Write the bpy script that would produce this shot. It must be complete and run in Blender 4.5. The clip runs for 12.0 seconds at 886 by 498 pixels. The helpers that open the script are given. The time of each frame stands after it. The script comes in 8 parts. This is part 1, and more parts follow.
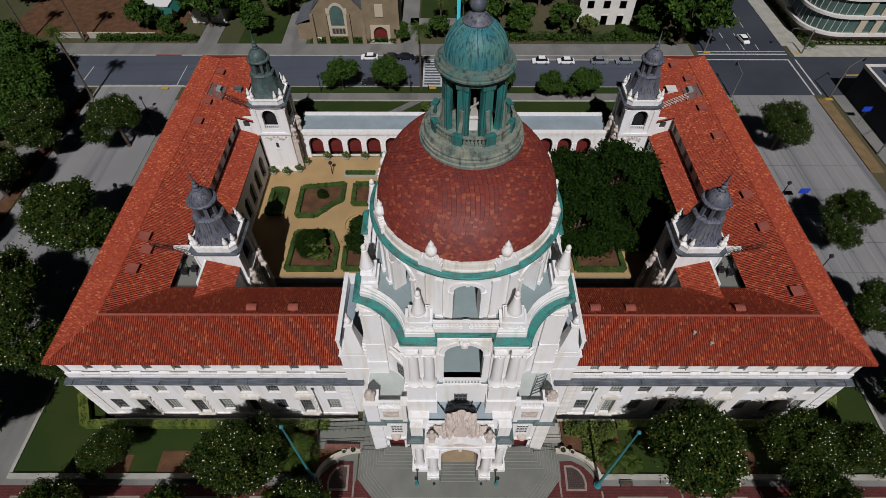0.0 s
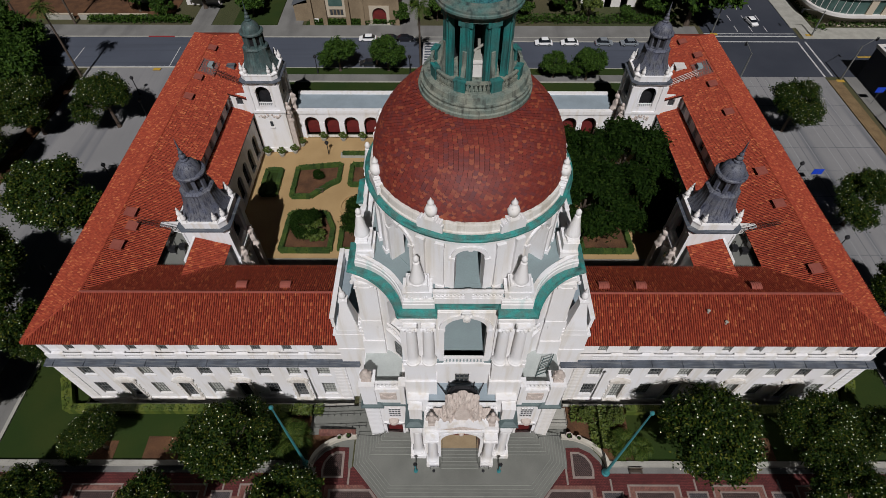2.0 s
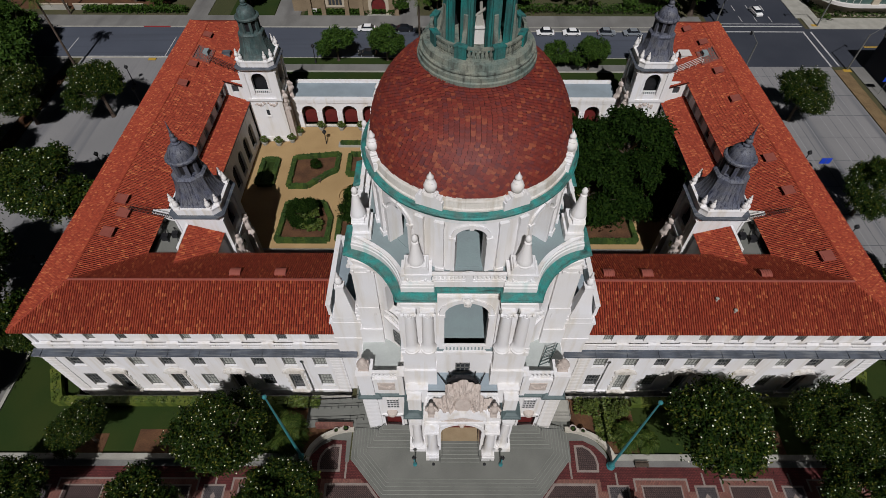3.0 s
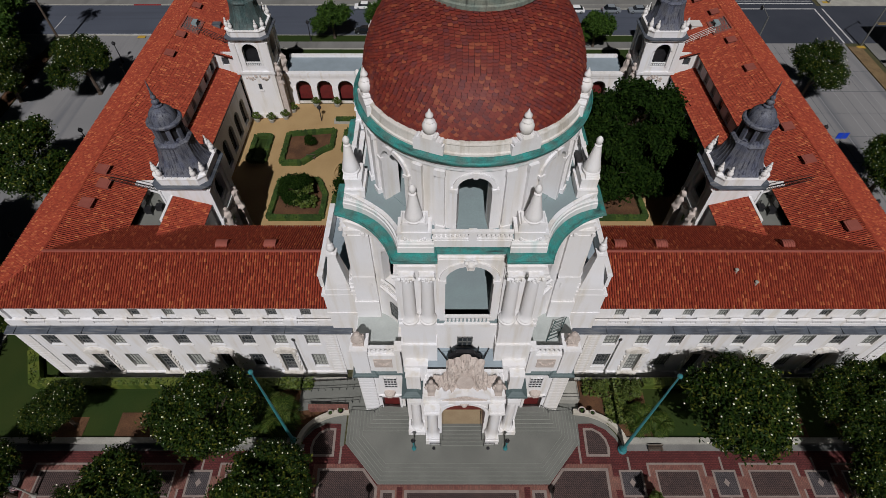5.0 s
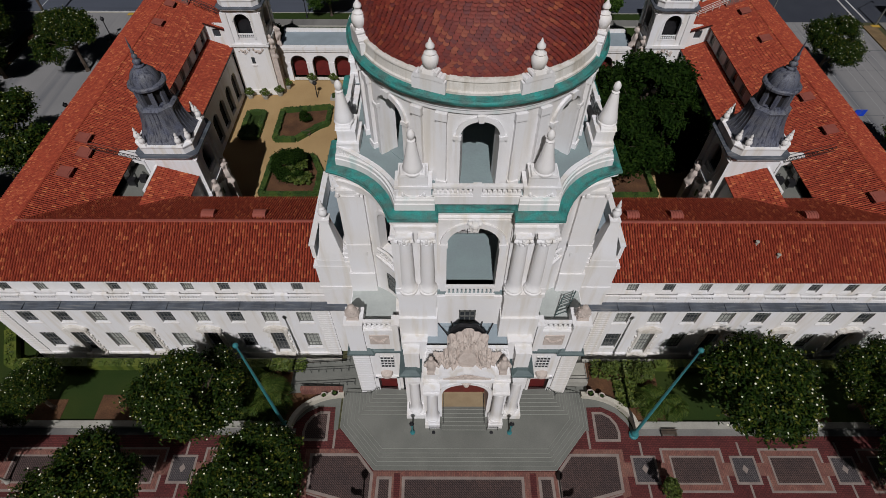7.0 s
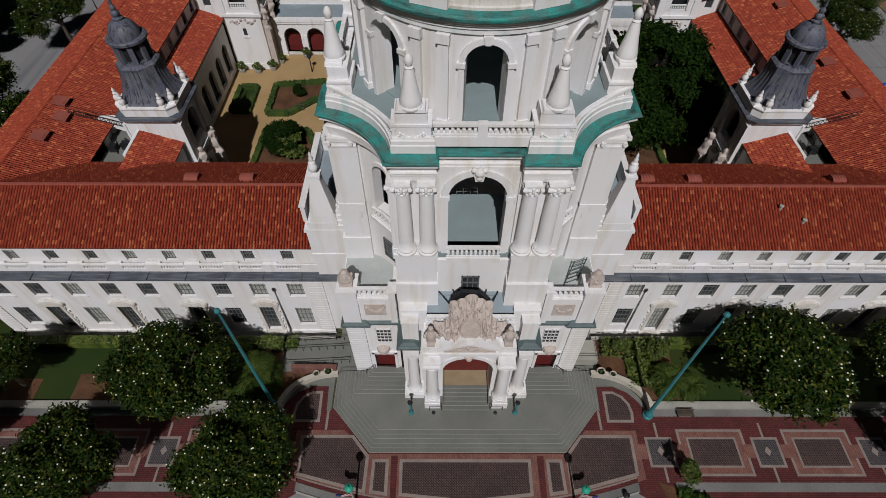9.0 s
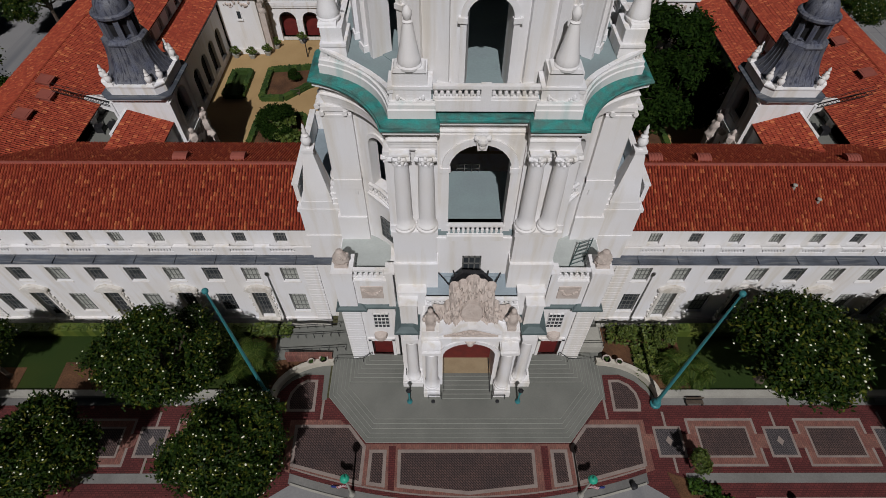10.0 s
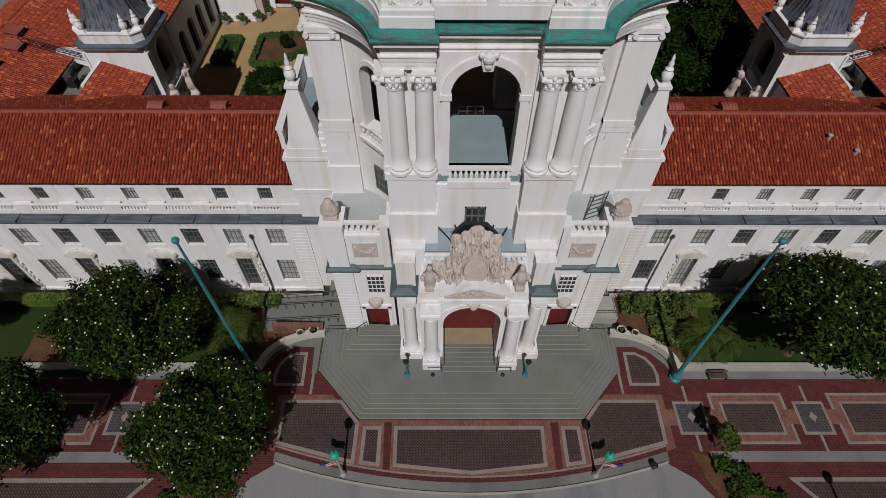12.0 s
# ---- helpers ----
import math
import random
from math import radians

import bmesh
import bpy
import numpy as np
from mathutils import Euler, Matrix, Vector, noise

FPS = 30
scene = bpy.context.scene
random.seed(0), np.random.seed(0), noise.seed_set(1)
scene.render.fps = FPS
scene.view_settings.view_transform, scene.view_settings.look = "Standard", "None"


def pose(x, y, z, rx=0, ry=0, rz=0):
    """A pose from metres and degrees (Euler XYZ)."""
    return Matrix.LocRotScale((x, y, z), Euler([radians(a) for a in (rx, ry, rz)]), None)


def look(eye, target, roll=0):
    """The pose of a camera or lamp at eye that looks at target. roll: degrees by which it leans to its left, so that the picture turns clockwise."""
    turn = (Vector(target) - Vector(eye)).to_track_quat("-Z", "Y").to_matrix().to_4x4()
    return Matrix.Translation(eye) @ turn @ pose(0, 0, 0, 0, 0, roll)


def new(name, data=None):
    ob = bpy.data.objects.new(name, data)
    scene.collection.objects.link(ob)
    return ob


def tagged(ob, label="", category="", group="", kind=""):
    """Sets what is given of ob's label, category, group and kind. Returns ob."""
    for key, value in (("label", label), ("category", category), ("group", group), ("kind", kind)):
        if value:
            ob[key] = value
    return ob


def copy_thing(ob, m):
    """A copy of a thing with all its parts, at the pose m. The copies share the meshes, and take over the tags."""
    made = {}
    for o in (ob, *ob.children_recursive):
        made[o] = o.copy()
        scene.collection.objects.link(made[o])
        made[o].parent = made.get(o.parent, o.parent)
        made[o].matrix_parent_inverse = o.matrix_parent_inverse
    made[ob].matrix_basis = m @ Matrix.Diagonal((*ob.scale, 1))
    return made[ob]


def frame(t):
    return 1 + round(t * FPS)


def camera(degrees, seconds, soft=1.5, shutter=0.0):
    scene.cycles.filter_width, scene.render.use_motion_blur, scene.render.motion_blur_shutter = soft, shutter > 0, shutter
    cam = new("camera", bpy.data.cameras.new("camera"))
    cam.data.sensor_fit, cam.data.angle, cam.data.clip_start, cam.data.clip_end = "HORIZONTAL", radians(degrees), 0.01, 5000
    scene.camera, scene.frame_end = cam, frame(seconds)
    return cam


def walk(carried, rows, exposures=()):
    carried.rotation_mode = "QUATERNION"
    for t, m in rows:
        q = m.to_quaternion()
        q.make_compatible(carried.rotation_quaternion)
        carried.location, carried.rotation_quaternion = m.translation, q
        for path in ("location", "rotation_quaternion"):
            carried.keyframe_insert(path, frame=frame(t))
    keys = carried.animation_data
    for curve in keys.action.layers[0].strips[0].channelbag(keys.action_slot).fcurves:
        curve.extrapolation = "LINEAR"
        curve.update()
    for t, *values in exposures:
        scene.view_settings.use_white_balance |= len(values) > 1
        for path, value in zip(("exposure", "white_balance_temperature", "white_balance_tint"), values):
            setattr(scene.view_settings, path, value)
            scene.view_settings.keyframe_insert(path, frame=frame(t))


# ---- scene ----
cam = camera(79.5, 12.0, 0.7)
METRES, EYE, TILT, LEAN, TURN = 8.0, 1.5, 0.0, 0.0, 0.0
PATH = [
    (0, (-2.26, -32.868, 79.972), (-2.26, -31.606, 78.421), 0.1),
    (0.5, (-2.285, -32.918, 78.728), (-2.285, -31.656, 77.177), 0.1),
    (1, (-2.283, -32.926, 77.481), (-2.283, -31.665, 75.929), 0.1),
    (1.5, (-2.329, -32.96, 76.205), (-2.328, -31.699, 74.652), 0.1),
    (2, (-2.342, -32.992, 75.051), (-2.341, -31.733, 73.497), 0.2),
    (2.5, (-2.317, -33.025, 73.698), (-2.316, -31.765, 72.144), 0.2),
    (3, (-2.337, -32.974, 72.311), (-2.336, -31.715, 70.756), 0.2),
    (5, (-2.411, -32.997, 66.795), (-2.409, -31.743, 65.238), 0.1),
    (5.5, (-2.491, -32.963, 65.465), (-2.487, -31.709, 63.907), 0.2),
    (6, (-2.445, -32.91, 64.23), (-2.443, -31.658, 62.671), 0.2),
    (6.5, (-2.482, -32.952, 62.968), (-2.48, -31.7, 61.409), 0.2),
    (7, (-2.551, -32.942, 61.812), (-2.547, -31.692, 60.251), 0.3),
    (9, (-2.691, -33.255, 56.405), (-2.684, -32.002, 54.846), 0.4),
    (9.5, (-2.81, -33.279, 55.001), (-2.798, -32.026, 53.443), 0.6),
    (10, (-2.847, -33.245, 53.577), (-2.833, -31.994, 52.017), 0.6),
    (10.5, (-2.754, -33.283, 52.121), (-2.742, -32.031, 50.561), 0.5),
    (11, (-2.722, -33.295, 50.592), (-2.713, -32.044, 49.032), 0.5),
    (11.5, (-2.749, -33.396, 49.083), (-2.739, -32.142, 47.525), 0.5),
    (12, (-2.801, -33.338, 47.61), (-2.789, -32.088, 46.049), 0.5),
]
walk(cam, [(t, look(eye, target, roll)) for t, eye, target, roll in PATH], [(0, -0.4, 6340, 13), (6, -0.58, 6340, 13), (12, -0.7, 6340, 13)])

# ---- light ----
SUN = Vector((0.004, -0.655, 0.755))
world = bpy.data.worlds.new("world")
scene.world = world
world.use_nodes = True
wn = world.node_tree
sky = wn.nodes.new("ShaderNodeTexSky")
sky.sky_type, sky.sun_disc = "NISHITA", False
sky.sun_elevation, sky.sun_rotation = radians(49), radians(179.6)
wn.links.new(sky.outputs[0], wn.nodes["Background"].inputs[0])
wn.nodes["Background"].inputs[1].default_value = 0.004
sun = new("sun", bpy.data.lights.new("sun", "SUN"))
sun.data.energy, sun.data.angle, sun.data.color = 5.0, radians(0.53), (1.0, 0.98, 0.955)
sun.matrix_world = look(SUN * 150, (0, 0, 0))


# ---- materials ----
def mat(name, c1, c2=None, scale=0.5, rough=0.85, bump=0.0, bscale=6.0, island=None, rand=None, metal=0.0, streak=None, grain=0.12, spec=0.3, brick=None):
    """A surface: two tones in large patches, fine grain, relief, and tones that differ piece by piece."""
    m = bpy.data.materials.new(name)
    m.use_nodes = True
    t = m.node_tree
    n, lk = t.nodes, t.links
    b = n["Principled BSDF"]
    b.inputs["Roughness"].default_value, b.inputs["Metallic"].default_value = rough, metal
    b.inputs["Specular IOR Level"].default_value = spec
    co = n.new("ShaderNodeTexCoord").outputs["Object"]

    def noise_at(s, detail, stretch=None):
        src = co
        if stretch:
            mp = n.new("ShaderNodeMapping")
            mp.inputs["Scale"].default_value = stretch
            lk.new(co, mp.inputs[0])
            src = mp.outputs[0]
        x = n.new("ShaderNodeTexNoise")
        x.inputs["Scale"].default_value, x.inputs["Detail"].default_value = s, detail
        lk.new(src, x.inputs["Vector"])
        return x.outputs[0]

    def mix(fac, a, c, kind="MIX"):
        x = n.new("ShaderNodeMix")
        x.data_type, x.blend_type = "RGBA", kind
        for sock, v in ((x.inputs[0], fac), (x.inputs[6], a), (x.inputs[7], c)):
            if isinstance(v, bpy.types.NodeSocket):
                lk.new(v, sock)
            else:
                sock.default_value = v if isinstance(v, float) else (*v, 1)
        return x.outputs[2]

    def ramp(src, lo, hi):
        x = n.new("ShaderNodeMapRange")
        x.inputs[1].default_value, x.inputs[2].default_value = lo, hi
        lk.new(src, x.inputs[0])
        return x.outputs[0]
    col = mix(ramp(noise_at(scale, 5), 0.35, 0.65), c1, c2 or c1)
    for tones, src in ((island, "ShaderNodeNewGeometry"), (rand, "ShaderNodeObjectInfo")):
        if tones:
            g = n.new(src)
            r = n.new("ShaderNodeValToRGB")
            r.color_ramp.elements[0].color = (*tones[0], 1)
            r.color_ramp.elements[1].color = (*tones[-1], 1)
            for i, c in enumerate(tones[1:-1]):
                e = r.color_ramp.elements.new((i + 1) / (len(tones) - 1))
                e.color = (*c, 1)
            lk.new(g.outputs["Random Per Island" if tones is island else "Random"], r.inputs[0])
            col = mix(0.75, col, r.outputs[0])
    if streak:
        col = mix(ramp(noise_at(1.0, 4, streak[1]), 0.5, 0.72), col, streak[0])
    if brick:
        bt = n.new("ShaderNodeTexBrick")
        for k, v in (("Scale", 1.0), ("Brick Width", brick[0]), ("Row Height", brick[1]), ("Mortar Size", brick[2]), ("Mortar Smooth", 0.1), ("Bias", 0.0)):
            bt.inputs[k].default_value = v
        bt.inputs["Color1"].default_value, bt.inputs["Color2"].default_value, bt.inputs["Mortar"].default_value = (1.15, 1.08, 1.05, 1), (0.8, 0.8, 0.82, 1), (*(brick[3],) * 3, 1)
        mp = n.new("ShaderNodeMapping")
        mp.inputs["Rotation"].default_value = (0, 0, radians(brick[4]))
        lk.new(co, mp.inputs[0])
        lk.new(mp.outputs[0], bt.inputs["Vector"])
        col = mix(1.0, col, bt.outputs[0], "MULTIPLY")
    if grain:
        gr = ramp(noise_at(bscale * 1.7, 3), 0.2, 0.8)
        dark = mix(gr, (1 - 2 * grain,) * 3, (1 + grain * 0.3,) * 3)
        col = mix(1.0, col, dark, "MULTIPLY")
    lk.new(col, b.inputs["Base Color"])
    if bump:
        bp = n.new("ShaderNodeBump")
        bp.inputs["Strength"].default_value, bp.inputs["Distance"].default_value = min(1.0, bump), 0.05
        lk.new(noise_at(bscale, 6), bp.inputs["Height"])
        lk.new(bp.outputs[0], b.inputs["Normal"])
    return m


STUCCO = mat("white stucco", (0.735, 0.735, 0.75), (0.71, 0.69, 0.67), 0.22, 0.85, 0.2, 9, streak=((0.64, 0.605, 0.55), (1.3, 1.3, 0.11)), grain=0.04)
STUCCO_T = mat("white stucco with copper stains", (0.73, 0.725, 0.73), (0.68, 0.67, 0.65), 0.3, 0.85, 0.2, 9, streak=((0.45, 0.567, 0.549), (0.9, 0.9, 0.12)), grain=0.05)
STUCCO_B = mat("weathered white plaster", (0.684, 0.666, 0.63), (0.594, 0.558, 0.504), 0.5, 0.9, 0.3, 7, streak=((0.45, 0.405, 0.333), (1.6, 1.6, 0.15)), grain=0.08)
CARVED = mat("carved buff stone", (0.56, 0.49, 0.44), (0.47, 0.40, 0.355), 1.2, 0.9, 0.5, 6, grain=0.12)
TERRA = mat("terracotta roof tile", (0.299, 0.0504, 0.02268), (0.2185, 0.03584, 0.01728), 0.12, 0.8, 0.15, 12,
            island=((0.215, 0.0285, 0.0142), (0.2645, 0.03696, 0.01728), (0.322, 0.04704, 0.02052), (0.2185, 0.02912, 0.01404), (0.2875, 0.04144, 0.01836), (0.3565, 0.05712, 0.02376), (0.253, 0.03472, 0.0162), (0.3795, 0.06496, 0.027), (0.299, 0.04368, 0.01944), (0.23, 0.03136, 0.01512), (0.41, 0.085, 0.037), (0.322, 0.0504, 0.0216), (0.6, 0.185, 0.07), (0.38, 0.068, 0.028), (0.2415, 0.03248, 0.01512), (0.43, 0.095, 0.038)))
# near-black so that the shade in the tile grooves is in the colour
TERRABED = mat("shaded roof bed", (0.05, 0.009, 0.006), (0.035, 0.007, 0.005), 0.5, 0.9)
# darkened so that the gaps between dome tiles carry painted shade
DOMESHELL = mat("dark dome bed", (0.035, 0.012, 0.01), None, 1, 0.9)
DOMETILE = mat("red dome tile", (0.2125, 0.0365, 0.0255), (0.153, 0.0281, 0.0221), 0.3, 0.6, 0.15, 12,
               island=((0.1105, 0.0187, 0.0153), (0.1785, 0.0289, 0.0187), (0.221, 0.0365, 0.0213), (0.119, 0.0204, 0.017), (0.1785, 0.034, 0.0221), (0.102, 0.0298, 0.034), (0.2125, 0.0425, 0.0238), (0.323, 0.0935, 0.0425)), spec=0.3)
DOMETILE_1 = mat("red dome tile picked", (0.162, 0.0306, 0.0234), (0.117, 0.0234, 0.0198), 0.3, 0.65, 0.15, 12,
                 rand=((0.117, 0.0207, 0.0171), (0.18, 0.0306, 0.0216), (0.225, 0.0387, 0.0243), (0.135, 0.0252, 0.0216), (0.099, 0.0306, 0.0342), (0.216, 0.045, 0.0252), (0.324, 0.0945, 0.045)), spec=0.3)
COPPER = mat("green copper", (0.035, 0.30, 0.27), (0.09, 0.19, 0.17), 1.3, 0.6, 0.3, 8, streak=((0.03, 0.075, 0.07), (0.6, 0.6, 7.0)), grain=0.25)
COPPER_L = mat("teal copper pier", (0.018, 0.21, 0.195), (0.05, 0.15, 0.14), 0.9, 0.55, 0.3, 8, streak=((0.02, 0.06, 0.06), (3.5, 3.5, 0.25)), grain=0.25)
COPPER_P = mat("pale verdigris sheet", (0.27, 0.28, 0.225), (0.15, 0.20, 0.175), 0.9, 0.7, 0.3, 8, streak=((0.07, 0.075, 0.065), (3.0, 3.0, 0.3)), grain=0.25)
COPPER_C = mat("blue green copper cap", (0.035, 0.19, 0.225), (0.10, 0.235, 0.205), 0.5, 0.5, 0.3, 8, streak=((0.02, 0.045, 0.06), (6.0, 6.0, 0.14)), grain=0.25)
COVER = mat("grey green metal cover", (0.102, 0.1403, 0.1403), (0.0765, 0.1062, 0.1105), 0.8, 0.6, 0.15, 6, grain=0.1)
VENT = mat("pale red vent tile", (0.2992, 0.085, 0.0612), (0.2516, 0.068, 0.049), 1.0, 0.8, 0.2, 8)
COPPER_G = mat("grey green copper", (0.07, 0.165, 0.15), (0.16, 0.17, 0.145), 0.9, 0.65, 0.3, 8, streak=((0.035, 0.055, 0.055), (3, 3, 0.25)), grain=0.2)
LEAD = mat("grey lead sheet", (0.1163, 0.1265, 0.1703), (0.153, 0.1565, 0.1742), 0.9, 0.55, 0.3, 6, streak=((0.02142, 0.02464, 0.04752), (3.5, 3.5, 0.2)), grain=0.3)
DARKCOPPER = mat("dark green copper sheet", (0.05, 0.085, 0.085), (0.085, 0.105, 0.10), 0.8, 0.55, 0.3, 6, streak=((0.10, 0.16, 0.155), (3.0, 3.0, 0.2)), grain=0.25)
LEDGE = mat("blue grey metal ledge", (0.095, 0.11, 0.135), (0.055, 0.062, 0.075), 0.6, 0.55, 0.15, 6, streak=((0.17, 0.175, 0.18), (0.35, 4.0, 1)), grain=0.15)
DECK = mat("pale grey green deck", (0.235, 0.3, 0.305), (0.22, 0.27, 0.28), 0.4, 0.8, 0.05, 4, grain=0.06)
# lit copy of the deck: the sunshine is put into the paler tones
LITDECK = mat("pale sunlit deck", (0.42, 0.45, 0.43), (0.36, 0.385, 0.37), 0.4, 0.8, 0.05, 4, grain=0.06)
DRYSOIL = mat("dry brown soil", (0.25, 0.17, 0.085), (0.18, 0.12, 0.06), 0.5, 0.95, 0.5, 5, grain=0.3)
FLATROOF = mat("pale blue grey flat roof", (0.27, 0.324, 0.36), (0.225, 0.27, 0.297), 0.3, 0.8, 0.05, 4, grain=0.06)
GLASS = mat("dark window glass", (0.025, 0.03, 0.035), (0.05, 0.055, 0.06), 0.6, 0.12, grain=0.0, spec=0.5)
FRAME = mat("grey window frame", (0.10, 0.105, 0.10), (0.15, 0.15, 0.14), 1.0, 0.6, grain=0.05)
BLIND = mat("pale window blind", (0.40, 0.41, 0.37), (0.26, 0.27, 0.25), 1.5, 0.8, grain=0.05)
REDDOOR = mat("dark red door", (0.15, 0.022, 0.02), (0.11, 0.018, 0.017), 1.2, 0.5, grain=0.1)
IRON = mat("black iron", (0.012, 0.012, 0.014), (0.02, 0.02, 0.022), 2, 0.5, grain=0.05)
TEALPAINT = mat("teal painted metal", (0.03, 0.17, 0.19), (0.04, 0.20, 0.21), 2, 0.45, grain=0.05)
CONCRETE = mat("terrace concrete", (0.172, 0.1744, 0.156), (0.14, 0.144, 0.128), 0.35, 0.85, 0.1, 5, grain=0.08)
CREAM = mat("cream garden wall", (0.50, 0.47, 0.40), (0.42, 0.39, 0.32), 0.6, 0.85, 0.1, 5, grain=0.08)
NOSING = mat("step edge line", (0.25, 0.26, 0.23), None, 1, 0.85, grain=0.05)
PALECON = mat("pale concrete kerb", (0.357, 0.3485, 0.306), (0.289, 0.2805, 0.2465), 0.5, 0.85, 0.1, 5, grain=0.08)
WALK = mat("pavement concrete", (0.1944, 0.1908, 0.18), (0.1584, 0.1548, 0.144), 0.2, 0.9, 0.08, 4, grain=0.1, streak=((0.1152, 0.1116, 0.108), (0.2, 0.02, 1)))
WALK2 = mat("worn lane line", (0.36, 0.36, 0.36), (0.27, 0.27, 0.27), 1, 0.85, grain=0.15)
ROADPALE = mat("pale concrete road", (0.2304, 0.2268, 0.2268), (0.1944, 0.193, 0.1944), 0.06, 0.9, 0.05, 3, grain=0.08, streak=((0.1296, 0.1332, 0.144), (0.35, 0.012, 1)))
ASPHALT = mat("dark asphalt", (0.0306, 0.0357, 0.0493), (0.0425, 0.0476, 0.062), 0.08, 0.9, 0.05, 6, grain=0.1)
ROADBLUE = mat("grey asphalt", (0.0723, 0.0831, 0.1084), (0.0615, 0.0708, 0.0939), 0.06, 0.9, 0.05, 6, grain=0.08, streak=((0.0542, 0.0615, 0.0795), (0.02, 0.6, 1)))
PAINT = mat("white road paint", (0.55, 0.55, 0.55), (0.40, 0.40, 0.40), 1, 0.8, grain=0.15)
YELLOW = mat("yellow road paint", (0.45, 0.28, 0.04), None, 1, 0.8, grain=0.15)
REDKERB = mat("red kerb paint", (0.26, 0.03, 0.03), None, 1, 0.8, grain=0.15)
GRASS = mat("mown grass", (0.01755, 0.0405, 0.0027), (0.0297, 0.04725, 0.00405), 0.12, 0.95, 0.6, 14, grain=0.3)
SOIL = mat("brown soil", (0.1445, 0.0697, 0.0323), (0.0892, 0.0425, 0.0213), 0.5, 0.95, 0.6, 5, grain=0.3)
PATH = mat("tan courtyard path", (0.391, 0.2659, 0.1251), (0.3363, 0.2228, 0.1017), 0.2, 0.9, 0.1, 5, grain=0.08)
PATHTAN = mat("tan porch floor", (0.306, 0.238, 0.1445), (0.2635, 0.1997, 0.119), 0.6, 0.8, 0.1, 5, grain=0.08)
HEDGE = mat("clipped hedge leaf", (0.03, 0.065, 0.012), (0.055, 0.085, 0.014), 0.8, 0.8, 0.5, 10, island=((0.012, 0.032, 0.006), (0.03, 0.065, 0.010), (0.06, 0.095, 0.014)))
BARK = mat("bark", (0.10, 0.075, 0.055), (0.06, 0.045, 0.035), 1.5, 0.9, 0.6, 8)
LEAF = mat("dark glossy leaf", (0.0153, 0.0336, 0.004), None, 1, 0.6, island=((0.00255, 0.0064, 0.0008), (0.0051, 0.0144, 0.0016), (0.0085, 0.0224, 0.0024), (0.0136, 0.032, 0.0032), (0.0323, 0.0496, 0.0048), (0.1062, 0.104, 0.012)), spec=0.1, grain=0)
LEAFDARK = mat("deep green oak leaf", (0.01, 0.025, 0.003), None, 1, 0.7, island=((0.002, 0.005, 0.001), (0.005, 0.013, 0.002), (0.008, 0.021, 0.003), (0.013, 0.030, 0.004), (0.024, 0.042, 0.006)), spec=0.05, grain=0)
LEAF2 = mat("mid green leaf", (0.03, 0.065, 0.01), None, 1, 0.6, island=((0.004, 0.012, 0.002), (0.012, 0.030, 0.004), (0.020, 0.046, 0.006), (0.036, 0.074, 0.009), (0.062, 0.105, 0.014)), spec=0.1, grain=0)
LEAF3 = mat("yellow green leaf", (0.075, 0.10, 0.015), None, 1, 0.6, island=((0.02, 0.04, 0.005), (0.05, 0.08, 0.012), (0.11, 0.13, 0.022)), grain=0)
PALMLEAF = mat("palm frond", (0.04, 0.07, 0.012), None, 1, 0.5, island=((0.008, 0.02, 0.004), (0.03, 0.055, 0.009), (0.09, 0.105, 0.022)), grain=0, spec=0.05)
BLOOM = mat("white flower", (0.72, 0.70, 0.58), None, 1, 0.8, grain=0)
BRICKDARK = mat("dark brick paving", (0.1125, 0.0735, 0.066), (0.0863, 0.06, 0.057), 0.4, 0.9, 0.3, 16, grain=0.25, brick=(0.36, 0.18, 0.035, 0.3, 45))
PANELGREY = mat("grey brick panel", (0.117, 0.1053, 0.1092), (0.0936, 0.0819, 0.0858), 0.4, 0.9, 0.3, 16, grain=0.25, brick=(0.36, 0.18, 0.035, 0.35, 45))
BRICKRED = mat("red brick paving", (0.1287, 0.0312, 0.0296), (0.0975, 0.025, 0.0242), 0.5, 0.9, 0.3, 14, grain=0.2, brick=(0.4, 0.2, 0.03, 0.55, 0))
BRICKPINK = mat("salmon brick paving", (0.2418, 0.1209, 0.0936), (0.1872, 0.078, 0.064), 0.7, 0.9, 0.2, 12, grain=0.2, brick=(0.4, 0.2, 0.025, 0.7, 90))
BAND = mat("pale stone band", (0.2652, 0.2184, 0.1911), (0.2184, 0.1755, 0.156), 0.8, 0.9, 0.1, 8, grain=0.12)
STONE = mat("church stone", (0.25, 0.19, 0.12), (0.20, 0.15, 0.095), 0.5, 0.9, 0.5, 3, grain=0.2)
STONETRIM = mat("pale church trim", (0.44, 0.38, 0.29), None, 0.5, 0.9, 0.2, 5, grain=0.1)
SLATE = mat("grey slate roof", (0.10, 0.11, 0.125), (0.13, 0.14, 0.155), 0.5, 0.8, 0.3, 5, grain=0.25)
WHITEPAINT = mat("white painted wall", (0.62, 0.60, 0.57), (0.55, 0.53, 0.50), 0.5, 0.8, grain=0.05)
CARWHITE = mat("white car paint", (0.75, 0.75, 0.75), None, 1, 0.25, grain=0, spec=0.6)
CARSILVER = mat("silver car paint", (0.30, 0.33, 0.36), None, 1, 0.3, metal=0.4, grain=0)
CARBLACK = mat("black car paint", (0.012, 0.013, 0.016), None, 1, 0.2, grain=0, spec=0.6)
CARGLASS = mat("car glass", (0.012, 0.015, 0.02), None, 1, 0.1, grain=0, spec=0.6)
RUBBER = mat("tyre rubber", (0.012, 0.012, 0.012), None, 1, 0.9, grain=0)
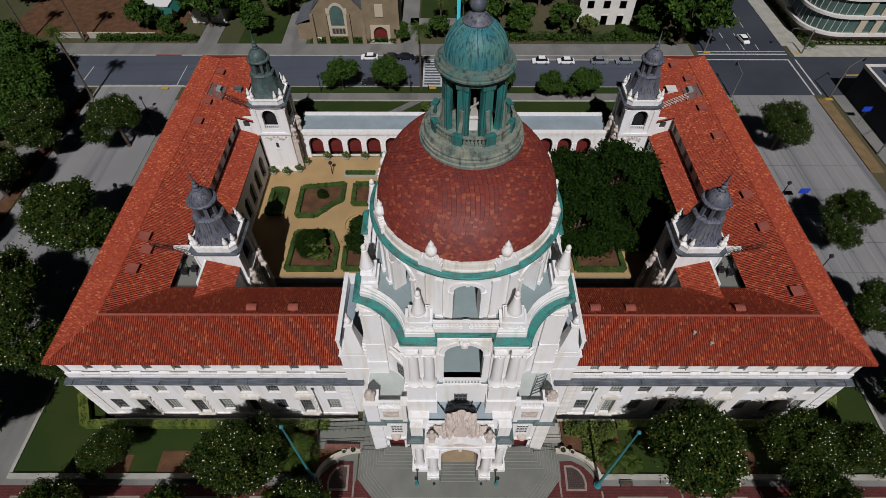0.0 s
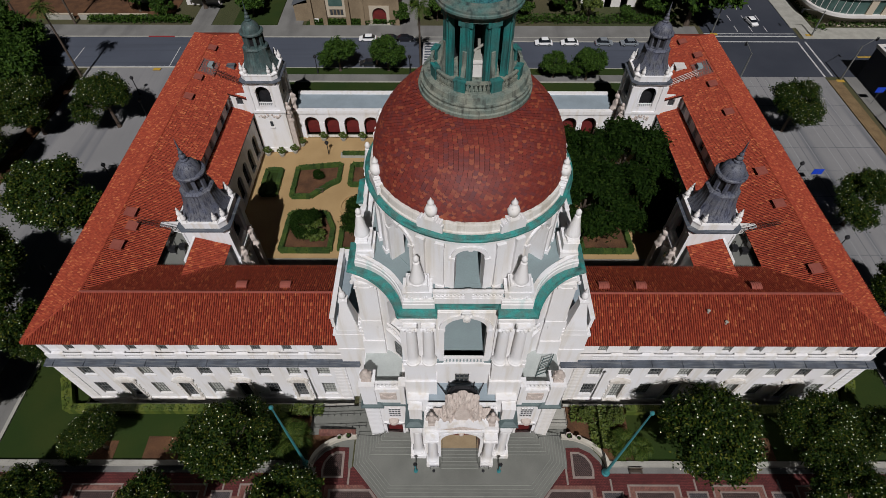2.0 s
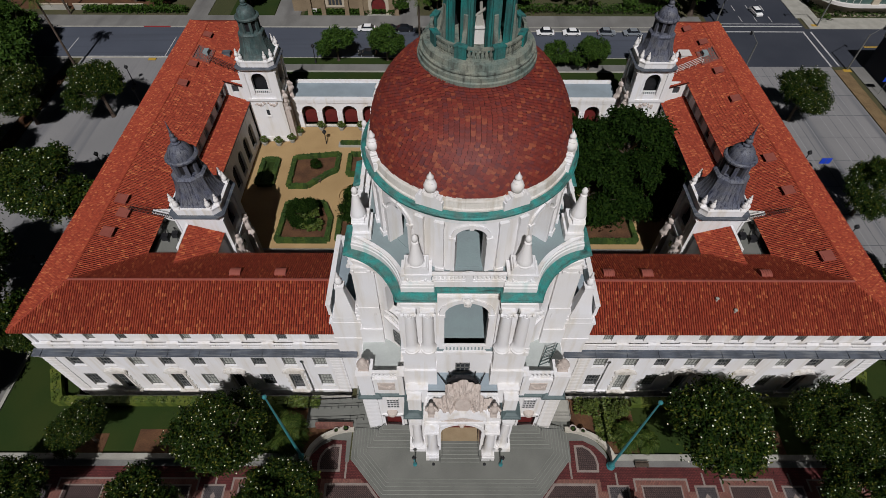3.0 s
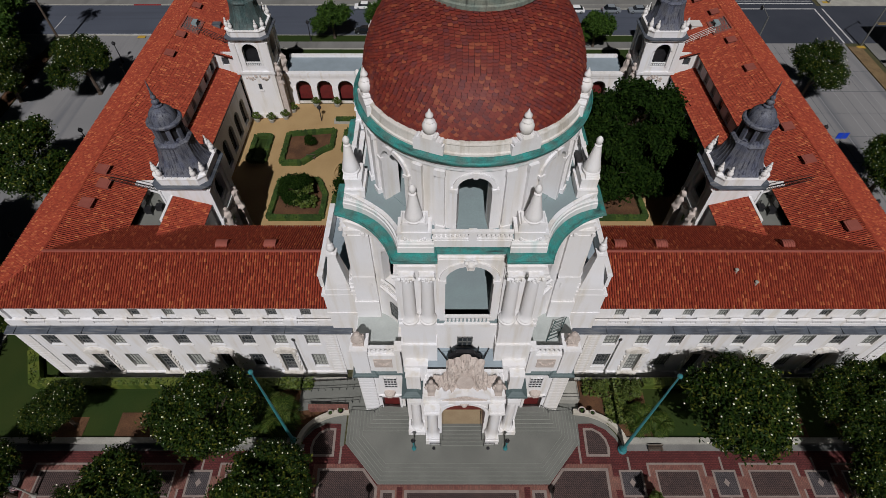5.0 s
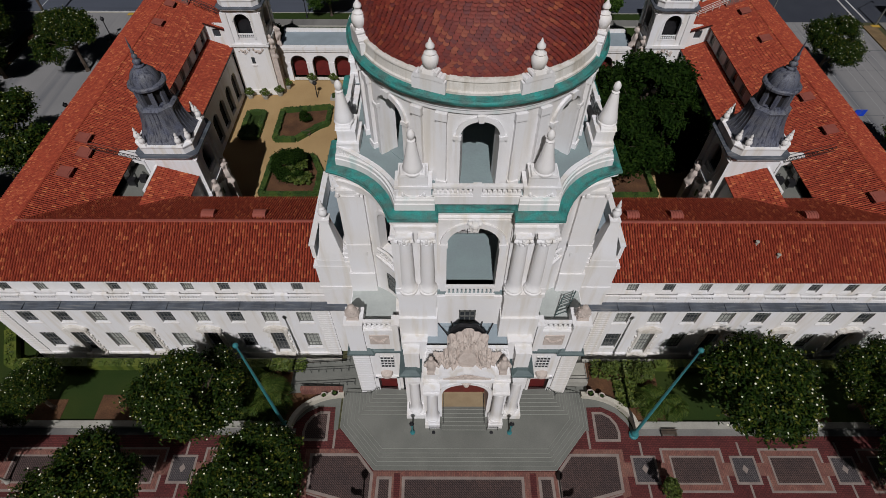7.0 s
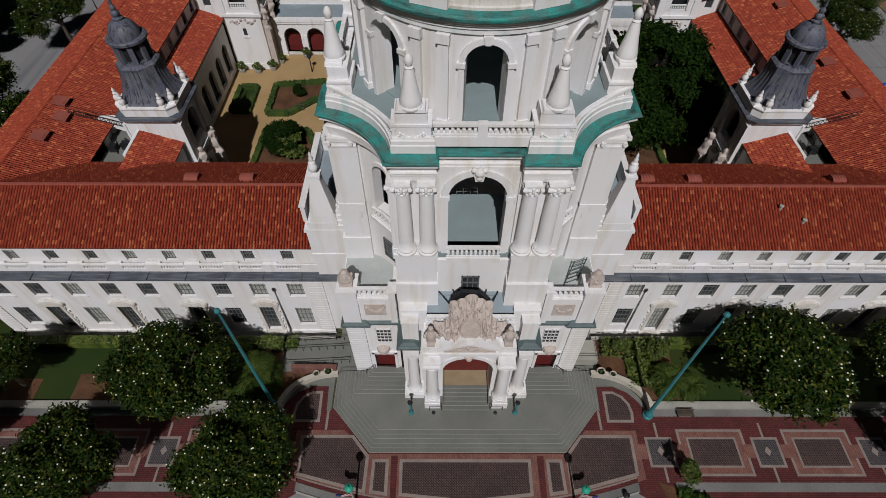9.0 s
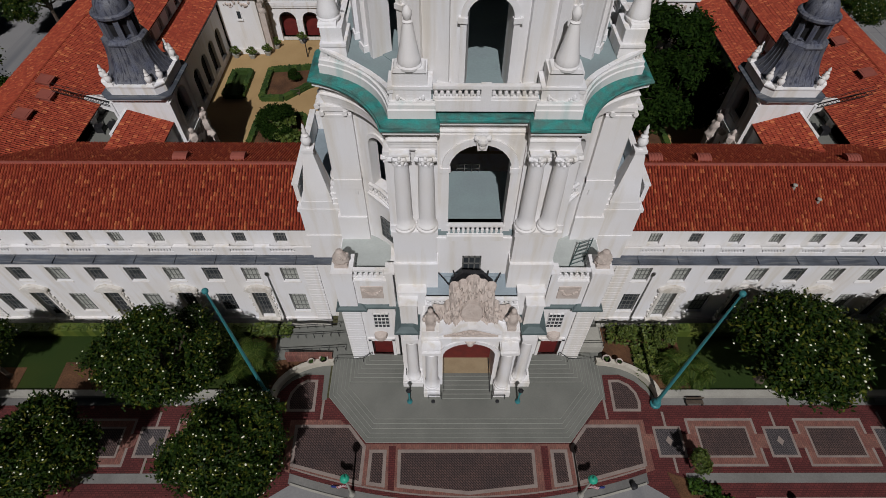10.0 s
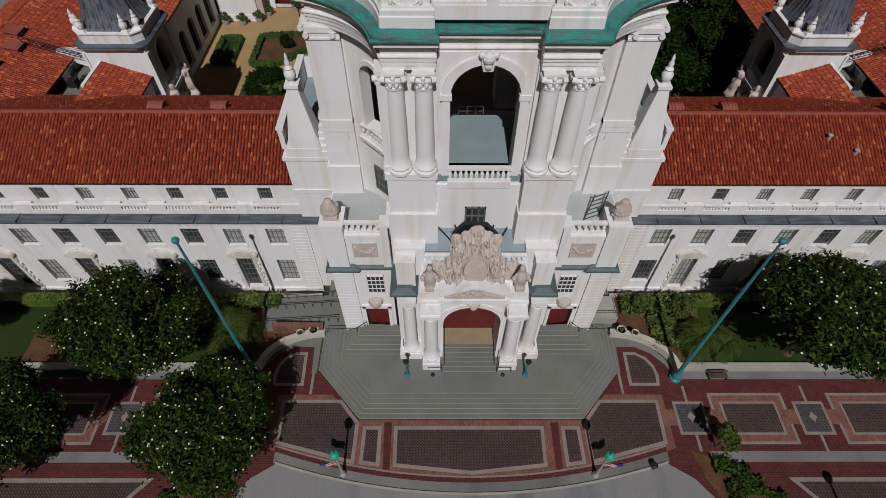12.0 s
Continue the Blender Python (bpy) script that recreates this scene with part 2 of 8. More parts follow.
GREENGLASS = mat("green glass facade", (0.045, 0.085, 0.075), (0.07, 0.12, 0.105), 0.3, 0.15, grain=0, spec=0.6)
SIGNBLUE = mat("blue sign", (0.012, 0.05, 0.45), None, 1, 0.5, grain=0)
AWNING = mat("green canvas awning", (0.01, 0.095, 0.075), None, 1, 0.8, grain=0.1)
CYAN = mat("turquoise banner", (0.05, 0.55, 0.65), None, 1, 0.7, grain=0)
FLAGRED = mat("red flag cloth", (0.35, 0.02, 0.03), None, 1, 0.9, grain=0)
FLAGBLUE = mat("blue flag cloth", (0.02, 0.03, 0.16), None, 1, 0.9, grain=0)
FLAGWHITE = mat("white flag cloth", (0.6, 0.6, 0.6), None, 1, 0.9, grain=0)
BANNERGREEN = mat("green lamp globe", (0.02, 0.30, 0.20), None, 1, 0.5, grain=0)


# ---- building blocks ----
def flat(u, d, z):
    return (u, d, z)


class Shape:
    """Vertices and faces gathered for one mesh."""

    def __init__(self):
        self.v, self.f = [], []

    def add(self, vs, fs):
        k = len(self.v)
        self.v += vs
        self.f += [tuple(k + i for i in f) for f in fs]
        return self

    def box(self, x0, x1, y0, y1, z0, z1, to=flat):
        x0, x1, y0, y1, z0, z1 = min(x0, x1), max(x0, x1), min(y0, y1), max(y0, y1), min(z0, z1), max(z0, z1)
        return self.add([to(x, y, z) for x in (x0, x1) for y in (y0, y1) for z in (z0, z1)],
                        [(0, 1, 3, 2), (4, 6, 7, 5), (0, 4, 5, 1), (2, 3, 7, 6), (0, 2, 6, 4), (1, 5, 7, 3)])

    def taper(self, cx, cy, a, b, z0, z1, a2=None, b2=None):
        """A block of half-widths a, b below and a2, b2 above."""
        a2, b2 = (a if a2 is None else a2), (b if b2 is None else b2)
        return self.add([(cx + sx * p, cy + sy * q, z) for sx, sy in ((-1, -1), (1, -1), (1, 1), (-1, 1)) for p, q, z in ((a, b, z0), (a2, b2, z1))],
                        [(0, 2, 3, 1), (2, 4, 5, 3), (4, 6, 7, 5), (6, 0, 1, 7), (0, 6, 4, 2), (1, 3, 5, 7)])

    def loft(self, rings, closed=True, caps=True):
        """Rings of equal count, joined one to the next."""
        k = len(rings[0])
        fs = []
        for j in range(len(rings) - 1):
            for i in range(k if closed else k - 1):
                fs.append((j * k + i, j * k + (i + 1) % k, (j + 1) * k + (i + 1) % k, (j + 1) * k + i))
        if caps:
            fs += [tuple(reversed(range(k))), tuple((len(rings) - 1) * k + i for i in range(k))]
        return self.add([p for r in rings for p in r], fs)

    def lathe(self, prof, cx=0.0, cy=0.0, k=24, turn=0.0, caps=True):
        return self.loft([[(cx + r * math.cos(turn + 2 * math.pi * i / k), cy + r * math.sin(turn + 2 * math.pi * i / k), z) for i in range(k)] for r, z in prof], caps=caps)

    def prism(self, poly, z0, z1):
        return self.loft([[(x, y, z) for x, y in poly] for z in (z0, z1)])

    def slab(self, poly, d0, d1, to=flat):
        """A polygon in (u, z), given depth d0..d1."""
        k = len(poly)
        return self.add([to(u, d0, z) for u, z in poly] + [to(u, d1, z) for u, z in poly],
                        [tuple(range(k)), tuple(k + i for i in reversed(range(k)))] + [(i, k + i, k + (i + 1) % k, (i + 1) % k) for i in range(k)])

    def wall(self, u0, u1, z0, z1, d0, d1, holes=(), to=flat, step=None):
        """A wall with openings (left, right, sill, spring, arched)."""
        def solid(a, b, lo, hi):
            if b - a < 1e-4 or hi - lo < 1e-4:
                return
            k = max(1, math.ceil((b - a) / step)) if step else 1
            for i in range(k):
                p, q = a + (b - a) * i / k, a + (b - a) * (i + 1) / k
                self.slab([(p, lo), (q, lo), (q, hi), (p, hi)], d0, d1, to)
        at = u0
        for a, b, sill, spring, arched in sorted(holes):
            solid(at, a, z0, z1)
            solid(a, b, z0, sill)
            if arched:
                r, c, k = (b - a) / 2, (a + b) / 2, 14
                arc = [(c - r * math.cos(math.pi * i / k), spring + r * math.sin(math.pi * i / k)) for i in range(k + 1)]
                for (p, zp), (q, zq) in zip(arc, arc[1:]):
                    self.slab([(p, zp), (q, zq), (q, z1), (p, z1)], d0, d1, to)
            else:
                solid(a, b, spring, z1)
            at = b
        solid(at, u1, z0, z1)
        return self

    def rod(self, p, q, r, k=6, r2=None):
        p, q = Vector(p), Vector(q)
        m = (q - p).to_track_quat("Z", "Y").to_matrix()
        r2 = r if r2 is None else r2
        return self.loft([[tuple(c + m @ Vector((s * math.cos(2 * math.pi * i / k), s * math.sin(2 * math.pi * i / k), 0))) for i in range(k)] for c, s in ((p, r), (q, r2))])

    def ball(self, c, r, k=10, sz=1.0):
        return self.lathe([(max(1e-3, r * math.sin(math.pi * j / 6)), c[2] - sz * r * math.cos(math.pi * j / 6)) for j in range(7)], c[0], c[1], k)


def data_of(name, s, material, smooth=False):
    me = bpy.data.meshes.new(name)
    me.from_pydata(s.v, [], s.f)
    me.materials.append(material)
    if smooth:
        me.polygons.foreach_set("use_smooth", [True] * len(me.polygons))
        me.set_sharp_from_angle(angle=radians(40))
    me.update()
    return me


def thing(name, label, category, base=(0, 0, 0), group="", kind=""):
    return tagged(place(new(name), base), label, category, group, kind)


def place(ob, base):
    ob.location = base
    return ob


def world_of(ob):
    m = Matrix.Translation(ob.location)
    return world_of(ob.parent) @ ob.matrix_parent_inverse @ m if ob.parent else m


def part(name, s, material, parent, label="", smooth=False):
    """Links a Shape as one mesh under a thing or a part; its vertices are in world coordinates."""
    ob = new(name, s if isinstance(s, bpy.types.Mesh) else data_of(name, s, material, smooth))
    ob.parent = parent
    ob.matrix_parent_inverse = world_of(parent).inverted()
    return tagged(ob, label)


def piece(name, mesh, parent, m):
    """One more object on a shared mesh, at the pose m."""
    ob = new(name, mesh)
    ob.parent = parent
    ob.matrix_parent_inverse = world_of(parent).inverted()
    ob.matrix_basis = m
    return ob


def solo(name, s, material, label, category, kind="", group="", smooth=False):
    return tagged(new(name, data_of(name, s, material, smooth)), label, category, group, kind)


def spin(cx, cy, a):
    """A map from a front that faces -y to the one turned by a about (cx, cy); u to the right, d outward, z up."""
    ca, sa = math.cos(a), math.sin(a)

    def to(u, d, z):
        x, y = u, -d
        return (cx + x * ca - y * sa, cy + x * sa + y * ca, z)
    return to


def round_map(cx, cy, r):
    """Wraps u (metres along a circle of radius r, from the front) and d (outward)."""
    def to(u, d, z):
        a = u / r - math.pi / 2
        return (cx + (r + d) * math.cos(a), cy + (r + d) * math.sin(a), z)
    return to

# ---- dome tower ----
TX, TY, DY = 0.04, 5.5, 4.72   # centre of the square tower, and of its drum
SIDES = [k * math.pi / 2 for k in range(4)]
EDGE, BLOCK, FACE = 6.6, 2.9, 11.93


def arc_of(off, sag=1.05):
    D, e = FACE + off, EDGE + off * 0.6
    c = math.sqrt(2) * (D - e)
    R = (c * c / 4 + sag * sag) / (2 * sag)
    m = (e + D) / 2 + (R - sag) / math.sqrt(2)
    half = math.asin(c / 2 / R)
    return m, R, half


def outline(off, n=10):
    """The tower's plan: four fronts with two column blocks each, concave corners between them."""
    pts = []
    for a in SIDES:
        to = spin(TX, TY, a)
        D, Dc, e, b = FACE + off, FACE - 1.0 + off, EDGE + off * 0.6, BLOCK - off * 0.3
        m, R, half = arc_of(off)
        loc = [(-e, D), (-b, D), (-b, Dc), (b, Dc), (b, D), (e, D)]
        for i in range(1, n):
            g = math.radians(225) - half + 2 * half * i / n
            loc.append((m + R * math.cos(g), m + R * math.sin(g)))
        pts += [to(u, d, 0)[:2] for u, d in loc]
    return pts


def band(rows):
    return Shape().loft([[(x, y, z) for x, y in outline(off)] for off, z in rows])


def corner_map(a, off):
    m, R, half = arc_of(off)
    to = spin(TX, TY, a)

    def at(u, d, z):
        g = math.radians(225) + u / R
        return to(m + (R - d) * math.cos(g), m + (R - d) * math.sin(g), z)
    return at, R * half


def baluster_row(s, u0, u1, d, z0, z1, to=flat, gap=0.42, rail=0.22, wide=0.34):
    """Rails and turned balusters between u0 and u1."""
    k = max(2, int(abs(u1 - u0) / 1.4))
    for i in range(k):
        p, q = u0 + (u1 - u0) * i / k, u0 + (u1 - u0) * (i + 1) / k
        s.box(p, q, d - wide / 2, d + wide / 2, z1 - rail, z1, to)
        s.box(p, q, d - wide / 2, d + wide / 2, z0, z0 + rail * 0.8, to)
    n = max(2, int(abs(u1 - u0) / gap))
    for i in range(n):
        u = u0 + (u1 - u0) * (i + 0.5) / n
        h = z1 - z0 - rail * 1.8
        for lo, hi, w in ((0, 0.25, 0.07), (0.25, 0.6, 0.11), (0.6, 1, 0.06)):
            s.box(u - w, u + w, d - w, d + w, z0 + rail * 0.8 + h * lo, z0 + rail * 0.8 + h * hi, to)
    return s


tower = thing("dome_tower", "white stucco tower with red tiled dome and green copper lantern", "tower", (TX, TY, 0))

# lower body, with the open well behind the loggia floor
s = Shape()
s.box(-6.5, 6.75, -5.2, 14.4, 0, 12.0).box(-6.5, 6.75, -5.2, 1.75, 12.0, 20.0)
part("lower_body", s, STUCCO, tower)
for a in SIDES:
    to = spin(TX, TY, a)
    for sg in (-1, 1):
        s = Shape().box(sg * 3.0, sg * 6.0, 9.33, 10.86, 22.1, 30.0, to)
        part("column_wall", s, STUCCO, tower)
        s = Shape().box(sg * 5.95, sg * 6.62, 9.33, 11.6, 22.3, 29.5, to).box(sg * 5.92, sg * 6.7, 9.33, 11.68, 22.1, 22.7, to)
        s.box(sg * 5.9, sg * 6.7, 9.33, 11.62, 29.1, 29.25, to).box(sg * 5.9, sg * 6.7, 9.33, 11.55, 29.6, 29.95, to)
        for d in (9.78, 11.48):
            s.rod(to(sg * 6.5, d, 29.45), to(sg * 6.84, d, 29.45), 0.2, 8)
        part("corner_anta", s, STUCCO, tower)
        s = Shape().box(sg * 3.0, sg * 6.7, 9.33, 11.96, 12.0, 18.1, to)
        s.box(sg * 3.1, sg * 6.55, 9.33, 11.71, 18.1, 21.6, to)
        s.box(sg * 3.0, sg * 6.65, 9.33, 11.86, 21.6, 22.1, to)
        part("column_pedestal", s, STUCCO, tower)

# lower arcade storey, one panel a side
for a in SIDES:
    to = spin(TX, TY, a)
    s = Shape().wall(-6.3, 6.3, 19.9, 30.6, 9.43, 10.56, [(-2.2, 2.2, 21.0, 27.7, True)], to)
    for i in range(14):
        g0, g1 = math.pi * i / 14, math.pi * (i + 1) / 14
        s.slab([(-2.2 * math.cos(g0), 27.7 + 2.2 * math.sin(g0)), (-2.2 * math.cos(g1), 27.7 + 2.2 * math.sin(g1)),
                (-2.75 * math.cos(g1), 27.7 + 2.75 * math.sin(g1)), (-2.75 * math.cos(g0), 27.7 + 2.75 * math.sin(g0))], 10.51, 10.76, to)
    for sg in (-1, 1):
        s.box(sg * 2.2, sg * 2.75, 10.51, 10.76, 21.0, 27.7, to)
        s.box(sg * 2.1, sg * 2.85, 10.51, 10.83, 27.4, 27.8, to)
    p = part("arch_wall", s, STUCCO, tower)
    s = Shape().slab([(-0.3, 29.6), (0.3, 29.6), (0.5, 30.75), (-0.5, 30.75)], 10.61, 11.0, to).ball(to(0, 11.0, 30.5), 0.4, 10).ball(to(-0.4, 10.95, 30.65), 0.22, 8).ball(to(0.4, 10.95, 30.65), 0.22, 8).ball(to(0, 11.0, 30.0), 0.26, 8)
    part("keystone", s, STUCCO, p)
    s = Shape().box(-2.3, 2.3, 10.21, 10.91, 19.9, 20.5, to)
    baluster_row(s, -2.3, 2.3, 10.66, 20.5, 21.75, to, 0.38)
    part("balustrade", s, STUCCO, tower)
for a in SIDES:
    at, half = corner_map(a, -1.35)
    s = Shape().wall(-half, half, 12.0, 30.6, -0.9, 0.0, [(-1.1, 1.1, 22.3, 26.6, True)], at, 0.6)
    p = part("concave_wall", s, STUCCO, tower)
    s = Shape()
    for u0 in (-half + 0.15, half - 0.95):
        s.box(u0, u0 + 0.8, -0.05, 0.4, 14, 30.3, at)
        s.box(u0 - 0.08, u0 + 0.88, -0.05, 0.6, 29.3, 30.3, at)
        s.box(u0 - 0.08, u0 + 0.88, -0.05, 0.6, 20.9, 22.1, at)
    for i in range(12):
        g0, g1 = math.pi * i / 12, math.pi * (i + 1) / 12
        s.slab([(-1.1 * math.cos(g0), 26.6 + 1.1 * math.sin(g0)), (-1.1 * math.cos(g1), 26.6 + 1.1 * math.sin(g1)),
                (-1.45 * math.cos(g1), 26.6 + 1.45 * math.sin(g1)), (-1.45 * math.cos(g0), 26.6 + 1.45 * math.sin(g0))], -0.02, 0.16, at)
    for sg in (-1, 1):
        s.box(sg * 1.1, sg * 1.45, -0.02, 0.16, 22.3, 26.6, at)
    part("pilaster", s, STUCCO, p)
    s = Shape().box(-1.5, 1.5, -0.05, 0.6, 21.3, 21.6, at)
    baluster_row(s, -1.4, 1.4, 0.35, 21.6, 22.6, at, 0.4, 0.16, 0.26)
    part("balconet", s, STUCCO, p)
    s = Shape().box(-0.75, 0.75, 0.0, 0.06, 16.2, 18.6, at)
    w = part("window", s, GLASS, p)
    s = Shape()
    for u in (-0.8, -0.3, 0.2, 0.7):
        s.box(u, u + 0.1, 0.05, 0.12, 16.2, 18.6, at)
    for z in (16.1, 16.9, 17.7, 18.5):
        s.box(-0.8, 0.8, 0.05, 0.12, z, z + 0.1, at)
    part("window_frame", s, FRAME, w)
part("arcade_floor", Shape().box(TX - 6.9, TX + 6.9, TY - 10.7, 1.75, 20.4, 21.0), DECK, tower, "pale grey floor of the open arcade")
s = Shape()
for x in (-1.3, -0.65, 0.0, 0.65):
    s.rod((x, 1.65, 21.0), (x, 1.65, 21.9), 0.03)
s.rod((-1.3, 1.65, 21.9), (0.65, 1.65, 21.9), 0.035).rod((-1.3, 1.65, 21.45), (0.65, 1.65, 21.45), 0.03)
part("well_rail", s, FRAME, tower)
part("arcade_ceiling", Shape().prism(outline(-1.5), 30.5, 30.9), STUCCO, tower)

# giant columns in pairs
col = Shape()
prof = [(0.86, 22.1), (0.86, 22.35), (0.74, 22.45), (0.8, 22.6), (0.72, 22.8), (0.64, 22.9)]
prof += [(0.64 - 0.09 * (i / 8) ** 1.6, 22.9 + 5.9 * i / 8) for i in range(1, 9)] + [(0.62, 28.85), (0.62, 29.0), (0.56, 29.05), (0.72, 29.5), (0.66, 29.6)]
col.lathe(prof, 0, 0, 20)
col_me = data_of("giant_column", col, STUCCO, True)
cap = Shape().box(-0.66, 0.66, -0.66, 0.66, 29.82, 29.97).lathe([(0.54, 29.0), (0.6, 29.2), (0.66, 29.55), (0.6, 29.85)], 0, 0, 12)
for i in range(10):
    g = 2 * math.pi * i / 10
    cap.ball((0.6 * math.cos(g), 0.6 * math.sin(g), 29.2), 0.15, 6, 1.5).ball((0.64 * math.cos(g + 0.31), 0.64 * math.sin(g + 0.31), 29.5), 0.14, 6, 1.4)
for sx in (-1, 1):
    for sy in (-1, 1):
        cap.rod((sx * 0.46, sy * 0.68, 29.64), (sx * 0.72, sy * 0.6, 29.64), 0.19, 8)
    cap.ball((0, sx * 0.66, 29.7), 0.14, 6)
cap_me = data_of("capital", cap, STUCCO)
for a in SIDES:
    to = spin(TX, TY, a)
    for u in (-5.58, -3.82, 3.82, 5.58):
        x, y, _ = to(u, 11.26, 0)
        o = piece("giant_column", col_me, tower, pose(x, y, 0, 0, 0, math.degrees(a)))
        c = new("capital", cap_me)
        c.parent = o

s = band([(-0.62, 29.9), (-0.62, 30.2), (-0.55, 30.22), (-0.55, 30.5), (-0.48, 30.52), (-0.48, 30.74), (-0.4, 30.78), (-0.4, 30.86), (-0.6, 30.92), (-0.6, 31.3), (-0.5, 31.36), (-0.45, 31.46), (-0.5, 31.48)])
part("entablature", s, STUCCO, tower)
part("corona", band([(-0.6, 31.44), (-0.3, 31.5), (-0.12, 31.6), (-0.12, 31.85), (-0.02, 31.95)]), STUCCO_T, tower)
part("copper_cornice", band([(0.0, 31.95), (0.12, 32.0), (0.12, 32.1), (0.03, 32.13), (0.0, 32.22), (-0.14, 32.26), (-0.6, 32.36), (-0.82, 32.4), (-0.84, 32.5)]), COPPER, tower, "weathered teal copper cornice cover")
part("parapet_base", band([(-0.74, 32.3), (-0.74, 33.0), (-0.82, 33.06), (-0.82, 33.35), (-0.95, 33.4), (-0.97, 33.5)]), STUCCO_T, tower)

# terrace round the drum
part("terrace_floor", Shape().prism(outline(-1.3), 32.9, 33.53), DECK, tower, "pale grey terrace floor")
s = Shape()
for a in SIDES:
    to = spin(TX, TY, a)
    s.box(-3.3, 3.3, 9.83, 10.83, 32.7, 33.5, to)
    baluster_row(s, -3.3, -0.3, 10.6, 33.5, 34.5, to, 0.36)
    baluster_row(s, 0.3, 3.3, 10.6, 33.5, 34.5, to, 0.36)
    s.box(-0.32, 0.32, 10.38, 10.83, 33.5, 34.55, to)
    at, half = corner_map(a, -1.05)
    k = 14
    for i in range(k):
        u0, u1 = -half + 2 * half * i / k, -half + 2 * half * (i + 1) / k
        h0, h1 = (0.3 + 0.75 * abs(2 * (i + j) / k - 1) ** 2 for j in (0, 1))
        for lo, hi in (((0.0, 0.0), (0.22, 0.22)), ((h0 - 0.2, h1 - 0.2), (h0, h1))):
            s.add([at(u, d, z) for u, za, zb in ((u0, lo[0], hi[0]), (u1, lo[1], hi[1])) for d, z in ((-0.25, 33.2 + za), (0.12, 33.2 + za), (0.12, 33.2 + zb), (-0.25, 33.2 + zb))],
                  [(0, 3, 2, 1), (4, 5, 6, 7), (0, 1, 5, 4), (1, 2, 6, 5), (2, 3, 7, 6), (3, 0, 4, 7)])
        hm = (h0 + h1) / 2
        if hm > 0.5:
            for q in (0.28, 0.72):
                u = u0 + (u1 - u0) * q
                s.box(u - 0.09, u + 0.09, -0.15, 0.03, 33.4, 33.25 + hm - 0.2, at)
        else:
            s.box(u0, u1, -0.2, 0.07, 33.4, 33.2 + hm, at)
part("terrace_balustrade", s, STUCCO, tower)
ped = Shape().box(-1.3, 1.3, -0.52, 1.1, 32.5, 34.3).box(-1.38, 1.38, -0.6, 1.15, 34.3, 34.5).box(-1.08, 1.08, -0.5, 0.95, 34.5, 35.45).taper(0, 0, 1.0, 0.62, 35.45, 35.7, 0.82, 0.6)
for i in range(13):
    ped.ball((-0.72 + 0.12 * i, -0.56, 33.75 - 0.36 * math.sin(math.pi * i / 12)), 0.06 + 0.05 * math.sin(math.pi * i / 12), 6)
for e in (-0.8, 0.8):
    ped.ball((e, -0.56, 33.7), 0.13, 6, 1.6)
    ped.rod((e, -0.56, 35.55), (e, 0.6, 35.55), 0.16, 8)
ped_me = data_of("pedestal", ped, STUCCO)
ob_prof = [(0.76, 35.6), (0.78, 35.75), (0.7, 35.85), (0.73, 36.0), (0.66, 36.3), (0.5, 37.05), (0.36, 37.9), (0.27, 38.3), (0.31, 38.37), (0.17, 38.45), (0.22, 38.55), (0.28, 38.73), (0.28, 38.92), (0.2, 39.1), (0.1, 39.22), (0.02, 39.25)]
obel_me = data_of("obelisk", Shape().lathe(ob_prof, 0, 0, 14), STUCCO, True)
for a in SIDES:
    to = spin(TX, TY, a)
    for u in (-4.7, 4.7):
        x, y, _ = to(u, 10.25, 0)
        o = piece("pedestal", ped_me, tower, pose(x, y, 0, 0, 0, math.degrees(a)))
        c = new("obelisk", obel_me)
        c.parent = o

# round drum with eight arches
RD = 8.95
rm = round_map(TX, DY, RD)
turn = 2 * math.pi * RD
holes = []
for k in range(8):
    c = turn * (k - 3.5) / 8 + turn / 16
    holes.append((c - 1.32, c + 1.32, 33.3, 38.3, True))
u_start = holes[0][0] - 0.9
s = Shape().wall(u_start, u_start + turn, 33.2, 40.5, -1.3, 0.0, holes, rm, 0.7)
drum = part("drum_wall", s, STUCCO, tower)
for k in range(8):
    c = turn * (k - 3.5) / 8 + turn / 16
    s = Shape()
    for i in range(12):
        g0, g1 = math.pi * i / 12, math.pi * (i + 1) / 12
        s.slab([(c - 1.32 * math.cos(g0), 38.3 + 1.32 * math.sin(g0)), (c - 1.32 * math.cos(g1), 38.3 + 1.32 * math.sin(g1)),
                (c - 1.68 * math.cos(g1), 38.3 + 1.68 * math.sin(g1)), (c - 1.68 * math.cos(g0), 38.3 + 1.68 * math.sin(g0))], -0.02, 0.2, rm)
    for sg in (-1, 1):
        s.box(c + sg * 1.32, c + sg * 1.68, -0.02, 0.2, 33.3, 38.3, rm)
        s.box(c + sg * 1.26, c + sg * 1.82, -0.02, 0.3, 38.0, 38.32, rm)
    s.slab([(c - 0.16, 39.6), (c + 0.16, 39.6), (c + 0.28, 40.15), (c - 0.28, 40.15)], 0, 0.34, rm)
    part("arch_surround", s, STUCCO, drum)
    for sg in (-1, 1):
        s = Shape().box(c + sg * 2.3, c + sg * 2.95, -0.02, 0.28, 33.3, 39.9, rm)
        s.box(c + sg * 2.22, c + sg * 3.03, -0.02, 0.4, 39.5, 40.1, rm)
        s.box(c + sg * 2.22, c + sg * 3.03, -0.02, 0.4, 33.3, 34.0, rm)
        part("drum_pilaster", s, STUCCO, drum)
part("drum_floor", Shape().lathe([(8.4, 33.1), (8.4, 33.6)], TX, DY, 48), DECK, tower)
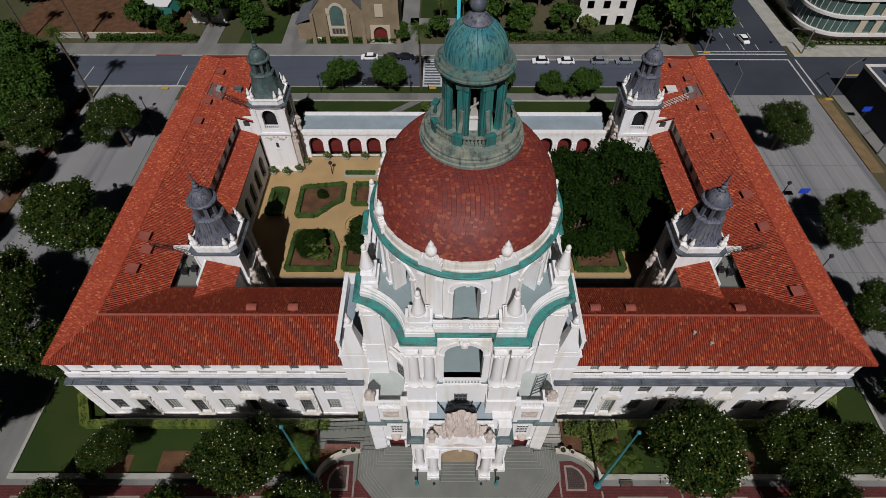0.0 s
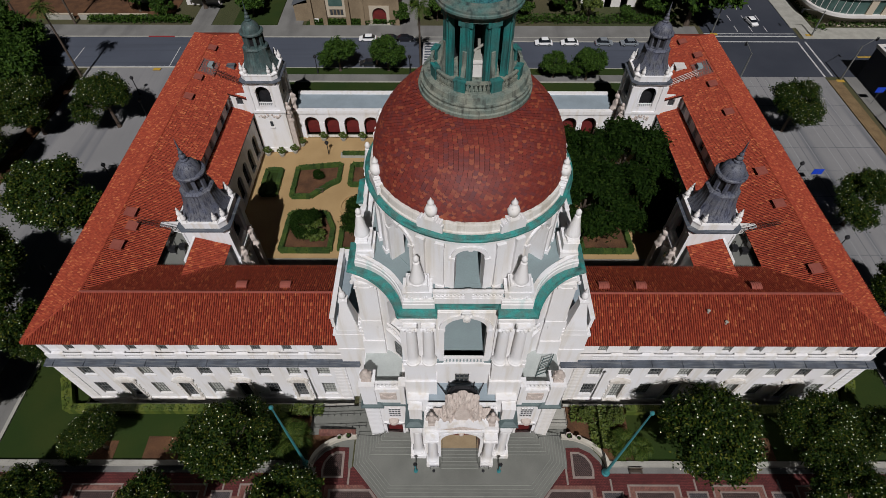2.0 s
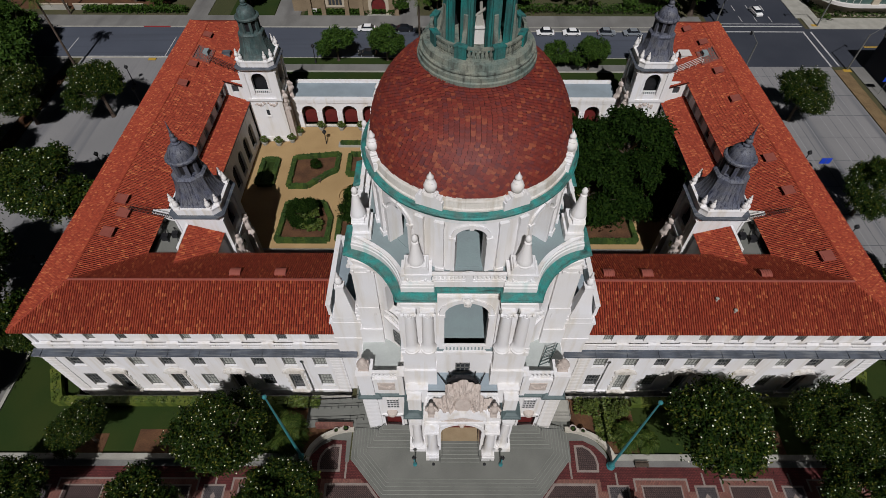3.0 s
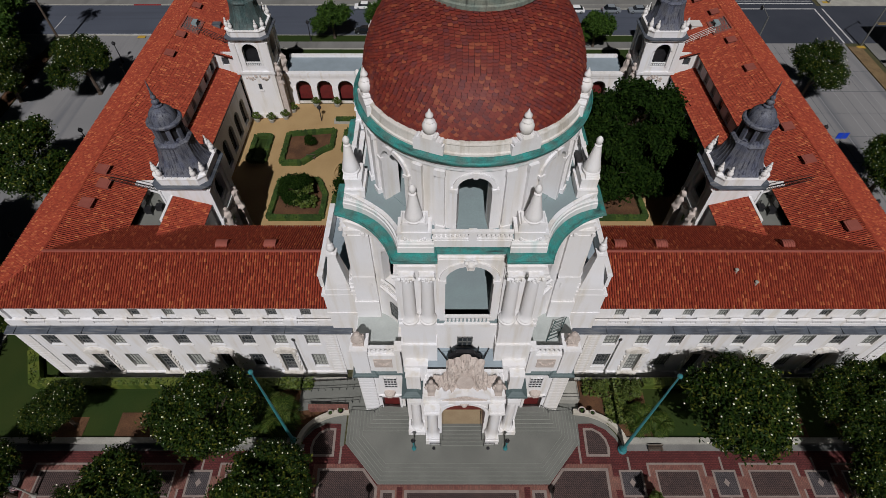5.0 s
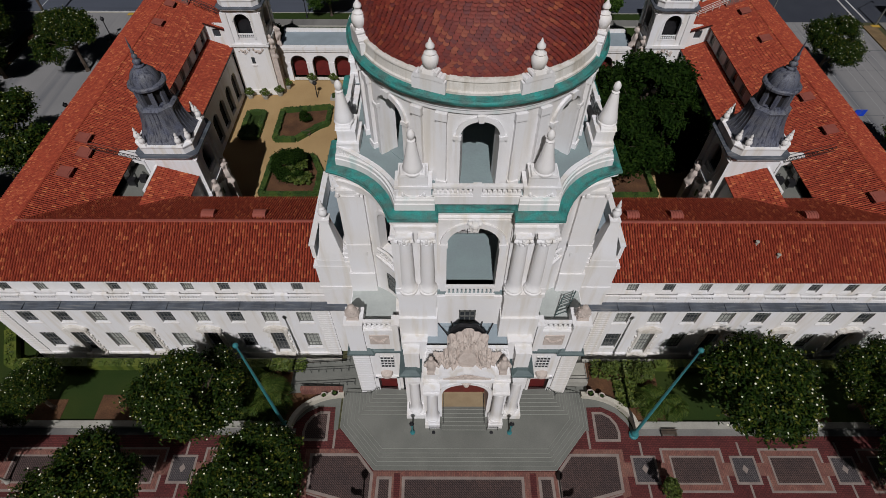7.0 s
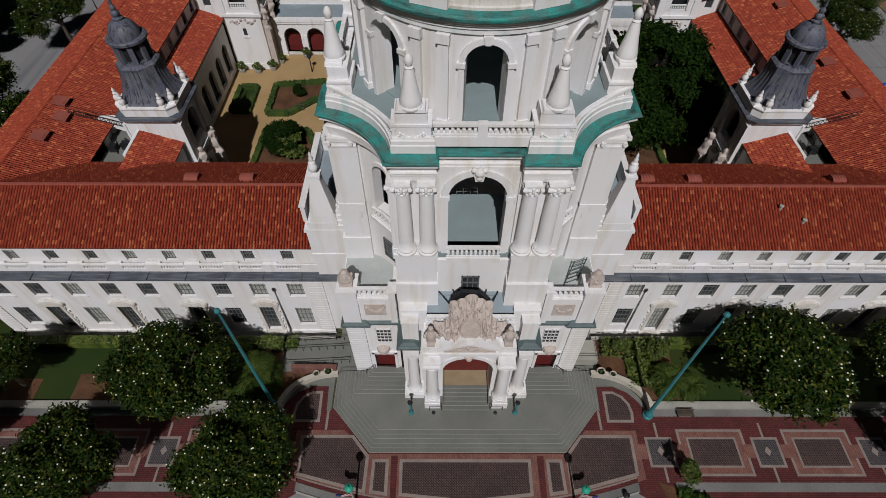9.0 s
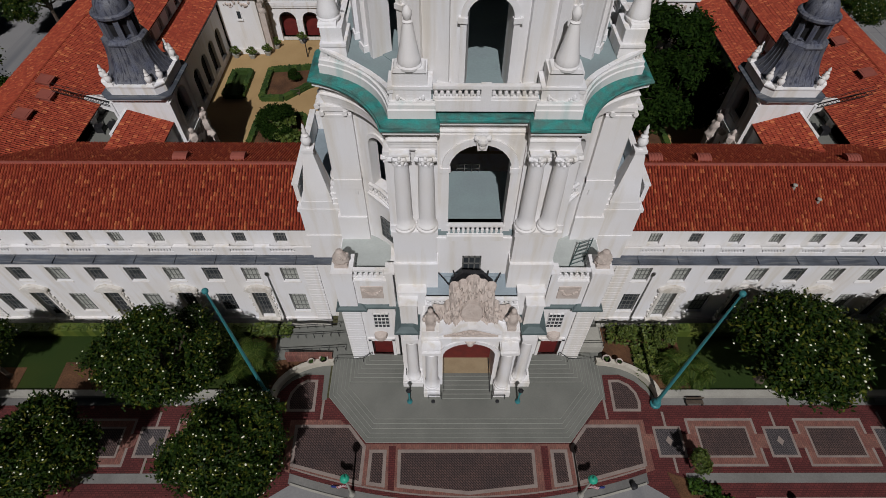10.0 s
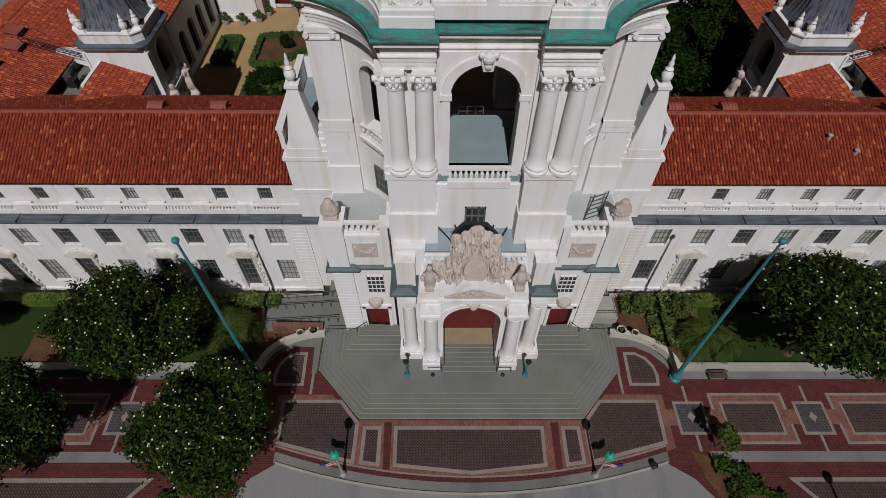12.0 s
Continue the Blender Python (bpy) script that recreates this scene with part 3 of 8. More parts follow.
part("drum_ceiling", Shape().lathe([(8.2, 40.3), (8.2, 40.6)], TX, DY, 48), STUCCO, tower)
part("drum_entablature", Shape().lathe([(8.0, 40.2), (9.12, 40.2), (9.12, 40.5), (9.22, 40.55), (9.22, 40.72), (9.36, 40.8), (9.36, 40.95), (9.54, 41.02), (9.54, 41.14), (8.5, 41.18)], TX, DY, 96), STUCCO_T, tower, smooth=True)
part("copper_ring", Shape().lathe([(8.6, 41.13), (9.64, 41.14), (9.69, 41.24), (9.69, 41.36), (9.6, 41.4), (9.56, 41.48), (9.34, 41.56), (9.16, 41.64), (8.6, 41.66)], TX, DY, 96), COPPER, tower, "weathered teal copper ring", smooth=True)
part("dome_parapet", Shape().lathe([(8.4, 41.5), (9.16, 41.5), (9.16, 41.8), (9.02, 41.86), (8.94, 42.4), (9.02, 42.5), (8.98, 42.62), (8.72, 42.72), (8.3, 42.6)], TX, DY, 96), STUCCO_B, tower, "stained white parapet ring", smooth=True)
fin = Shape().box(-1.15, 1.15, -0.42, 0.5, 41.6, 42.45).box(-0.72, 0.72, -0.45, 0.5, 42.45, 42.8).taper(0, 0, 0.5, 0.45, 42.8, 43.1, 0.34, 0.34)
for e in (-1, 1):
    fin.rod((e * 0.86, -0.46, 42.6), (e * 0.86, 0.45, 42.6), 0.2, 8).rod((e * 0.52, -0.48, 42.95), (e * 0.52, 0.4, 42.95), 0.14, 8)
fin.lathe([(0.3, 43.05), (0.4, 43.15), (0.52, 43.45), (0.54, 43.75), (0.42, 43.95), (0.34, 44.0), (0.4, 44.08), (0.22, 44.2), (0.18, 44.32), (0.28, 44.45), (0.27, 44.6), (0.14, 44.75), (0.1, 44.85), (0.02, 45.05)], 0, 0, 12)
fin_me = data_of("finial", fin, STUCCO, True)
for k in range(4):
    for g in (-22.2, 22.2):
        a = math.radians(90 * k + g)
        x, y, _ = spin(TX, DY, a)(0, 8.85, 0)
        piece("finial", fin_me, tower, pose(x, y, 0, 0, 0, math.degrees(a)))

# tiled dome
RC, ZC = 8.66, 42.45
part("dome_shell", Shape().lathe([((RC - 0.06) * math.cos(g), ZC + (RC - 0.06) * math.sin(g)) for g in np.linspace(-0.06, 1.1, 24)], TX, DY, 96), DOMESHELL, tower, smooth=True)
ROWS_D = 44
g_lo, g_hi = 0.0, 1.05
tiles = Shape()
singles = []
for j in range(ROWS_D):
    g = g_lo + (g_hi - g_lo) * j / ROWS_D
    dg = (g_hi - g_lo) / ROWS_D
    n = max(24, int(2 * math.pi * RC * math.cos(g) / 0.40))
    for i in range(n):
        a = 2 * math.pi * (i + 0.5 * (j % 2)) / n
        near = 4 <= j < 16 and abs(((a + math.pi / 2 + math.pi) % (2 * math.pi)) - math.pi) < 0.52
        if near and len(singles) < 290:
            singles.append((a, g, dg, 2 * math.pi / n))
            continue
        da = 2 * math.pi / n * 0.465
        lift = random.uniform(0.0, 0.05)
        pts = [(-1, 1.2, 0.0), (1, 1.2, 0.0), (1, 0.25, 0.09), (0.62, -0.12, 0.12), (0, -0.3, 0.13), (-0.62, -0.12, 0.12), (-1, 0.25, 0.09)]
        vs = []
        for u, w, h in pts:
            gg, aa, rr = g + dg * w, a + da * u, RC + h + lift - 0.04
            vs.append((TX + rr * math.cos(gg) * math.cos(aa), DY + rr * math.cos(gg) * math.sin(aa), ZC + rr * math.sin(gg)))
        for u, w, h in pts[2:]:
            gg, aa, rr = g + dg * w, a + da * u, RC - 0.05
            vs.append((TX + rr * math.cos(gg) * math.cos(aa), DY + rr * math.cos(gg) * math.sin(aa), ZC + rr * math.sin(gg)))
        tiles.add(vs, [(0, 6, 5, 4, 3, 2, 1)] + [(2 + q, 3 + q, 8 + q, 7 + q) for q in range(4)])
tagged(part("dome_tiles", tiles, DOMETILE, tower, "mottled red fish-scale dome tiles"), kind="stuff")

# lantern
LX, LY = 0.25, 4.7
lan = part("lantern", Shape().lathe([(4.62, 49.85), (4.62, 50.12), (4.5, 50.2), (4.5, 50.5), (4.36, 50.56), (4.3, 50.6), (4.3, 50.68), (4.42, 50.7), (4.42, 50.82), (4.2, 50.88), (4.12, 51.3), (3.75, 51.4), (1, 51.45)], LX, LY, 64), COPPER_P, tower, "pale verdigris lantern base", True)
lm = round_map(LX, LY, 3.5)
lt = 2 * math.pi * 3.5
for k in range(8):
    c = lt * k / 8
    part("gallery_balustrade", baluster_row(Shape(), c - 0.92, c + 0.92, 0, 51.35, 52.3, lm, 0.3, 0.16, 0.24), COPPER_P, lan, "pale green gallery balustrade")
for k in range(8):
    c = lt * (k + 0.5) / 8
    part("gallery_pier", Shape().box(c - 0.42, c + 0.42, -0.25, 0.2, 51.35, 52.25, lm).box(c - 0.47, c + 0.47, -0.28, 0.24, 52.25, 52.37, lm), COPPER_L, lan)
for k in range(8):
    to = spin(LX, LY, 2 * math.pi * (k + 0.5) / 8)
    s = Shape().box(-0.46, 0.46, 2.1, 2.58, 51.35, 56.45, to).box(-0.28, 0.28, 2.55, 2.7, 51.55, 56.15, to)
    s.box(-0.54, 0.54, 2.05, 2.74, 56.05, 56.5, to)
    part("lantern_pier", s, COPPER_L, lan)
    # scrolled buttress
    pr = [(2.62, 51.35), (3.3, 51.35), (3.25, 51.95), (3.0, 52.45), (2.82, 53.15), (2.74, 54.15), (2.62, 54.35)]
    s = Shape().add([to(u, d, z) for u in (-0.16, 0.16) for d, z in pr], [tuple(range(7)), tuple(range(13, 6, -1))] + [(i, 7 + i, 7 + (i + 1) % 7, (i + 1) % 7) for i in range(7)])
    part("scroll_buttress", s, COPPER_P, lan)
for k in range(2, 7):
    to = spin(LX, LY, 2 * math.pi * k / 8)
    part("louvre", Shape().box(-0.66, 0.66, 2.08, 2.2, 51.35, 56.35, to), IRON, lan, "dark louvred panel")
part("lantern_pedestal", Shape().taper(LX - 0.05, LY - 0.9, 0.62, 0.55, 51.35, 52.6, 0.56, 0.5).taper(LX - 0.05, LY - 0.9, 0.66, 0.6, 52.6, 52.72), WHITEPAINT, lan, "pale pedestal inside the lantern")
part("lantern_beacon", Shape().taper(LX, LY - 0.9, 0.34, 0.3, 52.7, 53.4, 0.22, 0.2).rod((LX - 0.3, LY - 0.9, 53.3), (LX + 0.4, LY - 1.0, 53.9), 0.1).rod((LX + 0.1, LY - 0.9, 53.4), (LX + 0.05, LY - 0.9, 54.4), 0.12), PALECON, lan, "pale lamp fittings on the pedestal")
part("lantern_entablature", Shape().lathe([(2.0, 56.4), (2.76, 56.4), (2.76, 56.55), (2.86, 56.6), (2.86, 56.75), (3.06, 56.82), (3.22, 56.98), (3.22, 57.12), (3.14, 57.18), (3.14, 57.34), (2.9, 57.4), (2.84, 57.54), (2.62, 57.58), (2.58, 57.72), (1, 57.75)], LX, LY, 48), COPPER_G, lan, smooth=True)
part("lantern_cap", Shape().lathe([(2.52, 57.6), (2.52, 57.8)] + [(2.46 * math.cos(g), 57.8 + 2.75 * math.sin(g)) for g in np.linspace(0, 1.12, 12)] + [(1.05, 60.3)], LX, LY, 48), COPPER_C, lan, "ribbed blue green copper cap", True)
s = Shape()
for k in range(28):
    to = spin(LX, LY, 2 * math.pi * k / 28)
    pr = [(2.46 * math.cos(g), 57.8 + 2.78 * math.sin(g)) for g in np.linspace(0, 1.1, 10)]
    for (d0, z0), (d1, z1) in zip(pr, pr[1:]):
        s.add([to(u, d, z) for d, z in ((d0, z0), (d1, z1)) for u in (-0.07, 0.07)] + [to(u * 0.5, d + 0.05, z + 0.03) for d, z in ((d0, z0), (d1, z1)) for u in (-0.07, 0.07)],
              [(4, 5, 7, 6), (0, 4, 6, 2), (1, 3, 7, 5)])
part("cap_rib", s, COPPER_C, lan)
part("crown", Shape().lathe([(1.08, 60.2), (1.12, 60.36), (1.0, 60.44), (0.9, 60.66), (0.68, 60.88), (0.48, 61.0)], LX, LY, 24), LEAD, lan, "grey lead crown", True)
part("orb", Shape().lathe([(0.5, 60.95), (0.42, 61.1), (0.55, 61.25), (0.66, 61.55), (0.55, 61.9), (0.25, 62.1), (0.15, 62.55), (0.1, 63.35), (0.02, 63.85)], LX, LY, 16), LEDGE, lan, "dark blue grey orb", True)

# shoulder blocks beside the wings, with pinnacles
for sg in (-1, 1):
    s = Shape()
    s.box(sg * 6.0, sg * 15.45, -0.3, 11.4, 0, 14.3).box(sg * 6.0, sg * 15.6, -0.45, 11.5, 14.3, 14.7)
    s.box(sg * 6.0, sg * 15.5, -0.35, 11.3, 14.7, 18.0).box(sg * 6.0, sg * 15.65, -0.45, 11.3, 18.0, 18.35)
    part("shoulder_block", s, STUCCO, tower)
    part("shoulder_deck", Shape().box(sg * 7, sg * 15.4, 0.2, 11.0, 18.35, 18.43), FLATROOF, tower)
    s = Shape().box(sg * 15.4, sg * 15.8, 0.6, 11.3, 18.38, 20.3).box(sg * 15.3, sg * 15.9, 0.6, 11.3, 20.3, 20.5)
    s.box(sg * 12.6, sg * 15.4, 10.8, 11.3, 18.38, 20.3)
    part("shoulder_parapet", s, STUCCO, tower)
    s = Shape().box(sg * 12.35, sg * 15.15, -0.4, 1.5, 18.35, 19.3).taper(sg * 13.6, 0.45, 1.3, 0.82, 19.3, 20.2, 1.15, 0.78).taper(sg * 13.6, 0.45, 1.15, 0.78, 20.2, 24.6, 0.4, 0.4)
    s.box(sg * 13.6 - 0.52, sg * 13.6 + 0.52, -0.05, 0.95, 24.6, 24.85)
    p = part("pinnacle", s, STUCCO, tower)
    part("pinnacle_urn", Shape().lathe([(0.22, 24.85), (0.2, 25.05), (0.4, 25.3), (0.44, 25.65), (0.27, 25.95), (0.32, 26.05), (0.17, 26.25), (0.21, 26.5), (0.1, 26.75), (0.13, 26.9), (0.02, 27.2)], sg * 13.6, 0.45, 12), STUCCO, p, smooth=True)
    s = Shape()
    for i in range(5):
        s.box(sg * (11.1 + 0.12 * i), sg * (12.3 + 0.08 * i), 0.1 - 0.12 * i, 1.9, 18.38 + 0.55 * (4 - i), 18.93 + 0.55 * (4 - i))
    part("scroll_buttress", s, STUCCO, tower)
    s = Shape().box(sg * 11.6, sg * 12.1, 3.0, 9.0, 18.4, 22.0)
    for i in range(8):
        s.box(sg * 12.1, sg * 12.16, 3.0 + 0.75 * i, 3.1 + 0.75 * i, 18.4, 22.0)
    part("deck_shutter", s, TEALPAINT, tower)

s = Shape()
for e in (0.0, 1.3):
    s.rod((8.9 + e, -4.4 + 0.4 * e, 15.1), (10.1 + e, -2.2 + 0.4 * e, 15.9), 0.06, 4)
for i in range(6):
    f = (i + 0.5) / 6
    s.rod((8.9 + 1.2 * f, -4.4 + 2.2 * f, 15.1 + 0.8 * f), (10.2 + 1.2 * f, -3.88 + 2.2 * f, 15.1 + 0.8 * f), 0.05, 4)
solo("metal_stair", s, DARKCOPPER, "dark green metal stair frame on the shoulder deck", "stair")

# ---- entrance ----
porch = thing("entrance_porch", "white stucco entrance front with a carved buff cartouche over the arch", "entrance", (0, -8, 0))
FZ = 0.96
s = Shape().wall(-4.5, 4.5, FZ, 10.7, -9.3, -5.0, [(-2.5, 2.5, FZ, 7.45, True)])
for i in range(14):
    g0, g1 = math.pi * i / 14, math.pi * (i + 1) / 14
    s.slab([(-2.5 * math.cos(g0), 7.45 + 2.5 * math.sin(g0)), (-2.5 * math.cos(g1), 7.45 + 2.5 * math.sin(g1)),
            (-2.95 * math.cos(g1), 7.45 + 2.95 * math.sin(g1)), (-2.95 * math.cos(g0), 7.45 + 2.95 * math.sin(g0))], -9.45, -9.2)
part("porch_arch", s, STUCCO, porch)
part("arch_boss", Shape().ball((0, -9.5, 10.2), 0.34, 10, 1.3).ball((-0.3, -9.45, 10.4), 0.22, 8).ball((0.3, -9.45, 10.4), 0.22, 8), CARVED, porch, "carved buff boss on the arch crown", True)
for sg in (-1, 1):
    part("porch_plinth", Shape().box(sg * 2.75, sg * 4.4, -10.7, -8.9, FZ, 2.1).box(sg * 2.8, sg * 4.35, -10.6, -8.9, 2.1, 2.5), STUCCO, porch)
shaft = [(0.8, 2.5), (0.8, 2.72), (0.7, 2.8), (0.74, 2.95), (0.68, 3.08), (0.63, 3.15)] + [(0.63 - 0.08 * (i / 6) ** 1.6, 3.15 + 6.1 * i / 6) for i in range(1, 7)] + [(0.62, 9.28), (0.62, 9.4), (0.57, 9.45), (0.72, 9.75)]
slim_shaft = [(0.74, 2.1), (0.74, 2.3), (0.66, 2.4), (0.68, 2.52), (0.58, 2.64)] + [(0.58 - 0.07 * (i / 6) ** 1.6, 2.64 + 6.8 * i / 6) for i in range(1, 7)] + [(0.58, 9.5), (0.58, 9.6), (0.54, 9.65), (0.66, 9.95)]
for sg in (-1, 1):
    part("porch_column", Shape().lathe(shaft, sg * 3.55, -9.85, 20), STUCCO, porch, smooth=True)
    s = Shape().box(sg * 2.8, sg * 4.3, -10.55, -8.9, 9.75, 9.95).box(sg * 2.76, sg * 4.36, -10.62, -8.9, 9.95, 10.25).box(sg * 2.7, sg * 4.42, -10.72, -8.9, 10.25, 10.45).box(sg * 2.8, sg * 4.3, -10.5, -8.9, 10.45, 10.7)
    part("column_block", s, STUCCO, porch)
    part("outer_column", Shape().lathe(slim_shaft, sg * 5.45, -8.75, 20), STUCCO, porch, smooth=True)
    s = Shape().box(sg * 4.5, sg * 6.55, -9.55, -5.0, FZ, 1.9).box(sg * 4.6, sg * 6.45, -9.45, -5.0, 1.9, 2.1).box(sg * 4.45, sg * 6.5, -8.1, -5.0, 2.1, 10.2).box(sg * 4.78, sg * 6.12, -9.4, -5.0, 9.95, 10.5).box(sg * 4.72, sg * 6.9, -8.6, -5.0, 10.3, 10.75)
    part("porch_pier", s, STUCCO, porch)
    # stepped cornice with a moulded metal cover
    def stepped(g, z0, z1, top=0.0):
        """The cornice's plan grown outwards by g, from z0 up to z1, drawn in by top above."""
        rows = []
        for q, z in ((g, z0), (g - top, z1)):
            pts = [(12.1 + q, -0.5), (12.1 + q, -6.4 - q), (9.9 - q, -6.4 - q), (9.9 - q, -6.1 - q), (6.55 + q, -6.1 - q), (6.55 + q, -8.85 - q), (4.95 - q, -8.85 - q), (4.95 - q, -5.0), (8.0, -0.5)]
            rows.append([(sg * x, y, z) for x, y in pts][::sg])
        return Shape().loft(rows)
    part("side_cornice", stepped(-0.05, 10.6, 10.95), STUCCO, porch)
    for g, z0, z1, top in ((0.18, 10.95, 11.12, 0.0), (0.34, 11.12, 11.3, 0.0), (0.26, 11.3, 11.42, 0.16), (0.06, 11.42, 11.6, 0.3)):
        part("cornice_cover", stepped(g, z0, z1, top), COVER, porch, "grey green metal cornice cover")
    s = Shape().box(sg * 4.78, sg * 6.3, -8.25, -5.0, 11.4, 14.45).box(sg * 4.72, sg * 6.36, -8.32, -5.0, 14.45, 14.6)
    part("corner_block", s.box(sg * 4.0, sg * 6.4, -7.3, -5.0, 11.6, 15.05).box(sg * 3.95, sg * 6.45, -7.36, -5.0, 15.05, 15.2), STUCCO, porch)
    # side bay
    s = Shape().wall(7.0, 11.9, 0, 11.0, -6.2, -0.2, [(7.65, 9.75, FZ, 5.0, False)], lambda u, d, z: (sg * u, d, z))
    p = part("side_bay", s, STUCCO, porch)
    course = data_of("stone_course", Shape().box(sg * 10.25, sg * 12.05, -6.42, -0.2, 0, 0.37), STUCCO)
    for i in range(22):
        piece("stone_course", course, p, pose(0, 0, 0.5 + i * 0.46))
    s = Shape().box(sg * 7.7, sg * 9.7, -5.6, -5.45, FZ, 5.0)
    d = part("side_door", s, REDDOOR, p)
    part("door_surround", Shape().box(sg * 7.35, sg * 7.65, -6.4, -5.9, FZ, 5.3).box(sg * 9.75, sg * 10.05, -6.4, -5.9, FZ, 5.3).box(sg * 7.35, sg * 10.05, -6.4, -5.9, 5.0, 5.45), STUCCO, d)
    s = Shape().lathe([(0.05, 5.3), (0.5, 5.6), (0.7, 6.1), (0.62, 6.5), (0.1, 6.7)], sg * 8.7, -6.3, 10)
    part("carved_boss", s, CARVED, d)
    s = Shape().box(sg * 7.7, sg * 9.2, -6.28, -6.1, 7.6, 10.0)
    w = part("window", s, GLASS, p)
    s = Shape()
    for i in range(5):
        s.box(sg * (7.66 + i * 0.37), sg * (7.72 + i * 0.37), -6.34, -6.2, 7.55, 10.05)
    for i in range(5):
        s.box(sg * 7.66, sg * 9.2, -6.34, -6.2, 7.55 + i * 0.61, 7.61 + i * 0.61)
    part("window_frame", s, STUCCO, w)
    # storey over the side bay
    s = Shape().box(sg * 6.85, sg * 12.0, -6.1, -0.3, 11.4, 15.0).box(sg * 6.9, sg * 12.1, -6.2, -5.3, 15.0, 15.3)
    s.box(sg * 10.4, sg * 12.1, -6.35, -4.3, 11.4, 16.4).box(sg * 6.87, sg * 7.5, -6.3, -5.2, 11.4, 16.4)
    s.box(sg * 6.7, sg * 7.55, -6.3, -5.1, 16.4, 16.6).box(sg * 10.3, sg * 12.2, -6.4, -4.2, 16.4, 16.65)
    p = part("upper_bay", s, STUCCO, porch)
    s = baluster_row(Shape(), sg * 7.5, sg * 10.4, -5.75, 15.3, 16.55, flat, 0.42)
    part("bay_balustrade", s, STUCCO, p)
    s = Shape().box(sg * 7.9, sg * 9.9, -6.2, -5.9, 12.6, 14.4)
    for q in range(14):
        s.ball((sg * (8.1 + 1.6 * q / 13), -6.2, 13.9 - 0.7 * math.sin(math.pi * q / 13) + random.uniform(-0.1, 0.1)), random.uniform(0.1, 0.2), 6)
    part("relief_panel", s, CARVED, p, "carved stone relief panel")
    part("bay_deck", Shape().box(sg * 7.3, sg * 11.9, -5.5, 2, 15.0, 15.08), LITDECK, p)
    s = Shape().taper(sg * 11.3, -5.3, 0.62, 0.5, 16.6, 17.0, 0.55, 0.45).loft([[(sg * 11.3 + rx * math.cos(g), -5.3 + ry * math.sin(g), z) for g in np.linspace(0, 2 * math.pi, 12, endpoint=False)] for rx, ry, z in ((0.55, 0.4, 17.0), (0.72, 0.5, 17.3), (0.66, 0.46, 17.8), (0.42, 0.36, 18.2), (0.3, 0.3, 18.45), (0.03, 0.03, 18.6))])
    for q in range(14):
        g = random.uniform(0, 6.28)
        s.ball((sg * 11.3 + 0.6 * math.cos(g), -5.3 + 0.42 * math.sin(g), random.uniform(16.9, 18.0)), random.uniform(0.1, 0.2), 6)
    part("carved_cartouche", s, CARVED, p, "round carved stone cartouche")
s = Shape().box(-4.5, 4.5, -9.6, -5.0, 10.7, 11.0).box(-4.4, 4.4, -9.35, -5.1, 11.0, 12.0)
s.box(-4.3, 4.3, -8.4, -5.0, 11.8, 13.0).box(-4.1, 4.1, -7.9, -6.4, 12.9, 13.9)
part("porch_attic", s, STUCCO, porch)
s = Shape()
for sg in (-1, 1):
    baluster_row(s, sg * 2.0, sg * 4.0, -7.7, 13.9, 14.95, flat, 0.36)
part("porch_balustrade", s, STUCCO, porch)
# carved cartouche over the arch
s = Shape()
# swelling forms: centre, half-width, half-height, depth
FORMS = [(0, 14.3, 2.0, 3.2, 0.45), (0, 17.0, 0.7, 1.0, 0.9), (0, 12.6, 0.9, 0.36, 0.8), (0, 13.4, 3.2, 0.75, 0.35)]
for e in (-1, 1):
    FORMS += [(e * 1.5, 14.3, 0.55, 1.6, 0.95), (e * 1.3, 16.1, 0.45, 0.55, 0.9), (e * 0.8, 15.9, 0.6, 0.5, 0.8), (e * 2.05, 13.9, 0.4, 1.1, 0.7), (e * 0.75, 16.9, 0.5, 0.6, 0.7),
              (e * 1.55, 16.6, 0.42, 0.6, 0.6), (e * 1.2, 12.8, 0.6, 0.5, 0.75), (e * 2.05, 12.9, 0.5, 0.45, 0.7), (e * 2.7, 14.1, 0.5, 0.26, 0.5), (e * 2.5, 13.2, 0.5, 0.5, 0.55), (e * 3.1, 14.25, 0.3, 0.2, 0.4)]
NU, NV = 120, 120
vs, fs, deep = [], [], []
for j in range(NV + 1):
    for i in range(NU + 1):
        x, z = -3.5 + 7.0 * i / NU, 12.1 + 5.95 * j / NV
        h = max(0.0, *(d * math.sqrt(max(0.0, 1 - ((x - cx) / rx) ** 2 - ((z - cz) / rz) ** 2)) for cx, cz, rx, rz, d in FORMS))
        oval = math.hypot(x / 0.95, (z - 14.1) / 1.3)
        fine = 0.3 * noise.noise(Vector((x * 3.3, z * 2.6, 3.1))) + 0.28 * noise.noise(Vector((x * 6.0, z * 3.6, 9.7))) + 0.2 * noise.noise(Vector((x * 11.0, z * 7.0, 1.2)))
        if oval < 1.0:
            h = 0.72 + 0.12 * math.sqrt(1 - oval ** 2)
        elif h > 0:
            h += fine * (0.5 if h < 0.2 else 1.0) - 0.35 * math.exp(-((oval - 1.06) / 0.06) ** 2)
        deep.append(h)
        vs.append((x, -8.4 - max(h, 0.0) + 0.17 * (z - 12.1), z))
for j in range(NV):
    for i in range(NU):
        k = j * (NU + 1) + i
        if max(deep[k], deep[k + 1], deep[k + NU + 1], deep[k + NU + 2]) > 0.03:
            fs.append((k, k + 1, k + NU + 2, k + NU + 1))
s.add(vs, fs)
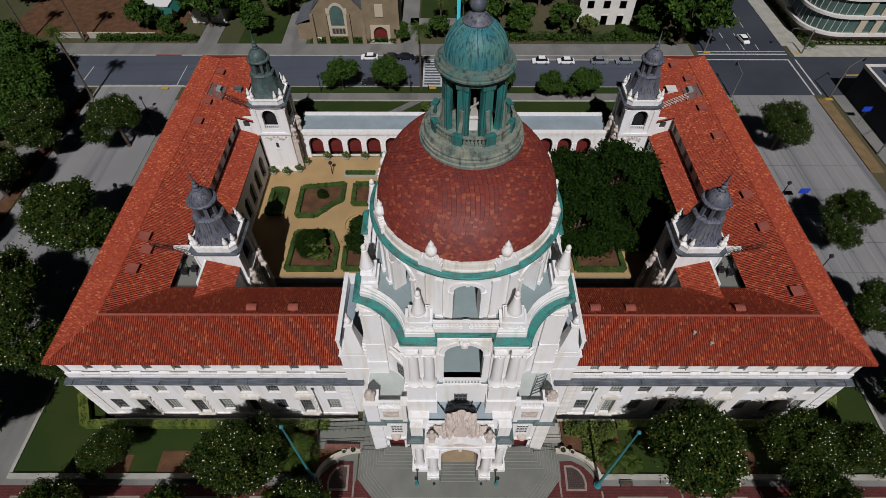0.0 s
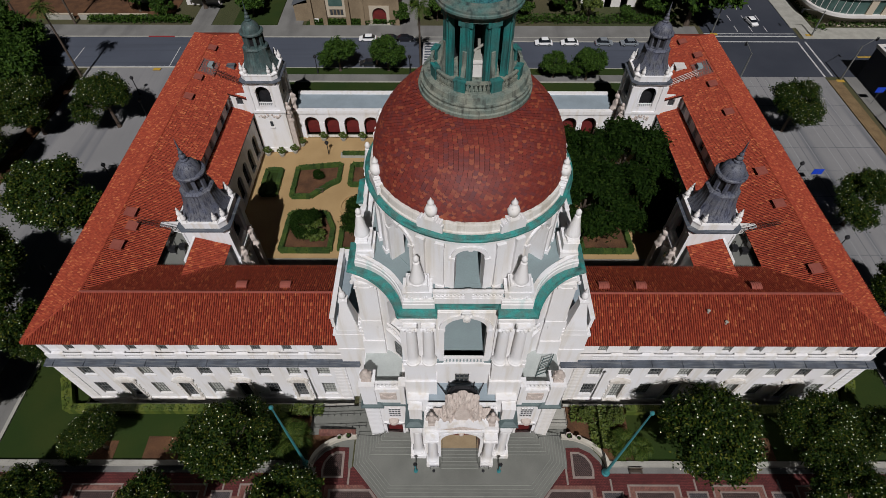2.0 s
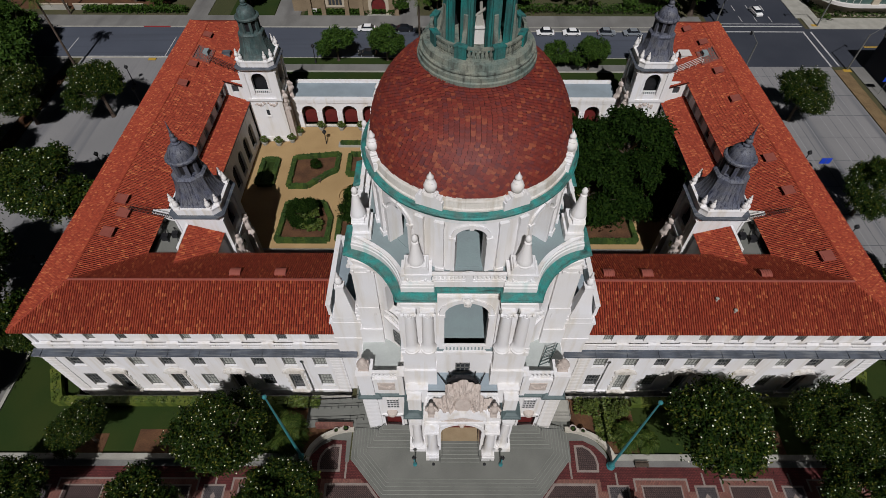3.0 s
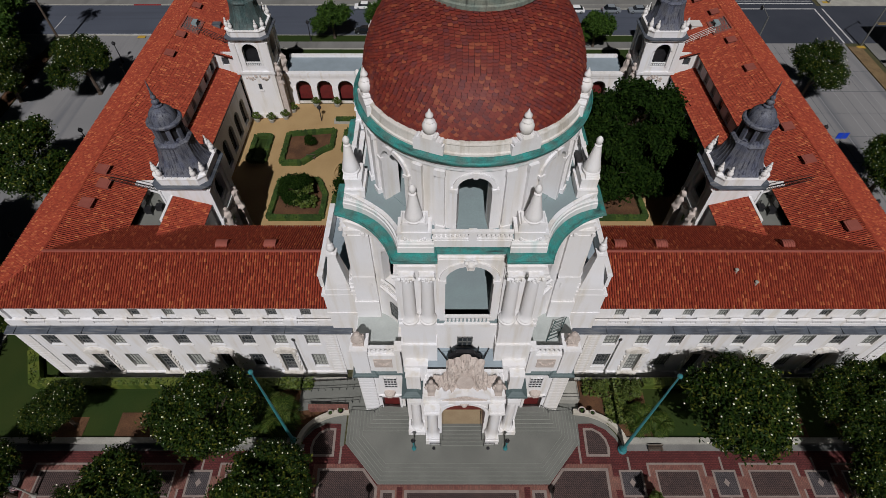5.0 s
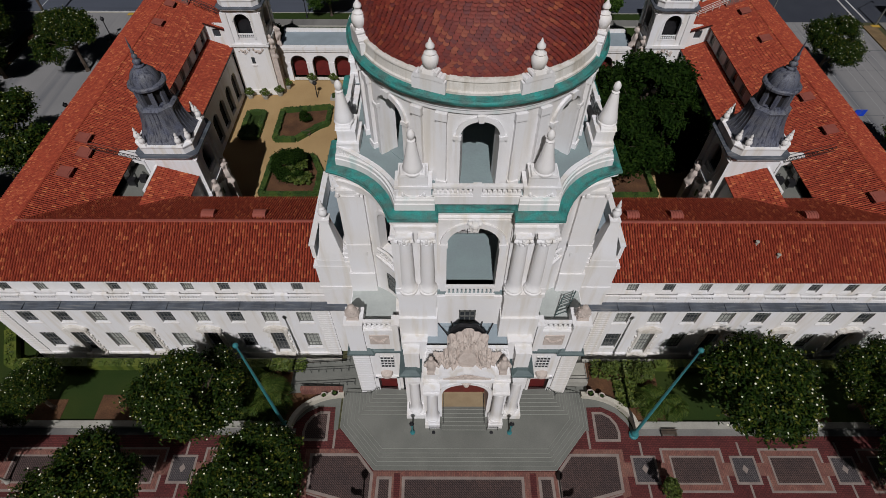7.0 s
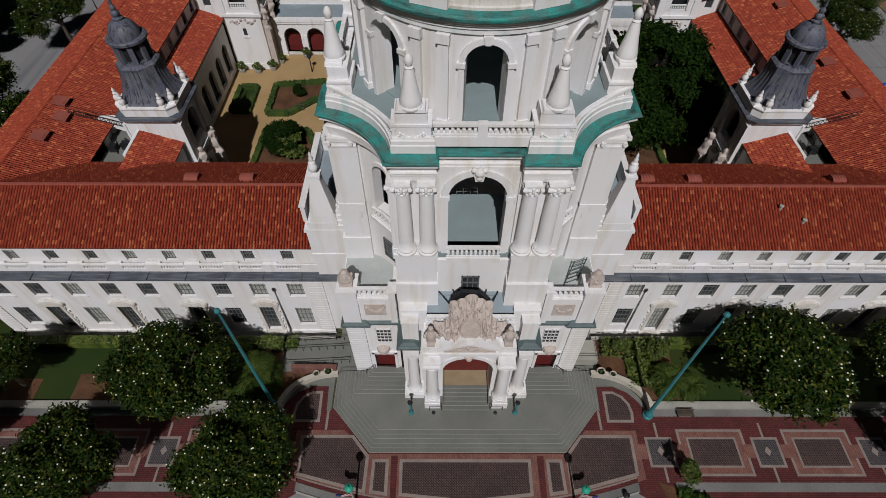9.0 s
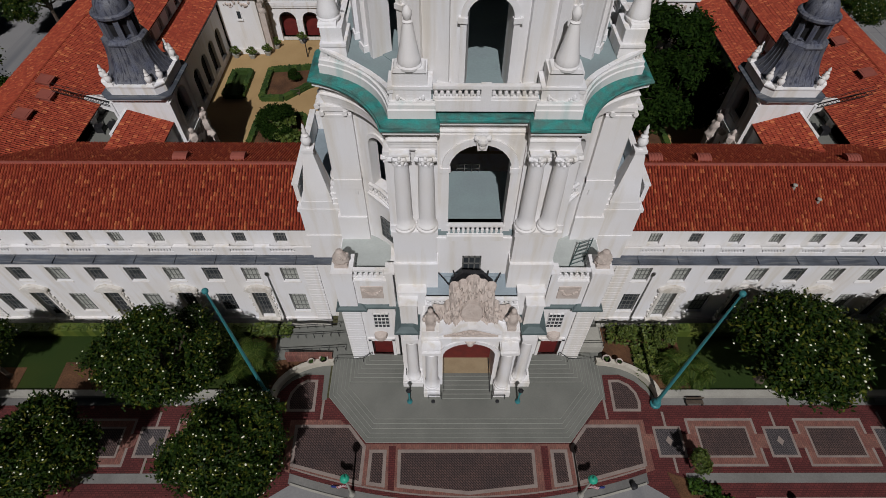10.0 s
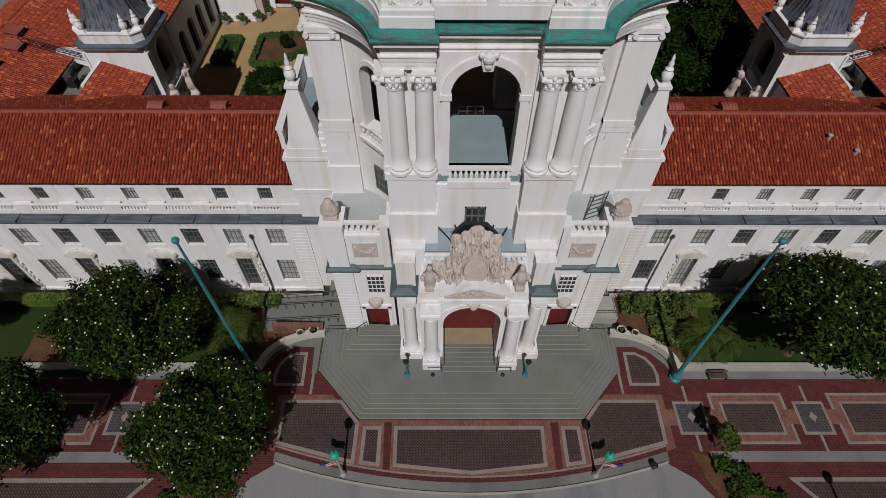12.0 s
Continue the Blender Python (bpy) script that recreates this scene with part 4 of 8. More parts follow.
for sg in (-1, 1):
    s.box(sg * 3.25, sg * 4.0, -9.3, -8.5, 11.9, 12.5)
    s.lathe([(0.46, 12.5), (0.4, 12.7), (0.34, 12.9), (0.46, 13.3), (0.48, 13.7), (0.4, 14.1), (0.26, 14.3), (0.2, 14.4), (0.28, 14.6), (0.22, 14.85), (0.03, 14.98)], sg * 3.6, -8.9, 12)
    for dx, dz, r in ((0.55, 13.55, 0.2), (-0.55, 13.45, 0.2), (0.4, 13.95, 0.16), (-0.4, 13.9, 0.16), (0.72, 13.2, 0.15), (0.3, 12.95, 0.2), (-0.3, 13.0, 0.2)):
        s.ball((sg * 3.6 + dx, -8.95, dz), r, 8, 1.5)
s.box(-2.0, 2.0, -8.4, -6.6, 11.9, 15.0).box(-1.3, 1.3, -7.7, -7.0, 15.0, 16.6)
part("cartouche", s, CARVED, porch, "large carved buff stone cartouche", True)
s = Shape().slab([(-2.75, 11.0), (2.75, 11.0), (2.75, 12.1), (0.3, 13.15), (-0.3, 13.15), (-2.75, 12.1)], -9.3, -8.4)
s.slab([(-2.85, 11.95), (-2.85, 12.15), (-0.3, 13.2), (0.3, 13.2), (2.85, 12.15), (2.85, 11.95), (0.25, 13.0), (-0.25, 13.0)], -9.75, -8.4)
s.box(-2.85, 2.85, -9.75, -8.4, 11.2, 11.42)
p = part("arch_pediment", s, STUCCO, porch)
s = Shape().slab([(-2.45, 11.42), (2.45, 11.42), (2.45, 12.05), (0.25, 12.95), (-0.25, 12.95), (-2.45, 12.05)], -9.55, -9.2)
for q in range(30):
    x = -2.2 + 4.4 * q / 29
    s.ball((x, -9.55, 11.75 + 0.5 * (1 - abs(x) / 2.3) * random.uniform(0.2, 1.4)), 0.1 + 0.1 * (1 - abs(x) / 2.3), 6)
part("pediment_carving", s, CARVED, p, "carved buff stone pediment")
s = Shape().add([(-4.0, -5.2, 15.1), (4.0, -5.2, 15.1), (4.0, -7.2, 14.55), (-4.0, -7.2, 14.55)], [(0, 1, 2, 3)]).box(-4.0, 4.0, -7.3, -5.2, 13.9, 14.1).box(-2.95, 2.65, -5.6, -5.18, 15.1, 15.22)
part("porch_roof", s, FLATROOF, porch, "pale blue grey metal roof behind the cartouche")
part("roof_edge", Shape().box(-4.05, 4.05, -7.32, -7.18, 14.5, 14.62), IRON, porch)
for x0, x1, z0 in ((-2.9, -1.7, 15.3), (-1.6, -1.1, 15.6), (1.5, 1.1, 15.6), (2.6, 1.75, 15.3)):
    part("cartouche_brace", Shape().rod((x0, -5.25, z0), (x1, -7.1, z0 + 0.2), 0.07), IRON, porch, "dark iron brace")
# black slab, in part a stand-in for the shadow behind the carving
part("cartouche_back", Shape().slab([(-1.9, 14.4), (1.9, 14.4), (1.75, 16.3), (0.8, 17.6), (-0.9, 17.75), (-1.8, 16.5)], -7.1, -6.7), IRON, porch, "black slab for the cartouche's dark back and its shadow")
s = Shape().box(-0.78, 0.66, -5.26, -5.18, 15.9, 17.6)
w = part("window", s, GLASS, porch)
s = Shape()
for i in range(4):
    s.box(-0.86 + i * 0.5, -0.74 + i * 0.5, -5.34, -5.2, 15.8, 17.7)
for z in (15.8, 16.7, 17.6):
    s.box(-0.86, 0.76, -5.34, -5.2, z, z + 0.1)
part("window_frame", s, FRAME, w)
# inside the porch
part("porch_floor", Shape().box(-2.5, 2.5, -8.5, -6.6, 0.5, 1.955), PATHTAN, porch, "sunlit tan porch floor")
part("porch_door", Shape().box(-2.5, 2.5, -6.7, -6.55, 1.95, 9.9), REDDOOR, porch, "tall dark red doors")
for i in range(6):
    part("porch_step", Shape().box(-2.5, 2.5, -10.95 + 0.42 * i, -7.0, FZ + (0.165 * i if i else 0), FZ + 0.165 * (i + 1)), CONCRETE, porch)
for i in range(6):
    part("stair_nosing", Shape().box(-2.5, 2.5, -10.97 + 0.42 * i, -10.9 + 0.42 * i, FZ + 0.165 * (i + 1) - 0.03, FZ + 0.165 * (i + 1) + 0.012), NOSING, porch)
for sg in (-1, 1):
    s = Shape()
    for i in range(6):
        s.rod((sg * 2.35, -10.3 + 0.6 * i, FZ + 0.16 * i), (sg * 2.35, -10.3 + 0.6 * i, FZ + 0.95 + 0.16 * i), 0.03)
    s.rod((sg * 2.35, -10.4, FZ + 0.9), (sg * 2.35, -7.2, FZ + 1.85), 0.035)
    s.rod((sg * 2.6, -10.9, FZ + 0.9), (sg * 3.9, -10.9, FZ + 0.9), 0.035).rod((sg * 2.6, -10.9, FZ), (sg * 2.6, -10.9, FZ + 0.9), 0.03).rod((sg * 3.9, -10.9, FZ), (sg * 3.9, -10.9, FZ + 0.9), 0.03)
    part("stair_rail", s, IRON, porch)
    for i in range(6):
        g = (5 - i) * 0.42
        s = Shape().prism([(sg * (6.2), -6.4), (sg * (6.2), -7.0 - g), (sg * (10.3 + g * 0.9), -7.0 - g), (sg * (10.3 + g * 0.9), -6.2)][::sg], FZ + 0.001 * i, FZ + 0.16 * (i + 1))
        part("side_step", s, CONCRETE, porch)
    for i in range(6):
        s = Shape()
        g = (5 - i) * 0.42
        pts = [(6.2, -7.0 - g), (10.3 + g * 0.9, -7.0 - g), (10.3 + g * 0.9, -6.2)]
        for (x0, y0), (x1, y1) in zip(pts, pts[1:]):
            s.rod((sg * x0, y0, FZ + 0.16 * (i + 1)), (sg * x1, y1, FZ + 0.16 * (i + 1)), 0.03, 4)
        part("stair_nosing", s, NOSING, porch)
    s = Shape()
    pts = [(6.25, -9.2, 0.0), (6.25, -7.2, 0.8), (9.9, -6.5, 0.9), (10.9, -7.0, 0.4), (13.9, -6.7, 0.0)]
    for (x0, y0, z0), (x1, y1, z1) in zip(pts, pts[1:]):
        if (x0, x1) == (6.25, 9.9):
            continue
        s.rod((sg * x0, y0, FZ + z0 + 0.95), (sg * x1, y1, FZ + z1 + 0.95), 0.035)
    for x0, y0, z0 in pts:
        s.rod((sg * x0, y0, FZ + z0), (sg * x0, y0, FZ + z0 + 0.95), 0.03)
    part("side_rail", s, IRON, porch)

# terrace and its steps
terrace = thing("front_terrace", "grey green concrete entrance terrace with broad steps", "terrace", (0, -11, 0))
base = [(-14.4, -5.9), (-14.4, -10.3), (-10.1, -15.1), (10.3, -15.1), (14.5, -10.3), (14.5, -5.9)]
for i in range(6):
    g = i * 0.42
    poly = [(x + (g if x < 0 else -g) * (1.0 if abs(x) > 12 else 0.42), y + (g if y < -12 else g * 0.35 if y < -8 else 0)) for x, y in base]
    part("step", Shape().prism(poly, 0.16 * i - 0.05 if i else -0.1, 0.16 * (i + 1)), CONCRETE, terrace)
    rim = Shape()
    for (x0, y0), (x1, y1) in zip(poly, poly[1:]):
        rim.rod((x0, y0, 0.16 * (i + 1)), (x1, y1, 0.16 * (i + 1)), 0.03, 4)
    part("nosing", rim, NOSING, terrace)

# ---- wings ----
def tile_slope(origin, along, up, length, span, pitch=0.29, tile=0.43, slim=1.0):
    """Barrel tiles on one roof plane. span(e) gives the lower and upper end of the course at e metres along the eave."""
    O, E, U = Vector(origin), Vector(along).normalized(), Vector(up).normalized()
    N = E.cross(U).normalized()
    if N.z < 0:
        N = -N
    vs, fs = [], []
    n = int(length / pitch)
    for i in range(n):
        e = (i + 0.5) * length / n
        lo, hi = span(e)
        if hi - lo < 0.15:
            continue
        k = max(1, round((hi - lo) / tile))
        h = (hi - lo) / k
        for j in range(k):
            a, b = lo + j * h - 0.06, lo + (j + 1) * h
            wob, bump = random.uniform(-0.024, 0.024), random.uniform(0.0, 0.025)
            k0 = len(vs)
            for u, w, lift in ((a, 0.132 * slim, 0.03 + bump), (b, 0.108 * slim, bump * 0.4)):
                for x, y in ((-1, -0.02), (-0.76, 0.11), (-0.3, 0.18), (0.3, 0.18), (0.76, 0.11), (1, -0.02)):
                    p = O + E * (e + x * w + wob) + U * u + N * (y * w / 0.12 + lift)
                    vs.append((p.x, p.y, p.z))
            fs += [(k0 + q, k0 + q + 1, k0 + q + 7, k0 + q + 6) for q in range(5)] + [(k0, k0 + 5, k0 + 4, k0 + 3, k0 + 2, k0 + 1)]
    s = Shape()
    s.v, s.f = vs, fs
    return s


def plane_of(pts, thick=0.25):
    s = Shape()
    k = len(pts)
    return s.add([tuple(p) for p in pts] + [(x, y, z - thick) for x, y, z in pts], [tuple(range(k)), tuple(k + i for i in reversed(range(k)))] + [(i, k + i, k + (i + 1) % k, (i + 1) % k) for i in range(k)])


def ridge_tiles(p, q, r=0.19):
    p, q = Vector(p), Vector(q)
    n = max(1, int((q - p).length / 0.5))
    s = Shape()
    for i in range(n):
        s.rod(p.lerp(q, i / n), p.lerp(q, (i + 1.08) / n), r, 8, r * 0.86)
    return s


RY, RZ, SX = 5.95, 17.98, 49.2   # ridge lines
EX, EZ = 55.6, 15.2           # outer eaves


def window_meshes(w, h, cols, rows, out, pane):
    t = 0.09
    ring = [(-w / 2, 0), (w / 2, 0), (w / 2, h), (-w / 2, h)]
    hole = [(-w / 2 + t, t), (w / 2 - t, t), (w / 2 - t, h - t), (-w / 2 + t, h - t)]
    f = Shape().add([(x, y, z) for y in (-0.06, 0.05) for poly in (ring, hole) for x, z in poly],
                    [(i, (i + 1) % 4, 4 + (i + 1) % 4, 4 + i) for i in range(4)] + [(4 + i, 4 + (i + 1) % 4, 12 + (i + 1) % 4, 12 + i) for i in range(4)])
    bars = [data_of("glazing_bar", Shape().box(-w / 2 + w * i / cols - 0.032, -w / 2 + w * i / cols + 0.032, -0.05, 0.01, 0.02, h - 0.02), FRAME) for i in range(1, cols)]
    bars += [data_of("glazing_bar", Shape().box(-w / 2 + 0.02, w / 2 - 0.02, -0.046, 0.01, h * j / rows - 0.032, h * j / rows + 0.032), FRAME) for j in range(1, rows)]
    g = Shape().box(-w / 2, w / 2, 0.0, 0.02, 0, h)
    sill = Shape().box(-w / 2 - 0.1, w / 2 + 0.1, out, 0.1, -0.16, -0.02)
    return data_of("window", f, FRAME), [("pane", data_of("pane", g, pane)), ("window_sill", data_of("sill", sill, STUCCO))] + [("glazing_bar", b) for b in bars]


ATTIC = [window_meshes(1.2, 1.6, 4, 2, -0.3, g) for g in (GLASS, BLIND)]
UPPER = [window_meshes(1.7, 2.4, 4, 3, -0.42, g) for g in (GLASS, BLIND)]
MAIN = [window_meshes(1.8, 3.55, 4, 4, -0.42, g) for g in (GLASS, BLIND)]
TALL = [window_meshes(1.6, 5.2, 4, 6, -0.42, g) for g in (GLASS, BLIND)]
SMALLW = [window_meshes(1.1, 1.1, 3, 2, -0.36, g) for g in (GLASS, BLIND)]


def put_window(kind, parent, x, y, z, turn=0, blind=0.55):
    f, pieces = kind[1 if random.random() < blind else 0]
    o = piece("window", f, parent, pose(x, y, z, 0, 0, turn))
    for nm, me in pieces:
        c = new(nm, me)
        c.parent = o
    return o


for sg in (-1, 1):
    m = (lambda u, d, z, sg=sg: (sg * u, d, z))
    wing = thing("front_wing", "white stucco three-storey wing under a terracotta barrel tile roof", "building wing", (sg * 35, 6, 0), "wings of the city hall")
    bays = [18.5 + 4.03 * i for i in range(9)]
    s = Shape()
    s.wall(15.4, 54.3, 11.0, EZ, 0.5, 1.0, [(c - 0.6, c + 0.6, 12.4, 14.0, False) for c in bays], m)
    s.wall(15.4, 54.3, 11.0, 12.35, -0.02, 0.18, [(c - 1.2, c + 1.2, 11.65, 12.12, False) for c in bays], m)
    s.wall(15.4, 54.3, 6.5, 11.0, -0.32, 0.2, [(c - 0.85, c + 0.85, 7.0, 9.4, False) for c in bays], m)
    s.wall(15.4, 54.3, 0.0, 6.5, -0.32, 0.2, [((c - 0.8, c + 0.8, 0.1, 5.3, False) if i % 2 else (c - 0.9, c + 0.9, 1.05, 4.6, False)) for i, c in enumerate(bays)], m)
    s.wall(15.4, 54.3, -3.5, 0.0, -0.32, 0.2, [(c - 0.55, c + 0.55, -1.7, -0.6, False) for i, c in enumerate(bays) if i % 2], m)
    s.box(53.7, 54.3, 0.2, 13.0, -3.5, EZ, m)
    s.box(15.4, 53.7, 11.5, 12.1, 0, 15.0, m)
    wall_ob = part("facade", s, STUCCO, wing)
    stub = data_of("attic_baluster", Shape().taper(0, 0, 0.05, 0.07, 11.65, 11.78, 0.09, 0.09).taper(0, 0, 0.09, 0.09, 11.78, 11.95, 0.055, 0.06).taper(0, 0, 0.055, 0.06, 11.95, 12.12, 0.08, 0.08), STUCCO)
    for c in bays:
        for i in range(8):
            piece("attic_baluster", stub, wall_ob, pose(sg * (c - 1.05 + i * 0.3), 0.12, 0))
        part("attic_ledge", Shape().box(c - 1.25, c + 1.25, -0.1, 0.16, 12.3, 12.4, m), STUCCO, wall_ob)
        part("trough_cover", Shape().box(c + 1.25, c + 2.75, 0.18, 0.4, 12.25, 12.36, m), STUCCO, wall_ob)
    modillion = data_of("modillion", Shape().box(0, 0.24, -0.85, -0.32, 10.42, 10.62).box(0, 0.2, -0.6, -0.32, 10.32, 10.42), STUCCO)
    for i in range(52):
        piece("modillion", modillion, wing, pose(sg * (16.0 + i * 0.74) - 0.12, 0, 0))
    s = Shape().box(13.2, 54.6, -0.98, -0.32, 10.62, 10.86, m).box(15.4, 54.5, -0.55, -0.32, 10.1, 10.32, m)
    s.box(54.3, 54.6, -0.32, 13, 10.62, 10.86, m)
    part("cornice", s, STUCCO, wing)
    s = Shape().add([m(u, d, z) for u in (13.2, 54.7) for d, z in ((0.02, 11.16), (-1.06, 11.0), (-1.06, 10.86), (0.02, 10.86))], [(0, 1, 5, 4), (1, 2, 6, 5), (2, 3, 7, 6), (0, 4, 7, 3), (0, 3, 2, 1), (4, 5, 6, 7)])
    for i in range(10):
        u = 17.2 + i * 4.03
        s.box(u, u + 0.05, -1.07, 0.0, 10.9, 11.19, m)
    part("cornice_flashing", s, LEDGE, wing, "blue grey metal cornice flashing")
    # rusticated strip beside the tower and at the corner
    q1 = data_of("quoin", Shape().box(15.4, 17.0, -0.46, -0.2, 0, 0.36, m), STUCCO)
    q2 = data_of("quoin", Shape().box(52.8, 54.45, -0.46, -0.2, 0, 0.36, m), STUCCO)
    for i in range(24):
        piece("quoin", q1, wing, pose(0, 0, -0.9 + i * 0.47))
        piece("quoin", q2, wing, pose(0, 0, -0.9 + i * 0.47))
    part("base_course", Shape().box(15.4, 54.4, -0.5, -0.2, -1.5, -0.2, m), STUCCO, wing)
    for i, c in enumerate(bays):
        put_window(ATTIC, wing, sg * c, 0.85, 12.4)
        put_window(UPPER, wing, sg * c, 0.02, 7.0)
        if i % 2:
            put_window(TALL, wing, sg * c, 0.0, 0.1, 0, 0.2)
            put_window(SMALLW, wing, sg * c, 0.0, -1.7, 0, 0)
            s = Shape()
            for e in (-1, 1):
                s.box(c + e * 0.8, c + e * 1.1, -0.55, -0.3, 0.0, 5.3, m)
                for q in range(7):
                    s.box(c + e * 1.1, c + e * (1.35 if q % 2 else 1.22), -0.5, -0.3, 0.3 + q * 0.7, 0.65 + q * 0.7, m)
            s.box(c - 1.35, c + 1.35, -0.7, -0.3, 5.3, 5.6, m)
            s.slab([(c - 1.5, 5.6), (c + 1.5, 5.6), (c + 1.35, 5.85), (c + 0.5, 6.3), (c, 6.42), (c - 0.5, 6.3), (c - 1.35, 5.85)], -0.75, -0.3, m)
            s.slab([(c - 1.1, 5.72), (c + 1.1, 5.72), (c + 0.4, 6.12), (c, 6.22), (c - 0.4, 6.12)], -0.79, -0.74, m)
            s.box(c - 1.3, c + 1.3, -0.85, -0.25, -0.35, 0.0, m)
            for q in range(6):
                s.box(c - 0.95 + q * 0.36, c - 0.82 + q * 0.36, -0.6, -0.3, -0.8, -0.35, m)
            part("window_surround", s, STUCCO_B, wing, "carved window surround with curved pediment")
        else:
            put_window(MAIN, wing, sg * c, 0.02, 1.05)
    # roof
    L = math.hypot(RY, RZ - EZ)
    front_pts = [m(15.2, 0, EZ), m(EX, 0, EZ), m(SX, RY, RZ), m(15.2, RY, RZ)]
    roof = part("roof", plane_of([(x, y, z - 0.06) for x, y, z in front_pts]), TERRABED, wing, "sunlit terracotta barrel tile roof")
    hip = lambda x: L if x <= SX else L * max(0.0, (EX - x) / (EX - SX))
    s = tile_slope(m(15.3, 0, EZ), m(1, 0, 0), (0, RY, RZ - EZ), EX - 15.3, lambda e: (-0.12, hip(15.3 + e)))
    tagged(part("roof_tiles", s, TERRA, roof), kind="stuff")
    BY, BZ = 12.3, 15.1
    L2 = math.hypot(BY - RY, RZ - BZ)
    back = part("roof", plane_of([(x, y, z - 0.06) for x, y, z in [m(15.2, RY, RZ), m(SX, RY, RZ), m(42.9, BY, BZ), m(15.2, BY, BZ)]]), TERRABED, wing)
    val = lambda x: 0.0 if x <= 42.9 else L2 * (x - 42.9) / (SX - 42.9)
    s = tile_slope(m(15.3, BY, BZ), m(1, 0, 0), (0, RY - BY, RZ - BZ), SX - 15.3, lambda e: (val(15.3 + e) - 0.1, L2), slim=0.78)
    tagged(part("roof_tiles", s, TERRA, back), kind="stuff")
    s = ridge_tiles(m(15.4, RY, RZ + 0.05), m(SX, RY, RZ + 0.05))
    part("ridge_tiles", s, VENT, wing)
    s = ridge_tiles(m(SX, RY, RZ), m(EX, 0, EZ + 0.05))
    part("ridge_tiles", s, TERRA, wing)
    part("ridge_cap", Shape().box(15.4, SX, RY - 0.09, RY + 0.05, RZ + 0.1, RZ + 0.27, m), VENT, wing, "pale mortar along the ridge")
    for c in (22.95, 28.7) if sg < 0 else (18.8, 23.7, 38.8):
        s = Shape().taper(sg * c, 7.45, 0.52, 0.45, 16.9, 17.75)
        p = part("roof_vent", s, VENT, wing, "small tile-covered roof vent")
        part("roof_vent_cap", Shape().loft([[(sg * c + e, 7.45 + (0.6 + k) * math.cos(g), 17.62 + (0.34 + k) * math.sin(g)) for g in np.linspace(0, math.pi, 7)] for e, k in ((-0.7, 0.04), (-0.42, 0), (-0.4, 0.05), (-0.12, 0), (-0.1, 0.05), (0.2, 0), (0.22, 0.05), (0.5, 0), (0.52, 0.05), (0.7, 0.02))]), VENT, p)

    # side wing
    wing = thing("side_wing", "white stucco side wing with a long terracotta tile roof", "building wing", (sg * 48, 44, 0), "wings of the city hall")
    YN, YF = 75.3, 69.2
    s = Shape().box(53.7, 54.3, 13, 74.6, 0, 15.0, m).box(42.6, 53.7, 74.0, 74.6, 0, 15.0, m)
    s.wall(13.0, 74.0, 12.2, 14.95, 0, 0.6, [(18 + 3.6 * i, 19.5 + 3.6 * i, 12.7, 14.4, False) for i in range(15)], lambda u, d, z: (sg * (43.2 + d), u, z))
    part("side_wall", s, STUCCO, wing)
    for i in range(15):
        put_window(ATTIC, wing, sg * 43.5, 18.75 + 3.6 * i, 12.72, 90 * sg)
    Ls = math.hypot(EX - SX, RZ - EZ)
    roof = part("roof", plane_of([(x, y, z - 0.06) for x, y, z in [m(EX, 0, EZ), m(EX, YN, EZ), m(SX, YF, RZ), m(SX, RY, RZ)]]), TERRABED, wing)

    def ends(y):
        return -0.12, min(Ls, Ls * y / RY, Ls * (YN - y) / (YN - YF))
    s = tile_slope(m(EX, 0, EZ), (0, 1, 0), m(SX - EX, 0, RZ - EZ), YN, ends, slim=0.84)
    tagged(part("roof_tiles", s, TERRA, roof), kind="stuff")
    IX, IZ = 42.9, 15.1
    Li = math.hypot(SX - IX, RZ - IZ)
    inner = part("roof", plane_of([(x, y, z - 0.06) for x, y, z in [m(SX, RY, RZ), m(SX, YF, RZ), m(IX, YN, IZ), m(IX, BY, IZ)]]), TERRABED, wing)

    def ends_in(e):
        y = RY + e
        return (-0.1 if y > BY else Li * (BY - y) / (BY - RY)), min(Li, Li * (YN - y) / (YN - YF))
    s = tile_slope(m(IX, RY, IZ), (0, 1, 0), m(SX - IX, 0, RZ - IZ), YN - RY, ends_in, slim=0.72)
    tagged(part("roof_tiles", s, TERRA, inner), kind="stuff")
    far = part("roof", plane_of([m(IX, YN, EZ), m(SX, YF, RZ - 0.06), m(EX, YN, EZ)]), TERRA, wing)
    part("ridge_tiles", ridge_tiles(m(SX, RY, RZ), m(SX, YF, RZ), 0.15), TERRA, wing)
    for x, y in (((48.2, 64.7), (48.1, 54.6), (48.1, 48.6), (48.0, 20.2), (47.7, 14.1), (47.1, 17.9)) if sg < 0 else ((46.6, 68.8), (47.8, 62.9), (47.7, 53.3), (47.8, 44.7), (47.8, 29.5), (47.8, 22.4), (47.9, 10.2))):
        z = RZ - (SX - x) * (RZ - IZ) / (SX - IX)
        s = Shape().box(x - 0.55, x + 0.55, y - 0.6, y + 0.6, z - 0.5, z + 0.42, m)
        p = part("roof_vent", s, VENT, wing, "small tile-covered roof vent")
